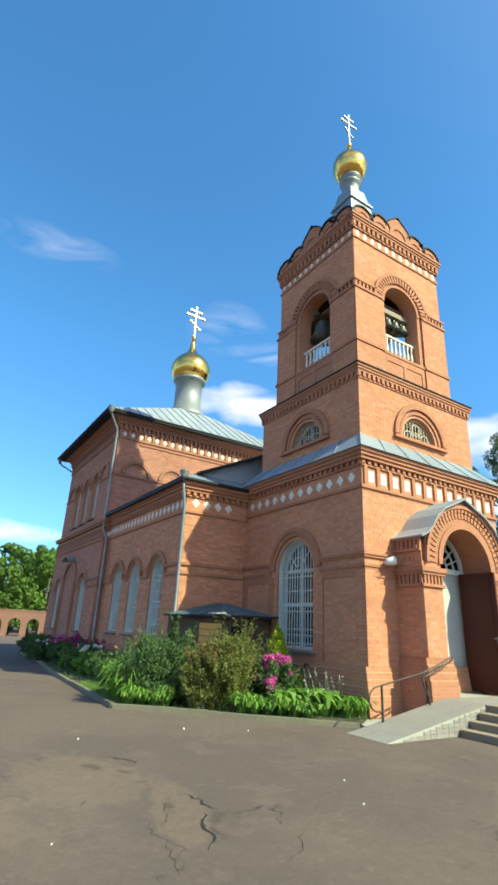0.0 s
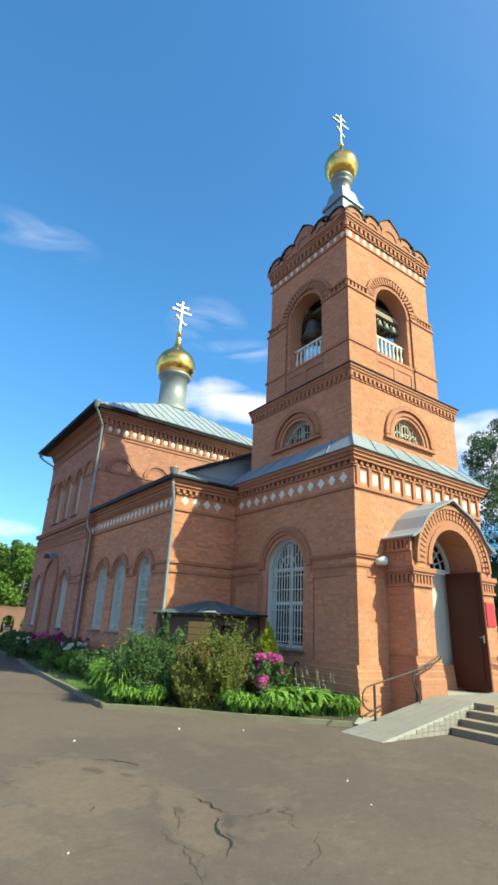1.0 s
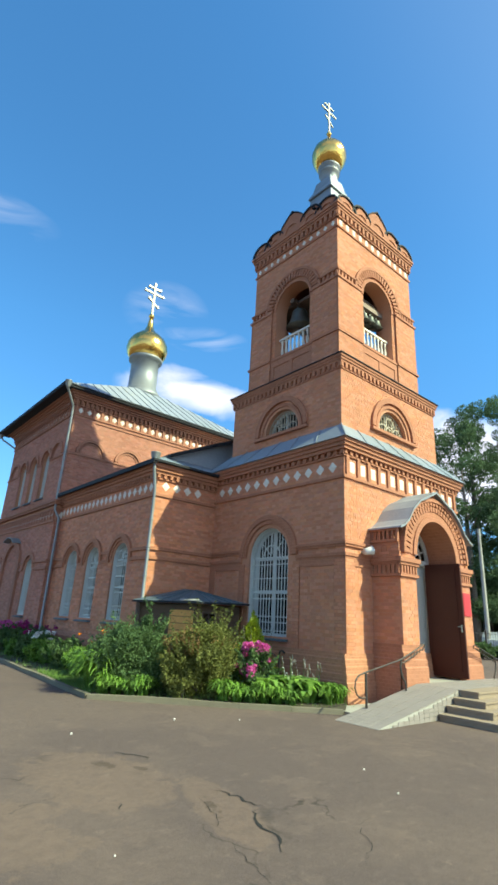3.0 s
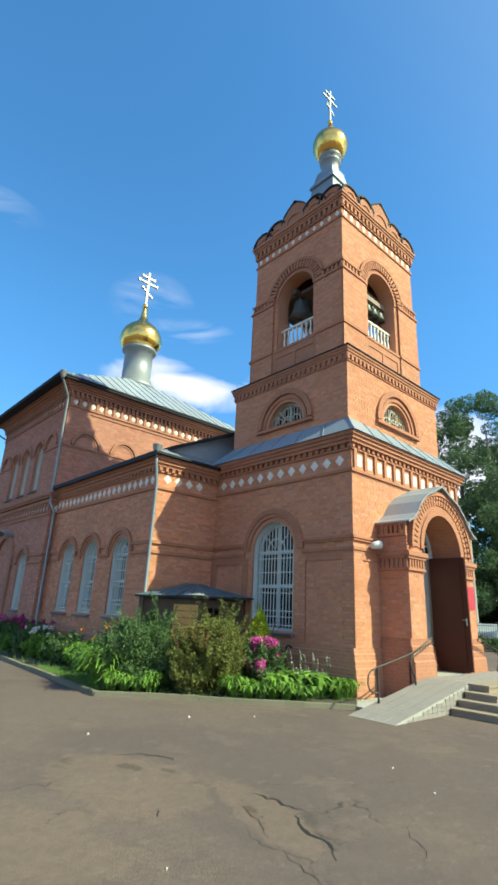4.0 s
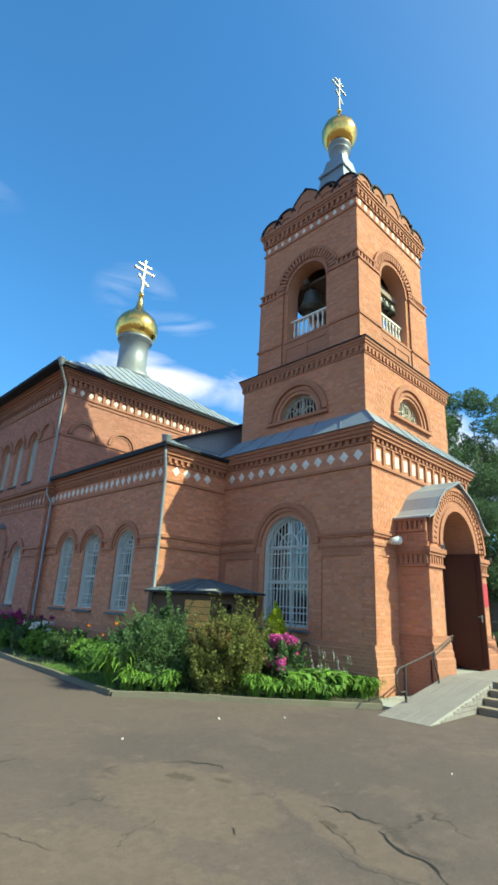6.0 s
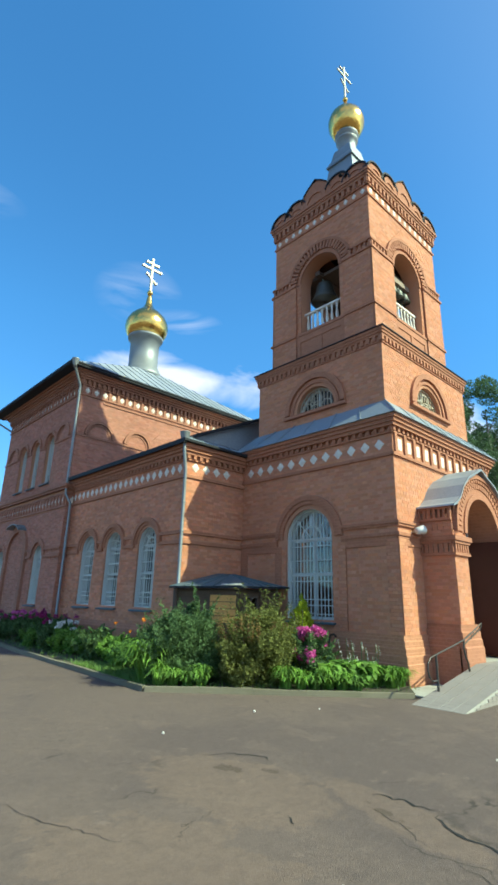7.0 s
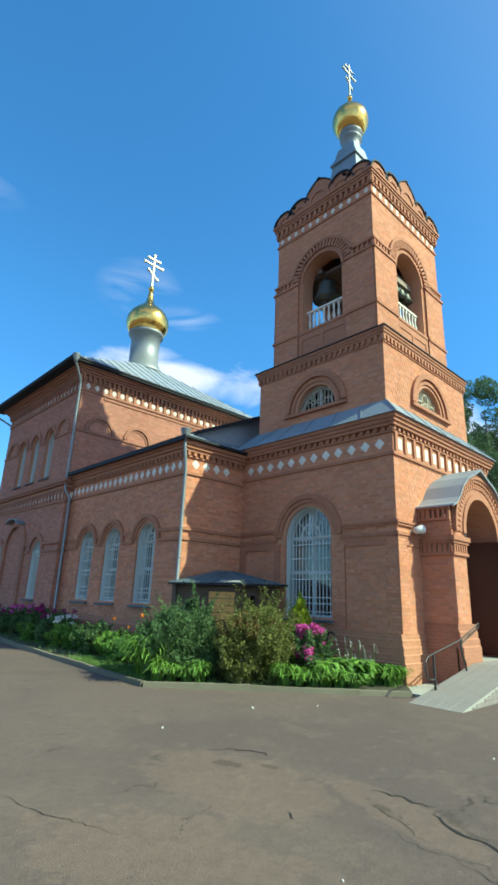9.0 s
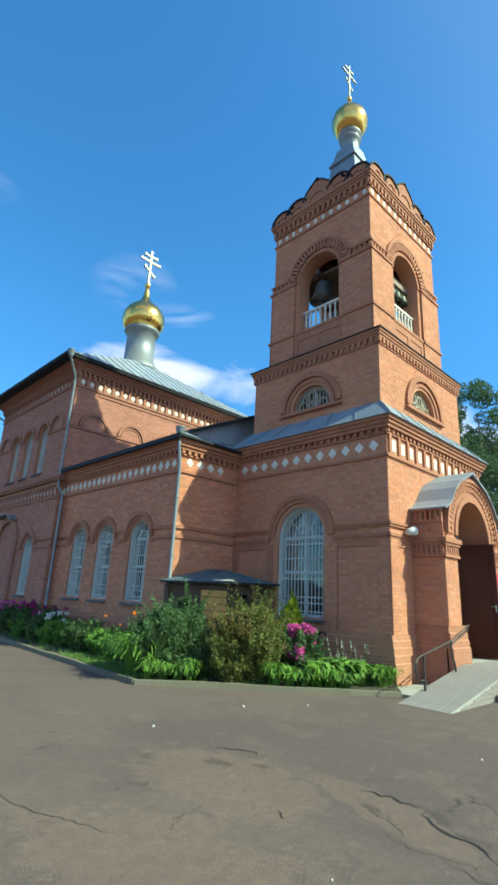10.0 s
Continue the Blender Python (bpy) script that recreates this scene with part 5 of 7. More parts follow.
def handrail(sx, name_x):
    r = thing("handrail", (name_x, -0.95, 0.2), "thin dark iron handrail with curved ends", "handrail", "handrails of the entrance")
    m = lambda x: x if sx > 0 else 2 * pc - x
    bm = bmesh.new()
    tube(bm, [(m(1.35), -0.9, 1.10), (m(1.38), -0.92, 1.17), (m(1.32), -0.93, 1.18), (m(0.9), -0.94, 1.04), (m(0.44), -0.95, 0.9), (m(-0.1), -0.95, 0.80), (m(-0.67), -0.95, 0.70), (m(-0.86), -0.95, 0.66), (m(-0.95), -0.95, 0.58), (m(-0.97), -0.95, 0.46), (m(-0.92), -0.95, 0.36), (m(-0.82), -0.95, 0.30), (m(-0.68), -0.95, 0.30)], 0.014)
    part("rail", bm, M_IRON, r)
    zz = lambda x: (x + 1.4) / 2.5 * LZ
    bm = bmesh.new()
    tube(bm, [(m(-0.66), -0.95, zz(-0.66) - 0.03), (m(-0.66), -0.95, 0.71)], 0.022)
    part("post", bm, M_IRON, r)
    bm = bmesh.new()
    tube(bm, [(m(0.58), -0.95, zz(0.58) - 0.03), (m(0.56), -0.95, 0.5), (m(0.46), -0.95, 0.62), (m(0.42), -0.95, 0.76), (m(0.46), -0.95, 0.9)], 0.018)
    part("post", bm, M_IRON, r)
    bm = bmesh.new()
    for k in range(5):
        x = 0.8 + k * 0.11
        z = 0.99 + (x - 0.8) * 0.33
        tube(bm, [(m(x), -0.94, z - 0.08), (m(x + 0.03), -0.94, z)], 0.009, 6)
    tube(bm, [(m(0.5), -0.94, 0.83), (m(1.32), -0.92, 1.10)], 0.012, 6)
    part("scroll_bars", bm, M_IRON, r)
    return r


handrail(1, 0.2)
handrail(-1, 4.6)

# ---- bells ----
def bell(x, y, z, r, h, label, group=""):
    b = thing("bell", (x, y, z), label, "bell", group)
    bm = bmesh.new()
    lathe(bm, x, y, [(r, z), (r * 0.93, z + 0.06 * h), (r * 0.78, z + 0.25 * h), (r * 0.64, z + 0.5 * h), (r * 0.58, z + 0.75 * h), (r * 0.5, z + 0.86 * h), (r * 0.2, z + 0.92 * h)], 24)
    part("bell_body", bm, M_BRONZE, b, "", True)
    bm = bmesh.new()
    for s in (-1, 1):
        tube(bm, [(x + s * 0.18 * r, y, z + 0.9 * h), (x + s * 0.25 * r, y, z + 1.05 * h), (x, y, z + 1.18 * h)], 0.05 * r + 0.006, 6)
    tube(bm, [(x, y, z + 1.1 * h), (x, y, z + 1.45 * h)], 0.02, 6)
    part("crown", bm, M_BRONZE, b)
    bm = bmesh.new()
    tube(bm, [(x, y, z + 0.8 * h), (x, y, z + 0.05 * h)], 0.02, 6)
    lathe(bm, x, y, [(0.02, z - 0.06 * h), (0.16 * r, z - 0.0 * h), (0.02, z + 0.08 * h)], 10)
    part("clapper", bm, M_IRON, b)


bell(1.26, 2.68, 10.16, 0.43, 0.70, "large dark bronze bell hanging in the belfry")
for i in range(5):
    bell(1.75 + 0.31 * i, 1.05, 10.2, 0.155 + 0.01 * i, 0.30, "small dark bronze bell in a row under a beam", "row of small bells")
beams = thing("bell_beam", (2.46, 2.41, 10.9), "old dark timber beams carrying the bells", "beam")
bm = bmesh.new()
box(bm, 1.1, 3.8, 0.97, 1.13, 10.62, 10.78)
part("front_beam", bm, M_PALEBEAM, beams, "pale weathered timber beam")
bm = bmesh.new()
box(bm, 0.9, 4.0, 2.60, 2.76, 10.92, 11.06)
part("cross_beam", bm, M_BEAM, beams)
bm = bmesh.new()
box(bm, BX0 + 0.1, BX1 - 0.1, BY0 + 0.1, BY1 - 0.1, 8.7, 8.86)
part("belfry_floor", bm, M_BEAM, church)


def balustrade(F, L):
    b = thing("balustrade", F.p(L / 2, 8.98, -0.2), "white turned balustrade in the belfry opening", "balustrade", "belfry balustrades")
    bm = bmesh.new()
    fbox(bm, F, L / 2 - 0.71, L / 2 + 0.71, 9.66, 9.72, -0.26, -0.16)
    part("top_rail", bm, M_WHITE, b)
    bm = bmesh.new()
    fbox(bm, F, L / 2 - 0.71, L / 2 + 0.71, 8.98, 9.03, -0.26, -0.16)
    part("bottom_rail", bm, M_WHITE, b)
    for i in range(8):
        p = F.p(L / 2 - 0.612 + 0.175 * i, 0, -0.21)
        bm = bmesh.new()
        lathe(bm, p.x, p.y, [(0.038, 9.03), (0.038, 9.09), (0.022, 9.13), (0.048, 9.27), (0.022, 9.48), (0.034, 9.56), (0.034, 9.66)], 10)
        part("baluster", bm, M_WHITE, b, "", True)


for F, L in bel:
    balustrade(F, L)


# ---- downpipes ----
def downpipe(pts, funnel, label):
    d = thing("downpipe", pts[-1], label, "downpipe", "downpipes of the church")
    bm = bmesh.new()
    tube(bm, pts, 0.042, 12)
    part("pipe", bm, M_ZINC, d, "", True)
    bm = bmesh.new()
    x, y, z = funnel
    lathe(bm, x, y, [(0.06, z - 0.28), (0.07, z - 0.2), (0.12, z - 0.1), (0.13, z), (0.14, z + 0.015), (0.12, z + 0.02)], 14)
    part("hopper", bm, M_ZINC, d, "", True)
    for k in range(1, len(pts) - 1):
        a, b = Vector(pts[k]), Vector(pts[k + 1])
        if abs(a.z - b.z) > 1.2:
            m = int(abs(a.z - b.z) / 0.85)
            for i in range(1, m + 1):
                p = a.lerp(b, i / (m + 1))
                bm = bmesh.new()
                lathe(bm, p.x, p.y, [(0.052, p.z - 0.015), (0.058, p.z), (0.052, p.z + 0.015)], 12)
                part("clamp", bm, M_ZINC, d)


downpipe([(-2.22, 4.56, 5.34), (-2.20, 4.58, 5.1), (-2.10, 4.62, 4.62), (-2.09, 4.63, 4.5), (-2.09, 4.63, 0.25), (-2.2, 4.55, 0.1)], (-2.22, 4.56, 5.55), "grey zinc downpipe at the corner of the low nave")
downpipe([(-2.84, 10.68, 9.44), (-2.80, 10.72, 9.32), (-2.36, 11.10, 8.84), (-2.33, 11.14, 8.7), (-2.33, 11.14, 5.35), (-2.33, 11.12, 4.8), (-2.18, 11.0, 4.5), (-2.16, 11.0, 0.6), (-2.3, 10.8, 0.35), (-2.6, 10.5, 0.25)], (-2.82, 10.68, 9.56), "tall grey zinc downpipe where the two naves meet")
downpipe([(-2.82, 18.95, 9.35), (-2.72, 18.9, 9.15), (-2.10, 18.58, 8.75), (-2.06, 18.56, 8.6), (-2.06, 18.56, 0.3), (-2.06, 18.66, 0.15)], (-2.82, 18.95, 9.5), "grey zinc downpipe at the far corner of the nave")

# ---- shed ----
shed = thing("shed", (-1.0, 4.0, 0.0), "low brown timber shed with a dark sheet roof", "shed")
SA, SB, SC = Vector((-2.22, 4.5, 0)), Vector((-1.45, 3.2, 0)), Vector((-0.17, 3.2, 0))
bm = bmesh.new()
ring_lo = [bm.verts.new((p.x, p.y, 0.0)) for p in (SA, SB, SC, Vector((-0.17, 4.58, 0)), Vector((-2.1, 4.58, 0)))]
ring_hi = [bm.verts.new((v.co.x, v.co.y, 1.74)) for v in ring_lo]
for i in range(5):
    bm.faces.new((ring_lo[i], ring_lo[(i + 1) % 5], ring_hi[(i + 1) % 5], ring_hi[i]))
bm.faces.new(ring_hi), bm.faces.new(ring_lo[::-1])
part("shed_body", bm, M_BEAM, shed)
d1 = (SB - SA).normalized()
Fsl = Face((SA.x, SA.y), (d1.x, d1.y), (d1.y, -d1.x))
Fs = Face((SB.x, SB.y), (1, 0), (0, -1))
L1, L2 = (SB - SA).length, SC.x - SB.x
for F, L in ((Fs, L2), (Fsl, L1)):
    for i in range(11):
        bm = bmesh.new()
        fbox(bm, F, 0.0, L, 0.06 + 0.15 * i, 0.20 + 0.15 * i, 0.0, 0.025)
        part("board", bm, M_WOOD, shed)
# four boards whose bright colour paints in the sun spot
for i in range(4):
    bm = bmesh.new()
    fbox(bm, Fsl, L1 - 0.66, L1 - 0.06, 1.02 + 0.15 * i, 1.155 + 0.15 * i, 0.025, 0.045)
    part("light_board", bm, M_PLANK, shed, "orange-brown board with a spot of sun put into its colour")
bm = bmesh.new()
fbox(bm, Fs, 0.16, 0.50, 1.05, 1.55, 0.025, 0.035)
part("shed_window", bm, M_GLASS, shed)
bm = bmesh.new()
fbox(bm, Fs, 0.11, 0.16, 1.0, 1.6, 0.025, 0.06), fbox(bm, Fs, 0.50, 0.55, 1.0, 1.6, 0.025, 0.06), fbox(bm, Fs, 0.16, 0.50, 1.55, 1.6, 0.025, 0.06), fbox(bm, Fs, 0.16, 0.50, 1.0, 1.05, 0.025, 0.06), fbox(bm, Fs, 0.31, 0.35, 1.05, 1.55, 0.03, 0.05)
part("window_frame", bm, M_BEAM, shed)
bm = bmesh.new()
tube(bm, [(-2.3, 4.42, 0.0), (-2.3, 4.42, 1.74)], 0.05, 8)
part("corner_post", bm, M_BEAM, shed)
# hipped sheet roof
RA, RB, RC, RD = Vector((-2.42, 4.5, 1.78)), Vector((-1.52, 2.98, 1.80)), Vector((-0.04, 2.98, 1.83)), Vector((-0.04, 4.66, 1.86))
RE = Vector((-2.3, 4.66, 1.80))
apex, apex2 = Vector((-1.05, 3.95, 2.10)), Vector((-0.85, 4.66, 2.14))
bm = bmesh.new()
lo = [RA, RB, RC, RD, RE]
for tri in ((RA, RB, apex), (RB, RC, apex), (RC, RD, apex2, apex), (RA, apex, apex2, RE)):
    bm.faces.new([bm.verts.new(p) for p in tri])
bm.faces.new([bm.verts.new(p) for p in lo])
part("shed_roof", bm, M_SHED, shed, "dark blue-grey sheet metal roof", fix=False, weld=True)
bm = bmesh.new()
for k in (0.2, 0.4, 0.6, 0.8):
    a = RA.lerp(RB, k)
    seams(bm, a, a + (RB - RA) * 0.01, a.lerp(apex, 0.92), a.lerp(apex, 0.92) + (RB - RA) * 0.005, 1, 0.025, 0.006)
    a = RB.lerp(RC, k)
    seams(bm, a, a + (RC - RB) * 0.01, a.lerp(apex, 0.92), a.lerp(apex, 0.92) + (RC - RB) * 0.005, 1, 0.025, 0.006)
tagged(part("standing_seam", bm, M_SHED, shed, fix=False), kind="stuff")
bm = bmesh.new()
for a, b in ((RA, RB), (RB, RC)):
    n = Vector(((b - a).y, -(b - a).x, 0)).normalized() * 0.03
    z = Vector((0, 0, 0.045))
    hexa(bm, [a - z, b - z, b, a, a - z + n, b - z + n, b + n, a + n])
part("gutter", bm, M_DARK, shed)
bm = bmesh.new()
up = Vector((0, 0, 0.02))
p0, p1 = RB.lerp(RA, 0.3), RB.lerp(RA, 0.01)
q = [p0 + up, p1 + up, p1.lerp(apex, 0.12) + up, p0.lerp(apex, 0.12) + up]
hexa(bm, q + [p + up * 0.3 for p in q])
part("repair_sheet", bm, M_STEELX, shed, "bright patch of new sheet")

# pale concrete apron at the foot of the tower corner
bm = bmesh.new()
box(bm, -0.75, 0.95, -0.84, -0.15, 0.0, 0.035)
box(bm, -0.42, -0.15, -0.15, 0.35, 0.0, 0.035)
tagged(part("apron", bm, M_CONC, None, "narrow pale concrete apron at the foot of the tower"), kind="structure", category="pavement")

# ---- kerb and bed ----
KERB = [(-0.85, -0.6), (-4.17, 2.50), (-3.95, 6.0), (-3.72, 9.6), (-3.3, 13.0), (-2.95, 19.0)]
kerb = thing("kerb", (-3.0, 4.0, 0.0), "low weathered concrete kerb round the flower bed", "kerb")
rng = random.Random(4)
for (xa, ya), (xb, yb) in zip(KERB, KERB[1:]):
    a, b = Vector((xa, ya, 0)), Vector((xb, yb, 0))
    L = (b - a).length
    n = max(1, round(L / 0.95))
    d = (b - a).normalized()
    s = Vector((-d.y, d.x, 0)) * 0.06
    for i in range(n):
        p, q = a + d * (L * i / n + 0.002), a + d * (L * (i + 1) / n - 0.002)
        h0, h1 = 0.085 + rng.uniform(-0.012, 0.012), 0.085 + rng.uniform(-0.012, 0.012)
        k = 0.8
        bm = bmesh.new()
        hexa(bm, [p - s, q - s, q + s, p + s] + [p - s * k + Vector((0, 0, h0)), q - s * k + Vector((0, 0, h1)), q + s * k + Vector((0, 0, h1)), p + s * k + Vector((0, 0, h0))])
        part("kerb_stone", bm, M_KERB, kerb)
bm = bmesh.new()
poly = [(x + 0.05, y) for x, y in KERB] + [(-2.3, 19.0), (-2.3, 11.3), (-2.05, 11.0), (-2.05, 4.7), (-0.1, 4.7), (-0.12, -0.1)]
a = [bm.verts.new((x, y, 0.06)) for x, y in poly]
bm.faces.new(a)
bed = tagged(part("soil", bm, M_SOIL, None, "dark soil of the flower bed beside the church", fix=False), kind="structure", category="soil")
if bed.data.polygons[0].normal.z < 0:
    bed.data.flip_normals()


# ---- plants ----
def leaf_mesh(name, points, sizes, material, parent=None, label="", seed=0, aspect=0.5, up=0.0, kind=""):
    """Many small pointed leaves, one at each point, turned at random; up pulls them towards lying flat."""
    rng = np.random.RandomState(seed)
    P, n = np.asarray(points), len(points)
    a = rng.normal(size=(n, 3))
    a /= np.linalg.norm(a, axis=1, keepdims=True)
    b = rng.normal(size=(n, 3))
    b[:, 2] *= 1.0 - up
    a[:, 2] *= 1.0 - 0.6 * up
    a /= np.linalg.norm(a, axis=1, keepdims=True)
    b -= a * np.sum(a * b, axis=1, keepdims=True)
    b /= np.linalg.norm(b, axis=1, keepdims=True)
    s = np.asarray(sizes).reshape(-1, 1) * np.ones((n, 1))
    V = np.stack([P - a * s, P + b * s * aspect, P + a * s, P - b * s * aspect], axis=1).reshape(-1, 3)
    return raw(name, V, [(4 * i, 4 * i + 1, 4 * i + 2, 4 * i + 3) for i in range(n)], material, parent, label, kind)


def clump_points(clumps, per, seed, shell=0.55):
    """Points in and near the skin of ellipsoids (x, y, z, rx, ry, rz)."""
    rng = np.random.RandomState(seed)
    out = []
    for x, y, z, rx, ry, rz in clumps:
        m = max(3, int(per * (rx * ry * rz) ** (2 / 3)))
        d = rng.normal(size=(m, 3))
        d /= np.linalg.norm(d, axis=1, keepdims=True)
        r = shell + (1 - shell) * rng.rand(m, 1) ** 0.6
        out.append(np.array((x, y, z)) + d * r * np.array((rx, ry, rz)))
    return np.concatenate(out)


def tree(x, y, height, width, material, label, seed, start=0.3, leaf=0.16, per=240, clumps=46, fork=5, group=""):
    rng = random.Random(seed)
    t = thing("tree", (x, y, 0), label, "tree", group)
    bm = bmesh.new()
    lean = (rng.uniform(-0.4, 0.4), rng.uniform(-0.4, 0.4))
    trunk = [(x + lean[0] * k * k, y + lean[1] * k * k, height * 0.85 * k) for k in (0, 0.25, 0.5, 0.75, 1.0)]
    r0 = 0.018 * height + 0.05
    tube(bm, trunk, r0, 10, 0.04)
    for i in range(fork * 3):
        k = rng.uniform(start * 0.8, 0.9)
        a = rng.uniform(0, 2 * math.pi)
        p = Vector((x + lean[0] * k * k, y + lean[1] * k * k, height * 0.85 * k))
        l = width * 0.5 * (1.1 - 0.6 * k) * rng.uniform(0.6, 1.0)
        e = p + Vector((math.cos(a) * l, math.sin(a) * l, l * rng.uniform(0.5, 1.1)))
        m = p.lerp(e, 0.5) + Vector((0, 0, 0.12 * l))
        tube(bm, [p, m, e], r0 * 0.35 * (1.1 - k), 6, 0.015)
    part("trunk", bm, M_BARK, t, "", True)
    cl = []
    for i in range(clumps):
        k = start + (1 - start) * (i + rng.random()) / clumps
        env = math.sin(math.pi * min(1.0, 0.12 + 0.86 * (k - start) / (1 - start))) ** 0.6 * 0.5 * width
        a = rng.uniform(0, 2 * math.pi)
        r = env * rng.uniform(0.25, 1.0)
        s = rng.uniform(0.08, 0.15) * width * (1.1 - 0.4 * k)
        cl.append((x + r * math.cos(a), y + r * math.sin(a), height * k, s * 1.25, s * 1.25, s * rng.uniform(0.7, 1.0)))
    pts = clump_points(cl, per, seed)
    rs = np.random.RandomState(seed)
    leaf_mesh("crown", pts, leaf * rs.uniform(0.6, 1.2, len(pts)), material, t, "uneven crown of many small leaves", seed, 0.6, 0.3)
    return t


# tall trees behind the tower
for i, (x, y, h, w, s) in enumerate(((32.5, 13.0, 18.5, 9.0, 1), (33.5, 21.0, 17.5, 9.0, 2), (36.0, 11.0, 22.0, 9.5, 3), (41.0, 16.0, 24.0, 11.0, 4), (45.0, 10.0, 24.0, 11.0, 5), (38.0, 26.0, 22.0, 10.0, 6))):
    tree(x, y, h, w, M_LEAF_TREE, "tall poplar with a loose green crown behind the church", s + 10, 0.14, 0.11, 560, 52, group="tall trees behind the tower")
# thicket closing the churchyard behind the fence
for i in range(9):
    tree(34.0 + 3.2 * i, 30.0 - 4.6 * i + (i % 2) * 3.0, 7.5 + (i % 3), 7.0, M_LEAF_TREE, "leafy green thicket behind the churchyard fence", 60 + i, 0.03, 0.28, 130, 40, group="thicket behind the fence")
for i, (x, y) in enumerate(((42.0, 10.5), (45.0, 14.0), (47.5, 17.5), (51.0, 21.5), (38.5, 7.5))):
    tree(x, y, 7.0 + (i % 2), 7.0, M_LEAF_TREE, "leafy green thicket behind the churchyard fence", 80 + i, 0.02, 0.2, 200, 44, group="thicket behind the fence")
# far trees down the lane
for i, (x, y, h, w, s) in enumerate(((-9.0, 62.0, 9.5, 9.0, 1), (-3.5, 66.0, 9.0, 9.0, 2), (2.0, 62.0, 10.0, 9.0, 3), (7.0, 68.0, 11.0, 10.0, 4), (0.0, 55.0, 7.5, 7.0, 5), (5.5, 57.0, 9.0, 8.0, 6), (-14.0, 68.0, 10.0, 10.0, 7), (-6.0, 56.0, 7.0, 7.0, 8))):
    tree(x, y, h, w, M_LEAF_FAR, "broad leafy green tree at the end of the lane", s + 40, 0.10, 0.20, 260, 48, group="trees at the end of the lane")


def shrub(name, x, y, h, w, material, label, category, seed, leaf=0.035, n=26, per=900, aspect=0.42, cone=False, group="", long=1.0, twigs=10):
    rng = random.Random(seed)
    t = thing(name, (x, y, 0.06), label, category, group)
    bm = bmesh.new()
    for i in range(twigs):
        a = rng.uniform(0, 2 * math.pi)
        r = 0.42 * w * rng.uniform(0.2, 0.9)
        tube(bm, [(x + 0.03 * math.cos(a), y + 0.03 * math.sin(a), 0.03), (x + 0.5 * r * math.cos(a), y + 0.5 * r * math.sin(a), 0.45 * h), (x + r * math.cos(a), y + r * math.sin(a), 0.8 * h)], 0.012, 5, 0.004)
    part("stem", bm, M_BARK, t)
    cl = []
    for i in range(n):
        k = (i + rng.random()) / n
        env = 0.5 * w * ((1 - k) ** 0.8 if cone else math.sin(math.pi * min(0.96, 0.22 + 0.7 * k)) ** 0.7)
        a, r = rng.uniform(0, 2 * math.pi), env * rng.uniform(0.3, 0.95) * (0.5 if cone else 1)
        s = (0.12 * w if not cone else 0.16 * w * (1.1 - k)) * rng.uniform(0.5, 1.7)
        cl.append((x + r * math.cos(a), y + r * math.sin(a), 0.08 + h * k * 0.92, s, s, s * (1.6 if cone else 0.9)))
    total = per * 9 * w * h
    sprigs = []
    if not cone:
        for i in range(int(60 * w)):
            a, q = rng.uniform(0, 2 * math.pi), rng.uniform(0.35, 1.0)
            reach = 0.46 * w * math.sin(math.pi * min(0.95, 0.25 + 0.7 * q)) ** 0.7
            bx, by, bz = x + reach * math.cos(a), y + reach * math.sin(a), 0.1 + 0.9 * h * q
            l = rng.uniform(0.10, 0.40) * (0.4 + 0.4 * h) * long
            dx, dy, dz = 0.5 * math.cos(a) + rng.uniform(-0.3, 0.3), 0.5 * math.sin(a) + rng.uniform(-0.3, 0.3), rng.uniform(0.4, 1.0)
            sprigs += [(bx + dx * l * k / 12, by + dy * l * k / 12, bz + dz * l * k / 12, 0.012, 0.012, 0.012) for k in range(13)]
    per_clump = total / sum((q[3] * q[4] * q[5]) ** (2 / 3) for q in cl)
    pts = clump_points(cl, per_clump, seed, 0.25)
    if sprigs:
        pts = np.concatenate([pts, clump_points(sprigs, 9.0, seed + 1, 0.3)])
    rs = np.random.RandomState(seed)
    pts = pts + rs.normal(size=pts.shape) * (0.022 * w if not cone else 0.01)
    pts = pts[pts[:, 2] > 0.07]
    leaf_mesh("foliage", pts, leaf * rs.uniform(0.6, 1.3, len(pts)), material, t, "", seed, aspect)
    return t


def rosette(name, x, y, h, r, material, label, category, seed, blades=40, width=0.02, group=""):
    """Arching strap leaves from one root."""
    rng = random.Random(seed)
    t = thing(name, (x, y, 0.06), label, category, group)
    V, Fc = [], []
    for i in range(blades):
        a = rng.uniform(0, 2 * math.pi)
        hh, rr, ww = h * rng.uniform(0.6, 1.1), r * rng.uniform(0.5, 1.1), width * rng.uniform(0.7, 1.3)
        bx, by = x + 0.25 * r * rng.uniform(-1, 1), y + 0.25 * r * rng.uniform(-1, 1)
        c, s = math.cos(a), math.sin(a)
        base = len(V)
        for k in range(6):
            q = k / 5
            d, z = rr * q ** 1.3, 0.04 + hh * (math.sin(q * 2.2) / math.sin(1.57)) * (1 if q < 0.7 else 1 - 0.5 * (q - 0.7))
            w = ww * (math.sin(math.pi * (0.12 + 0.86 * q)) + 0.05)
            V += [(bx + d * c - w * s, by + d * s + w * c, z), (bx + d * c + w * s, by + d * s - w * c, z + 0.004)]
            if k:
                j = base + 2 * k
                Fc.append((j - 2, j - 1, j + 1, j))
    raw("foliage", V, Fc, material, t)
    return t


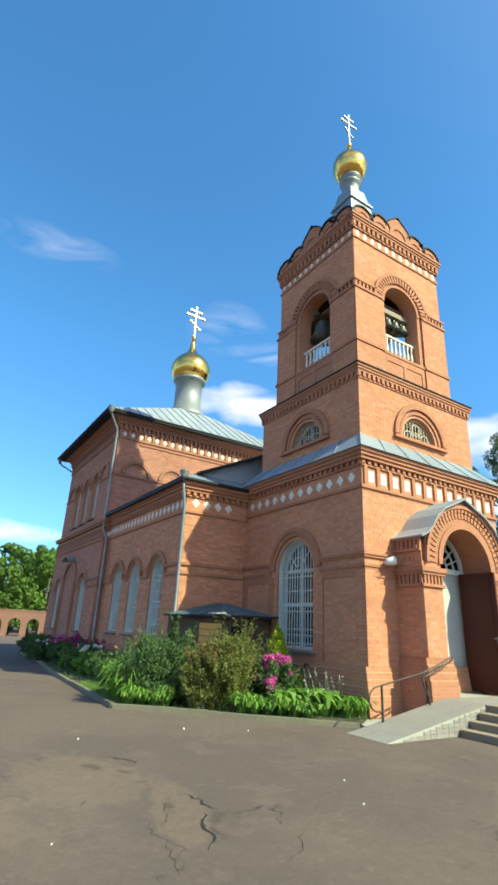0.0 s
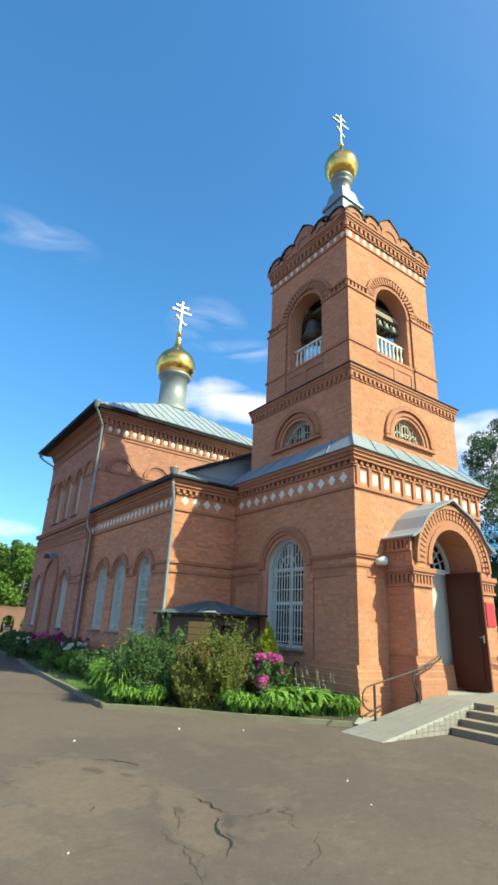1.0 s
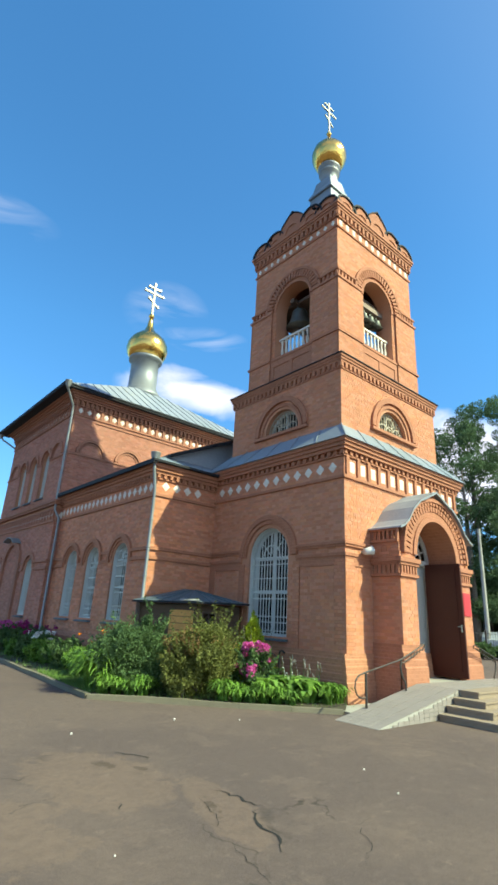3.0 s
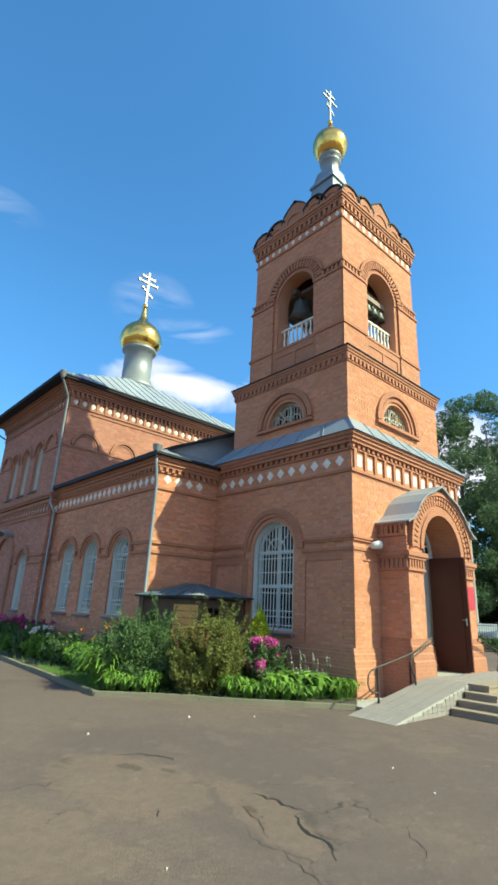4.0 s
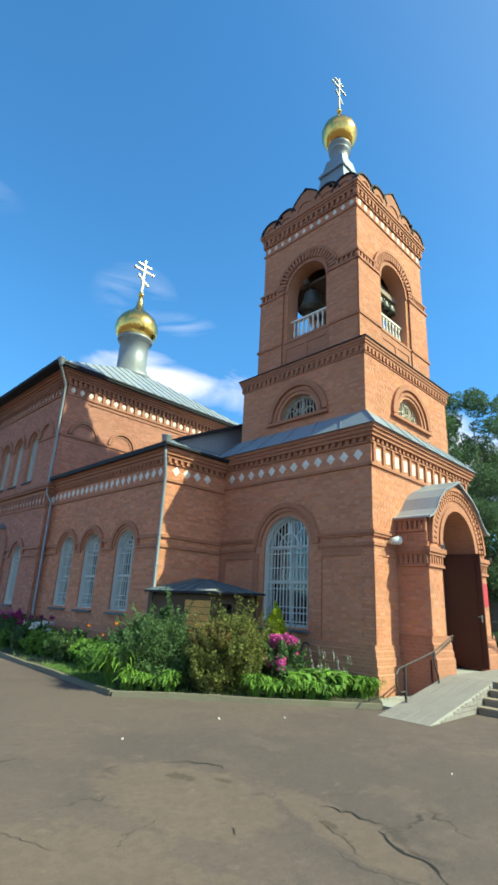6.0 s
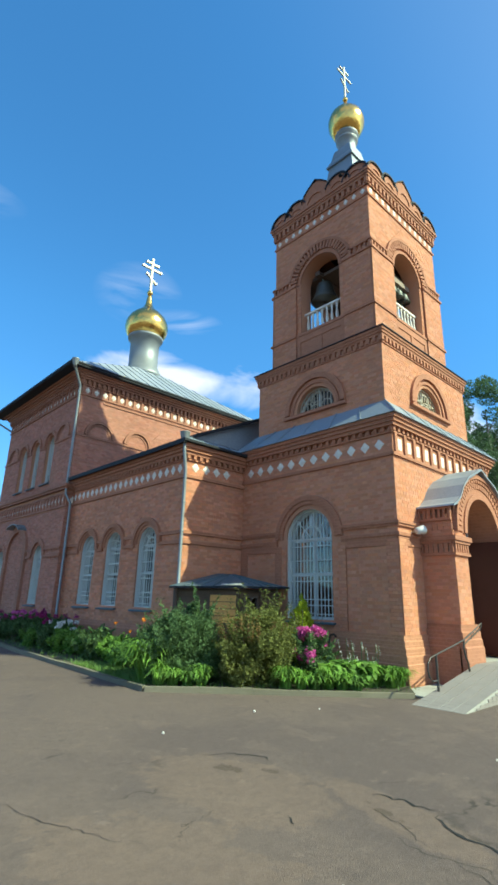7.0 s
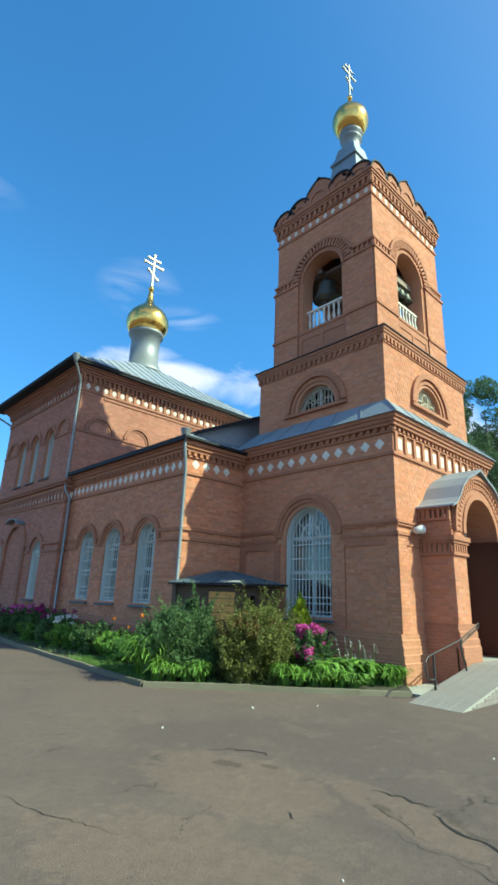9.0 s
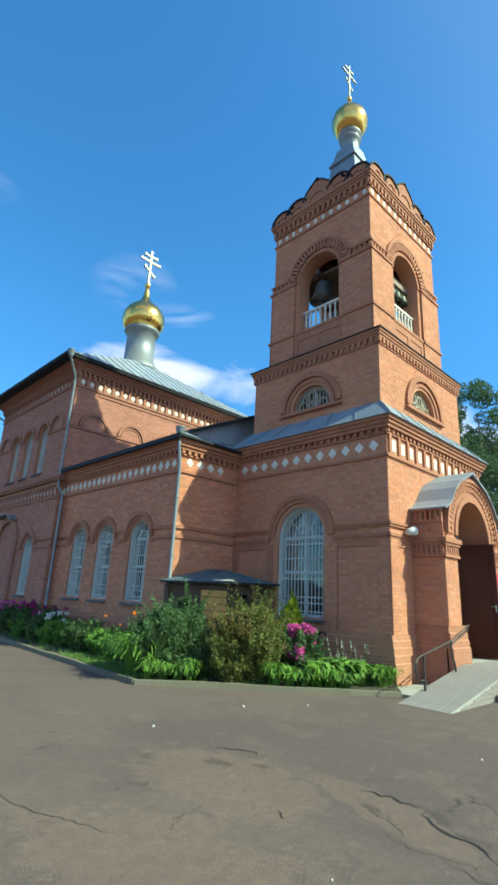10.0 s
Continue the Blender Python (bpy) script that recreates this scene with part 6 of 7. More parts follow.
def blossoms(t, heads, material, seed, petal=0.022, count=40, radius=0.07, stalks=None):
    rng = np.random.RandomState(seed)
    pts = []
    for x, y, z in heads:
        d = rng.normal(size=(count, 3))
        d /= np.linalg.norm(d, axis=1, keepdims=True)
        pts.append(np.array((x, y, z)) + d * radius * np.array((1, 1, 0.7)) * rng.uniform(0.5, 1.0, (count, 1)))
    pts = np.concatenate(pts)
    leaf_mesh("blossom", pts, petal * rng.uniform(0.7, 1.2, len(pts)), material, t, "", seed, 0.8)
    bm = bmesh.new()
    for x, y, z in heads if stalks is None else stalks:
        tube(bm, [(x * 0.9 + t.location.x * 0.1, y * 0.9 + t.location.y * 0.1, 0.05), (x, y, z)], 0.006, 4, 0.004)
    part("stalk", bm, M_LEAF_DARK, t)


shrub("bush", -3.18, 2.92, 1.10, 1.6, M_LEAF_DARK, "dense dark green spiraea bush in front of the shed", "bush", 1, 0.036, 76, 2300, 0.34, long=1.5)
shrub("bush", -2.72, 3.0, 1.45, 0.62, M_LEAF_DARK, "dark green upright shrub with narrow leaves beside the shed", "bush", 2, 0.05, 14, 800, 0.2, long=1.6)
bar = shrub("bush", -2.32, 1.75, 1.14, 1.42, M_LEAF_BROWN, "olive barberry bush with rusty shoots in front of the shed", "bush", 3, 0.03, 70, 2400, 0.42, long=1.5)
rust = random.Random(33)
shoots = []
for i in range(70):
    a, q = rust.uniform(0, 2 * math.pi), rust.uniform(0.15, 0.62)
    shoots += [(-2.38 + q * (1 + 0.25 * k / 6) * math.cos(a), 1.75 + q * (1 + 0.25 * k / 6) * math.sin(a), 0.82 + 0.42 * (0.5 - q) + 0.28 * k / 6, 0.03, 0.03, 0.03) for k in range(7)]
pts = clump_points(shoots, 4200.0, 34, 0.3)
leaf_mesh("young_foliage", pts, 0.026 * np.random.RandomState(35).uniform(0.6, 1.3, len(pts)), M_LEAF_RUST, bar, "rusty young shoots", 36, 0.42)
shrub("bush", -1.78, 2.1, 1.28, 0.95, M_LEAF_BROWN, "thin olive shrub with loose shoots beside the shed", "bush", 4, 0.03, 16, 800, 0.42, long=2.4)
shrub("bush", -2.75, 1.62, 0.62, 0.75, M_LEAF_BROWN, "low olive barberry shrub at the kerb", "bush", 7, 0.03, 20, 1300, 0.42, long=1.6)
shrub("thuja", -0.84, 1.9, 1.68, 1.5, M_LEAF_THUJA, "small bright yellow-green conical thuja", "thuja", 5, 0.028, 44, 2400, 0.35, cone=True)
ph = shrub("phlox", -1.35, 1.3, 0.8, 1.0, M_LEAF_DARK, "clump of phlox with magenta flower heads", "flowers", 6, 0.04, 16, 800)
rr = random.Random(6)
blossoms(ph, [(-1.62 + rr.uniform(-0.16, 0.16), 1.12 + rr.uniform(-0.15, 0.2), rr.uniform(0.42, 0.68)) for _ in range(12)] + [(-1.3 + rr.uniform(-0.3, 0.38), 1.3 + rr.uniform(-0.2, 0.2), rr.uniform(0.70, 1.02)) for _ in range(24)], M_PETAL, 7, 0.024, 80, 0.085)
for i, (x, y) in enumerate(((-1.1, 0.5), (-0.85, 0.32), (-0.62, 0.62), (-1.35, 0.72), (-0.9, 0.85), (-1.15, 0.95), (-0.65, 0.3))):
    rosette("hosta", x, y, 0.40, 0.36, M_LEAF_LIGHT if i % 2 else M_LEAF_HOSTA, "broad-leaved bright green hosta in the bed", "hosta", 20 + i, 40, 0.095, "hostas by the wall")
for i, (x, y) in enumerate(((-0.42, 0.12), (-0.30, 0.3), (-0.5, 0.4), (-0.55, 0.0), (-0.25, 0.02))):
    rosette("daylily", x, y, 0.34, 0.34, M_LEAF_LIGHT, "low tuft of strap-shaped green leaves", "daylily", 30 + i, 80, 0.016, "tufts by the wall")
for i in range(15):
    q = 0.20 + 0.76 * i / 14
    x, y = -0.85 - 3.32 * q + 0.19, -0.6 + 3.10 * q + 0.20
    if -3.15 < x < -2.35:
        continue
    rosette("daylily", x, y, 0.26 + 0.05 * (i % 3), 0.28, M_LEAF_LIGHT if i % 3 else M_LEAF_HOSTA, "low tuft of strap-shaped green leaves", "daylily", 40 + i, 150, 0.015, "tufts along the kerb")
sp = thing("hosta_flowers", (-0.55, 0.75, 0.06), "tall pale flower spikes above the hostas", "flowers")
spikes = [(-0.75 + rr.uniform(-0.45, 0.55), 0.6 + rr.uniform(-0.3, 0.4), rr.uniform(0.5, 0.85)) for _ in range(18)]
blossoms(sp, [(x + 0.012 * k, y, z - 0.035 * k) for x, y, z in spikes for k in range(5)], M_PETAL_W, 8, 0.011, 3, 0.016, spikes)
# behind the kerb corner, along the nave
rosette("daylily", -3.82, 3.05, 0.72, 0.55, M_LEAF_LIGHT, "large arching clump of strap-shaped green leaves", "daylily", 60, 210, 0.018)
rosette("daylily", -3.58, 3.5, 0.70, 0.5, M_LEAF_HOSTA, "large arching clump of strap-shaped green leaves", "daylily", 61, 130, 0.016)
for i, (x, y, z) in enumerate(((-3.15, 4.3, 1.05), (-3.3, 5.2, 0.95), (-3.2, 4.75, 0.8))):
    lily = thing("lily", (x, y, 0.06), "orange lily on a tall stalk", "flowers", "orange lilies in the bed")
    blossoms(lily, [(x, y, z)], M_PETAL_O, 11 + i, 0.03 - 0.006 * i, 26, 0.045 - 0.008 * i)
for i in range(8):
    y = 4.9 + 0.85 * i
    x = -3.05 + 0.03 * i
    shrub("bush", x + 0.15 * (i % 2), y, 0.40 + 0.10 * (i % 3), 0.95, (M_LEAF_HOSTA, M_LEAF_LIGHT, M_LEAF_DARK)[i % 3], "low leafy green border plant along the nave", "plant", 70 + i, 0.045, 18, 700, 0.4, group="border plants along the nave")
for i, (x, y, z, m) in enumerate(((-2.75, 9.4, 0.85, M_PETAL_DARK), (-2.8, 10.4, 0.95, M_PETAL_DARK), (-2.85, 11.4, 0.9, M_PETAL), (-2.8, 12.6, 0.85, M_PETAL_DARK), (-3.0, 8.7, 0.72, M_PETAL_W), (-3.1, 13.6, 0.7, M_PETAL_W))):
    f = shrub("phlox", x, y, z * 0.85, 0.9, M_LEAF_DARK, "clump of tall phlox in bloom along the nave", "flowers", 90 + i, 0.045, 12, 500, group="phlox along the nave")
    blossoms(f, [(x + rr.uniform(-0.4, 0.4), y + rr.uniform(-0.4, 0.4), z + rr.uniform(-0.1, 0.12)) for _ in range(14)], m, 95 + i, 0.03, 26, 0.08)
for i in range(5):
    shrub("bush", -2.9 + 0.08 * i, 14.6 + 1.0 * i, 0.7, 1.1, M_LEAF_DARK, "low leafy green border plant along the nave", "plant", 110 + i, 0.06, 14, 400, 0.4, group="border plants along the nave")
# grass of the bed
rng = np.random.RandomState(5)
n = 7000
gx, gy = rng.uniform(-4.3, -0.1, n), rng.uniform(-0.4, 14.0, n)
edge_x = np.interp(gy, [q[1] for q in KERB], [q[0] for q in KERB])
keep = (gx > edge_x + 0.1) & ~((gx > -2.15) & (gy > 4.6)) & ~((gx > -2.3) & (gy > 3.1) & (gy < 4.8)) & (gx < -0.18)
gx, gy = gx[keep], gy[keep]
a, h = rng.uniform(0, 2 * np.pi, len(gx)), rng.uniform(0.05, 0.14, len(gx))
c, s = np.cos(a), np.sin(a)
V = np.stack([np.stack([gx - 0.006 * s, gy + 0.006 * c, 0 * gx + 0.055], 1), np.stack([gx + 0.006 * s, gy - 0.006 * c, 0 * gx + 0.055], 1), np.stack([gx + 0.05 * c, gy + 0.05 * s, 0.055 + h], 1)], axis=1).reshape(-1, 3)
tagged(raw("grass", V, [(3 * i, 3 * i + 1, 3 * i + 2) for i in range(len(gx))], M_GRASS, None, "short green grass in the flower bed"), category="grass", kind="stuff")
n = 5200
ly = rng.uniform(2.7, 6.0, n)
lx = np.interp(ly, [q[1] for q in KERB], [q[0] for q in KERB]) + rng.uniform(0.08, 0.75, n)
a, h = rng.uniform(0, 2 * np.pi, n), rng.uniform(0.04, 0.10, n)
c, s = np.cos(a), np.sin(a)
V = np.stack([np.stack([lx - 0.005 * s, ly + 0.005 * c, 0 * lx + 0.055], 1), np.stack([lx + 0.005 * s, ly - 0.005 * c, 0 * lx + 0.055], 1), np.stack([lx + 0.03 * c, ly + 0.03 * s, 0.055 + h], 1)], axis=1).reshape(-1, 3)
tagged(raw("lawn", V, [(3 * i, 3 * i + 1, 3 * i + 2) for i in range(n)], M_GRASS, None, "strip of short bright lawn inside the kerb"), category="grass", kind="stuff")
tap = thing("standpipe", (-0.35, 1.55, 0.06), "bent dark iron standpipe in the bed by the tower wall", "standpipe")
bm = bmesh.new()
tube(bm, [(-0.35, 1.55, 0.03), (-0.35, 1.55, 0.78), (-0.37, 1.50, 0.86), (-0.40, 1.40, 0.88), (-0.42, 1.32, 0.84)], 0.022, 8)
part("riser", bm, M_IRON, tap)
bm = bmesh.new()
tube(bm, [(-0.35, 1.55, 0.70), (-0.38, 1.72, 0.80), (-0.40, 1.86, 0.82)], 0.018, 8)
part("branch", bm, M_IRON, tap)
spout = thing("rain_spout", (-2.3, 4.5, 0.06), "dark sloping rain spout beside the shed", "spout")
bm = bmesh.new()
tube(bm, [(-2.30, 4.42, 0.95), (-2.62, 4.30, 0.70), (-2.95, 4.15, 0.46)], 0.045, 10)
part("channel", bm, M_DARK, spout)
bm = bmesh.new()
tube(bm, [(-2.92, 4.16, 0.03), (-2.92, 4.16, 0.46)], 0.02, 8)
part("prop", bm, M_BEAM, spout)
# right of the church: iron fence, parked car, pole
fence = thing("iron_fence", (27.0, 10.0, 0.0), "dark iron railing fence beside the churchyard", "fence")
bm = bmesh.new()
fa, fb = Vector((22.0, 13.5, 0)), Vector((34.0, 4.0, 0))
d = (fb - fa).normalized()
for z in (0.25, 1.3):
    s = Vector((-d.y, d.x, 0)) * 0.02
    hexa(bm, [fa - s + Vector((0, 0, z)), fb - s + Vector((0, 0, z)), fb + s + Vector((0, 0, z)), fa + s + Vector((0, 0, z)), fa - s + Vector((0, 0, z + 0.04)), fb - s + Vector((0, 0, z + 0.04)), fb + s + Vector((0, 0, z + 0.04)), fa + s + Vector((0, 0, z + 0.04))])
part("fence_rail", bm, M_IRON, fence)
L = (fb - fa).length
bars = int(L / 0.16)
first = None
for i in range(bars + 1):
    p = fa + d * (L * i / bars)
    if first is None:
        bm = bmesh.new()
        tube(bm, [(p.x, p.y, 0.0), (p.x, p.y, 1.42), (p.x, p.y, 1.5)], 0.013, 6)
        first, p0 = part("fence_bar", bm, M_IRON, fence), p.copy()
    else:
        cloned("fence_bar", first, p - p0, fence)
for i in range(6):
    p = fa + d * (L * i / 5)
    bm = bmesh.new()
    box(bm, p.x - 0.05, p.x + 0.05, p.y - 0.05, p.y + 0.05, 0, 1.6)
    part("post", bm, M_IRON, fence)

pole = thing("utility_pole", (27.9, 10.0, 0.0), "grey concrete utility pole leaning slightly", "pole")
bm = bmesh.new()
tube(bm, [(27.8, 10.0, 0.0), (27.95, 10.0, 8.5)], 0.16, 12, 0.11)
part("shaft", bm, M_CONC, pole)
bm = bmesh.new()
box(bm, 27.5, 28.4, 9.95, 10.05, 8.1, 8.18)
part("crossarm", bm, M_IRON, pole)


def car(x, y, turn, material, label, group=""):
    c = thing("car", (x, y, 0), label, "car", group)
    m = pose(x, y, 0, 0, 0, turn)
    F = Face((0, 0), (1, 0), (0, -1))

    def done(name, bm, material, parent, label=""):
        bmesh.ops.transform(bm, matrix=m, verts=bm.verts)
        return part(name, bm, material, parent, label)
    bm = bmesh.new()
    fprism(bm, F, [(-2.1, 0.3), (2.1, 0.3), (2.15, 0.55), (2.05, 0.78), (1.1, 0.92), (0.55, 1.40), (-1.0, 1.44), (-1.75, 1.0), (-2.1, 0.92), (-2.18, 0.6)], -0.82, 0.82)
    bmesh.ops.bevel(bm, geom=bm.edges[:], offset=0.06, segments=2, affect="EDGES")
    body = done("body", bm, material, c)
    for s in (-1, 1):
        bm = bmesh.new()
        fprism(bm, F, [(-1.5, 0.98), (0.95, 0.96), (0.48, 1.34), (-0.95, 1.37)], s * 0.825 - 0.008, s * 0.825 + 0.008)
        done("side_window", bm, M_DARKGLASS, body)
        for u in (-1.3, 1.3):
            bm = bmesh.new()
            lathe(bm, 0, 0, [(0.2, -0.1), (0.31, -0.09), (0.32, 0.0), (0.31, 0.09), (0.2, 0.1)], 18)
            bmesh.ops.transform(bm, matrix=pose(u, s * 0.76, 0.32, 90), verts=bm.verts)
            w = done("wheel", bm, M_TYRE, c)
            bm = bmesh.new()
            lathe(bm, 0, 0, [(0.02, -0.104), (0.2, -0.104), (0.2, 0.104), (0.02, 0.104)], 14)
            bmesh.ops.transform(bm, matrix=pose(u, s * 0.76, 0.32, 90), verts=bm.verts)
            done("rim", bm, M_ZINC, w)
    bm = bmesh.new()
    hexa(bm, [Vector(p) for p in ((1.13, -0.68, 0.95), (1.13, 0.68, 0.95), (0.62, 0.62, 1.38), (0.62, -0.62, 1.38), (1.15, -0.68, 0.96), (1.15, 0.68, 0.96), (0.64, 0.62, 1.39), (0.64, -0.62, 1.39))])
    done("windscreen", bm, M_DARKGLASS, body)
    for s in (-0.6, 0.6):
        bm = bmesh.new()
        box(bm, 2.06, 2.17, s - 0.16, s + 0.16, 0.6, 0.75)
        done("headlight", bm, M_PAINT, body)


M_CAR = mat("silver_car_paint", (0.30, 0.33, 0.36), 0.3, 2.0, 0.1, 0.0, 20)
M_CAR_B = mat("dark_car_paint", (0.04, 0.045, 0.055), 0.3, 2.0, 0.1, 0.0, 20)
M_TYRE = mat("tyre_rubber", (0.02, 0.02, 0.02), 0.9, 4.0, 0.3, 0.2, 40)
M_DARKGLASS = mat("tinted_glass", (0.02, 0.025, 0.03), 0.08, 2.0, 0.1, 0.0, 20)
car(29.6, 10.2, 20, M_CAR, "silver-grey hatchback parked behind the iron fence", "parked cars")
car(33.5, 8.0, 35, M_CAR_B, "dark saloon parked behind the iron fence", "parked cars")

# verge of shrubs at the foot of the fence
for i in range(6):
    shrub("bush", 19.5 + 0.8 * i, 8.8 - 0.75 * i, 0.5 + 0.1 * (i % 3), 1.3, M_LEAF_DARK, "low dark green hedge bush by the fence", "bush", 300 + i, 0.07, 18, 300, 0.5, group="hedge by the fence")

# gate wall at the end of the lane, tree shade painted into its brick
gate = thing("gate_wall", (-2.0, 44.0, 0.0), "low red brick garden wall with arched openings", "wall")
bm = bmesh.new()
Fw = Face((-7.0, 44.0), (1, 0), (0, -1))
wall(bm, Fw, 0.0, 12.0, 0.0, 2.15, -0.35, 0.0, [(1.2 + 1.6 * i, 1.05, 0.0, 1.0) for i in range(7)])
part("wall_body", bm, M_GATE, gate)
bm = bmesh.new()
fbox(bm, Fw, -0.1, 12.1, 2.15, 2.26, -0.40, 0.05)
part("coping", bm, M_GATE, gate)
for i in range(9):
    shrub("conifer", -6.6 + 1.9 * i * 0.75, 46.2, 2.4, 1.1, M_LEAF_DARK, "dark narrow conifer behind the gate wall", "conifer", 400 + i, 0.10, 14, 260, 0.5, cone=True, group="conifers at the gate")

# ---- cracks in the asphalt ----
def crack(name, pts, w, seed, label):
    rng = random.Random(seed)
    V, Fc = [], []
    line = []
    for (xa, ya), (xb, yb) in zip(pts, pts[1:]):
        n = max(2, int(math.hypot(xb - xa, yb - ya) / 0.05))
        for i in range(n):
            line.append((xa + (xb - xa) * i / n, ya + (yb - ya) * i / n))
    line.append(pts[-1])
    for i, (x, y) in enumerate(line):
        q = i / (len(line) - 1)
        nx, ny = line[min(i + 1, len(line) - 1)][0] - line[max(i - 1, 0)][0], line[min(i + 1, len(line) - 1)][1] - line[max(i - 1, 0)][1]
        l = math.hypot(nx, ny)
        nx, ny = -ny / l, nx / l
        j = rng.uniform(-0.02, 0.02)
        ww = w * (0.15 + math.sin(math.pi * min(0.97, q + 0.03))) * rng.uniform(0.5, 1.2)
        V += [(x + nx * (j - ww), y + ny * (j - ww), 0.004), (x + nx * (j + ww), y + ny * (j + ww), 0.004)]
        if i:
            Fc.append((2 * i - 2, 2 * i - 1, 2 * i + 1, 2 * i))
    tagged(raw(name, V, Fc, M_CRACK, None, label), kind="structure", category="crack")


crack("crack", [(-5.24, -2.66), (-5.19, -2.75), (-5.21, -2.84), (-5.16, -2.90), (-5.20, -3.02), (-5.14, -3.24)], 0.012, 1, "dark open crack across the asphalt yard")
crack("crack", [(-5.26, -3.22), (-5.32, -3.28), (-5.40, -3.37), (-5.43, -3.44), (-5.49, -3.54), (-5.44, -3.66), (-5.49, -3.76), (-5.64, -3.92)], 0.014, 2, "dark open crack across the asphalt yard")
crack("crack", [(-5.42, -1.02), (-5.38, -1.1), (-5.28, -1.28), (-5.21, -1.4), (-5.27, -1.47)], 0.013, 3, "short fine crack in the asphalt yard")
crack("crack", [(-4.67, -3.87), (-4.89, -4.02), (-4.96, -4.17), (-5.33, -4.38)], 0.0025, 6, "hairline crack in the asphalt yard")
crack("crack", [(-6.12, -2.52), (-6.15, -2.57), (-6.18, -2.65)], 0.008, 7, "short dark crack at the edge of a worn patch")
crack("crack", [(-7.65, -0.87), (-7.57, -1.25), (-7.51, -1.5), (-7.39, -1.78), (-7.28, -2.07), (-7.16, -2.21)], 0.003, 8, "hairline crack in the asphalt yard")
crack("crack", [(-5.83, -3.64), (-5.89, -3.8), (-5.94, -4.0), (-6.0, -4.2)], 0.003, 9, "hairline crack in the asphalt yard")
crack("crack", [(-5.50, -2.76), (-5.55, -2.95), (-5.64, -3.2), (-5.80, -3.43)], 0.003, 10, "hairline crack at the edge of a worn patch")
crack("crack", [(-5.72, -0.9), (-5.55, -1.0), (-5.42, -1.1)], 0.004, 12, "hairline crack at the edge of a worn patch")
crack("crack", [(-4.98, -2.54), (-4.80, -2.66), (-4.63, -2.81)], 0.003, 13, "hairline crack in the asphalt yard")
rng = random.Random(9)
for i, (x, y, r) in enumerate(((-5.5, 0.0, 0.017), (-3.81, 0.22, 0.019), (-6.6, -3.36, 0.008), (-2.9, -0.22, 0.013), (-3.82, -3.64, 0.013), (-3.42, -2.95, 0.011))):
    bm = bmesh.new()
    bmesh.ops.create_icosphere(bm, subdivisions=1, radius=r)
    for v in bm.verts:
        v.co *= rng.uniform(0.75, 1.2)
    bmesh.ops.translate(bm, verts=bm.verts, vec=(x, y, r * 0.6))
    tagged(part("pebble", bm, M_WHITE, None, "small pale pebble lying on the asphalt"), category="stone", group="loose pebbles")


# ---- brickwork ----
WB = block_arch(*WIN, 0.0)
bands_low = [block_rect(-1, 9, 0.0, 0.93), block_rect(-1, 9, 2.80, 2.93), block_rect(-1, 9, 3.06, 3.16), block_rect(-1, 9, 4.55, 4.62), block_rect(-1, 9, 5.06, 9)]


def single_bricks(F, items, d, parent):
    """Bricks as pieces of their own; alike lengths share a mesh."""
    made = {}
    for ua, ub, va, vb in items:
        key = (round(ub - ua, 2), round(vb - va, 3))
        if key not in made:
            bm = bmesh.new()
            fbox(bm, F, ua, ub, va, vb, -0.012 + d, d)
            ob = part("brick", bm, M_BRICK_ONE, parent)
            made[key] = (ob, ua, va)
        else:
            ob, u0, v0 = made[key]
            cloned("brick", ob, F.u * (ua - u0) + Vector((0, 0, va - v0)), parent)


# the corner nearest the yard, piece by piece
near_left, near_front = brick_list(0.0, 0.28, 0.93, 2.8) + brick_list(0.28, 0.98, 0.93, 2.66), brick_list(-0.03, 0.28, 0.93, 2.8) + brick_list(0.28, 0.92, 0.93, 2.66)
for F, items in ((left, near_left), (front, near_front)):
    single_bricks(F, [q for q in items if q[0] < 0.279], 0.035, tower_wall)
    single_bricks(F, [q for q in items if q[0] >= 0.279], 0.005, tower_wall)
lay_bricks(left, 0.98, 1.3, 0.93, 2.66, [], tower_wall, 0.005)
lay_bricks(left, 1.3, TY, 0.93, 2.80, [WB, block_rect(TY - 0.28, TY, 0.93, 2.8)], tower_wall, 0.005)
lay_bricks(left, 1.3, 1.5, 0.93, 2.80, [], tower_wall, 0.035)
lay_bricks(front, PX1, TX - 0.28, 0.93, 2.80, [], tower_wall, 0.005)
lay_bricks(front, TX - 0.28, TX, 0.93, 2.80, [], tower_wall, 0.035)
lay_bricks(left, 0.0, TY, 2.80, 5.06, [block_arch(*WIN, 0.34)] + bands_low[1:], tower_wall)
lay_bricks(front, 0.0, TX, 2.80, 5.06, [block_rect(PX0, PX1, 2.8, 3.5), block_arch(pc, 2.84, 2.8, 3.0)] + bands_low[1:], tower_wall)
# middle stage
for F, L in mid[:2]:
    lay_bricks(F, 0.0, L, 5.6, 7.53, [block_arch(L / 2, 2 * LUN, 6.30, 6.35, 0.09), block_rect(L / 2 - 1.02, L / 2 + 1.02, 6.2, 6.32)], tower_mid)
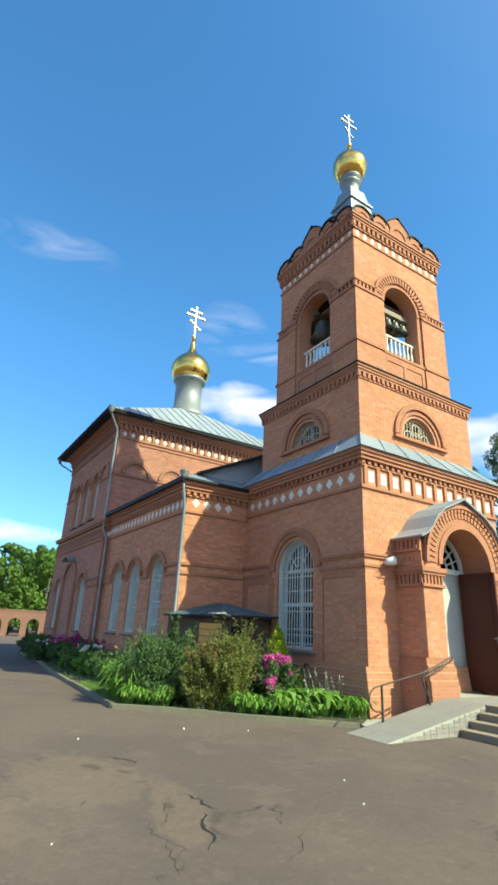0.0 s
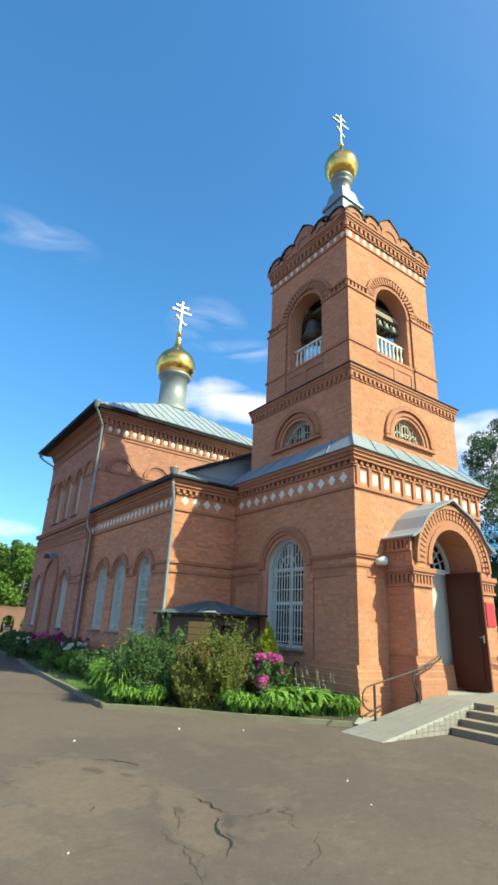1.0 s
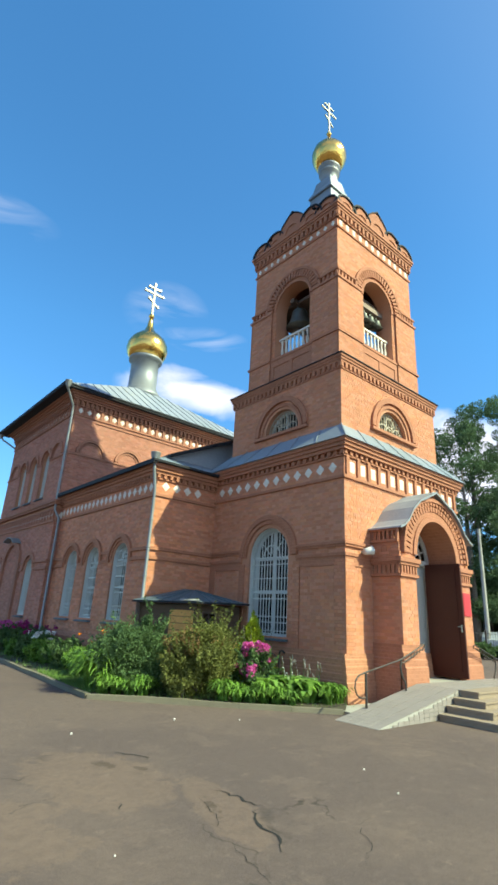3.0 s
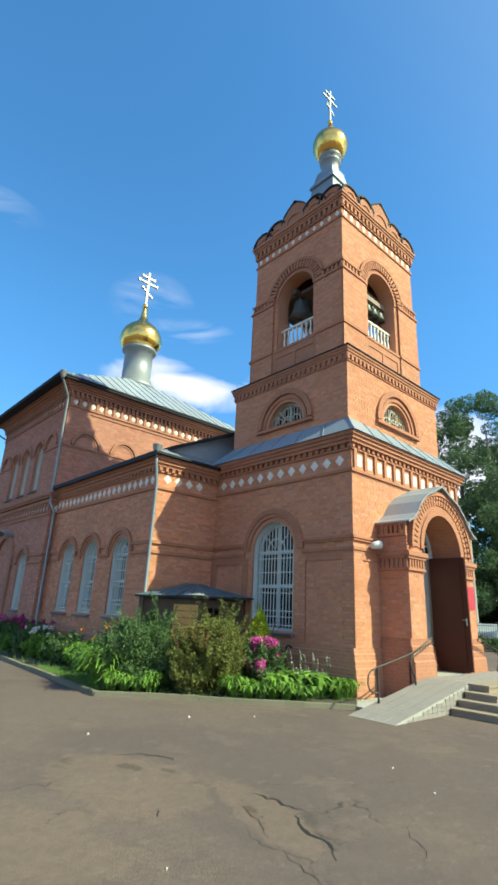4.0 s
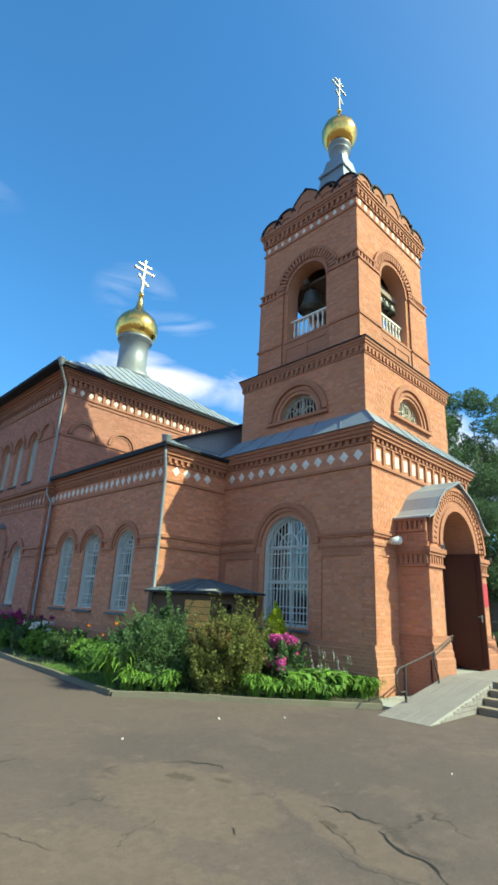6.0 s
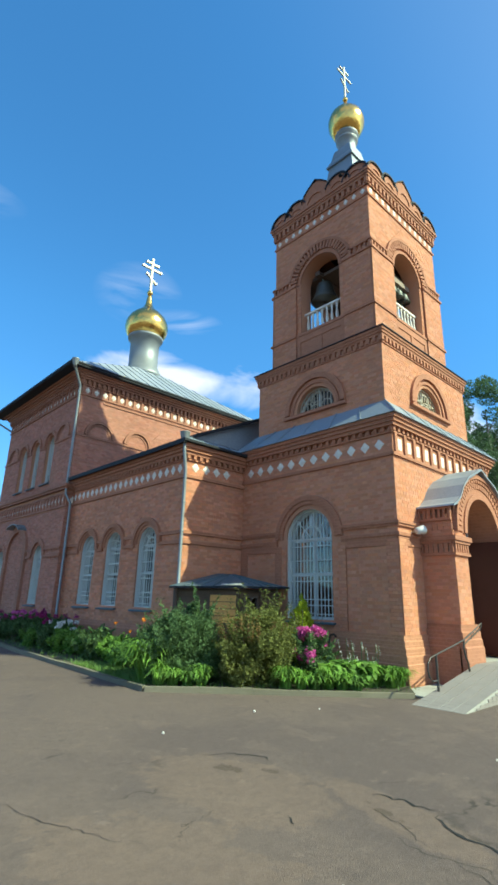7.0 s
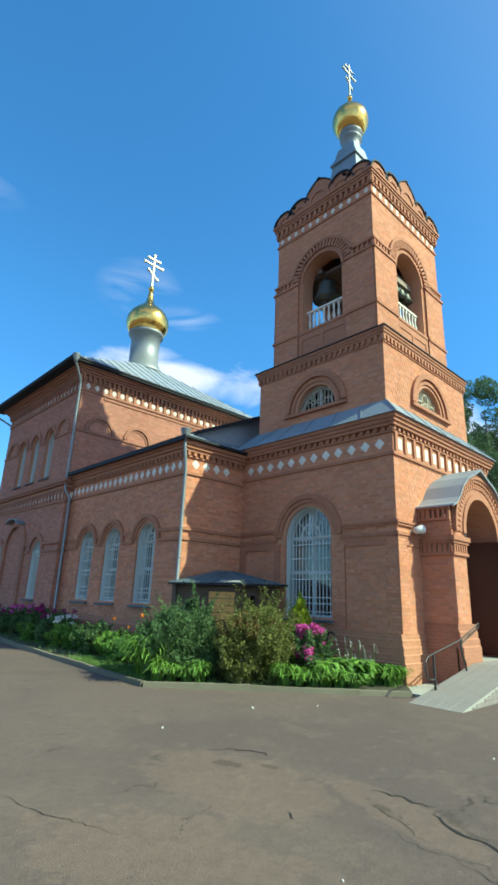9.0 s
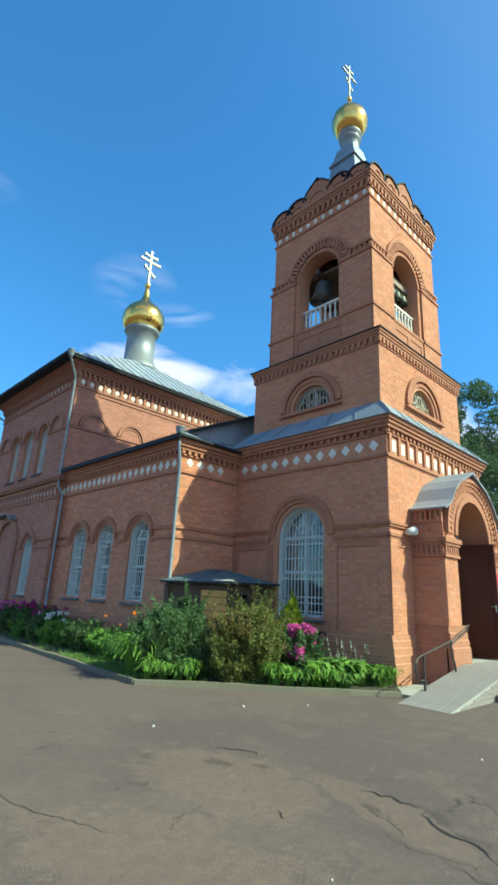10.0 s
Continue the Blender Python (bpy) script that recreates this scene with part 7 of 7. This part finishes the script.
# belfry
for k, (F, L) in enumerate(bel[:2]):
    c, e = L / 2, 0.06 * k
    lay_bricks(F, 0.0, L, 8.1, 10.62, [block_rect(c - 0.86, c + 0.86, 8.0, 8.98), block_arch(c, 1.42, 8.98, 10.66)], belfry_wall, 0.005)
    for s0, s1 in ((-e, c - 0.86), (c + 0.86, L + e)):
        lay_bricks(F, s0, s1, 8.1, 8.90, [], belfry_wall, 0.065)
        lay_bricks(F, s0, s1, 8.97, 10.62, [], belfry_wall, 0.065)
    lay_bricks(F, 0.0, L, 10.95, 12.44, [block_arch(c, 2.32, 10.0, 10.66)], belfry_wall)
    lay_bricks(F, 0.0, L, 12.50, 12.78, [], belfry_wall, 0.004)
# low nave
lay_bricks(nl, 0.0, NY1 - NY0 - 0.1, 0.86, 4.90, [block_arch(*q, 0.0) for q in NW] + [block_arch(uc, 1.36, 2.8, vs) for uc, w, vb, vs in NW] + [block_rect(-1, 9, 4.45, 4.52)], nave_wall, 0.005, M_BRICK_NAVE)
lay_bricks(nf, 0.0, 1.995, 0.86, 4.90, [block_rect(-1, 9, 2.8, 2.88), block_rect(-1, 9, 3.04, 3.12), block_rect(-1, 9, 4.45, 4.52)], nave_wall, 0.005, M_BRICK_NAVE)
# high nave
lay_bricks(hl, 0.0, HL, 0.86, 4.84, [block_arch(*q) for q in HLW] + [block_rect(-1, 12, 4.40, 4.46)], high_wall, 0.005, M_BRICK_DARK)
lay_bricks(hf, 0.0, 0.4, 0.86, 4.84, [], high_wall, 0.005, M_BRICK_DARK)
lay_bricks(hul, 0.0, HY1 - HY0, 5.16, 8.94, [block_arch(*q) for q in HUW] + [block_rect(-1, 12, 8.56, 8.62)], high_wall, 0.005, M_BRICK_DARK)
lay_bricks(huf, 0.0, HX1 - HX0, 5.16, 8.94, [block_rect(-1, 12, 8.56, 8.62)], high_wall, 0.005, M_BRICK_DARK)
# porch
Fpl = porch[0][0]
lay_bricks(Fpl, 0.0, 0.72, 1.15, 2.50, [], porch_wall)
lay_bricks(Fpl, 0.0, 0.72, 2.90, 3.22, [], porch_wall)
for s0, s1 in ((0.0, PL / 2 - PR), (PL / 2 + PR, PL)):
    lay_bricks(Fp, s0, s1, 1.15, 2.50, [], porch_wall)
    lay_bricks(Fp, s0, s1, 2.90, 3.02, [], porch_wall)
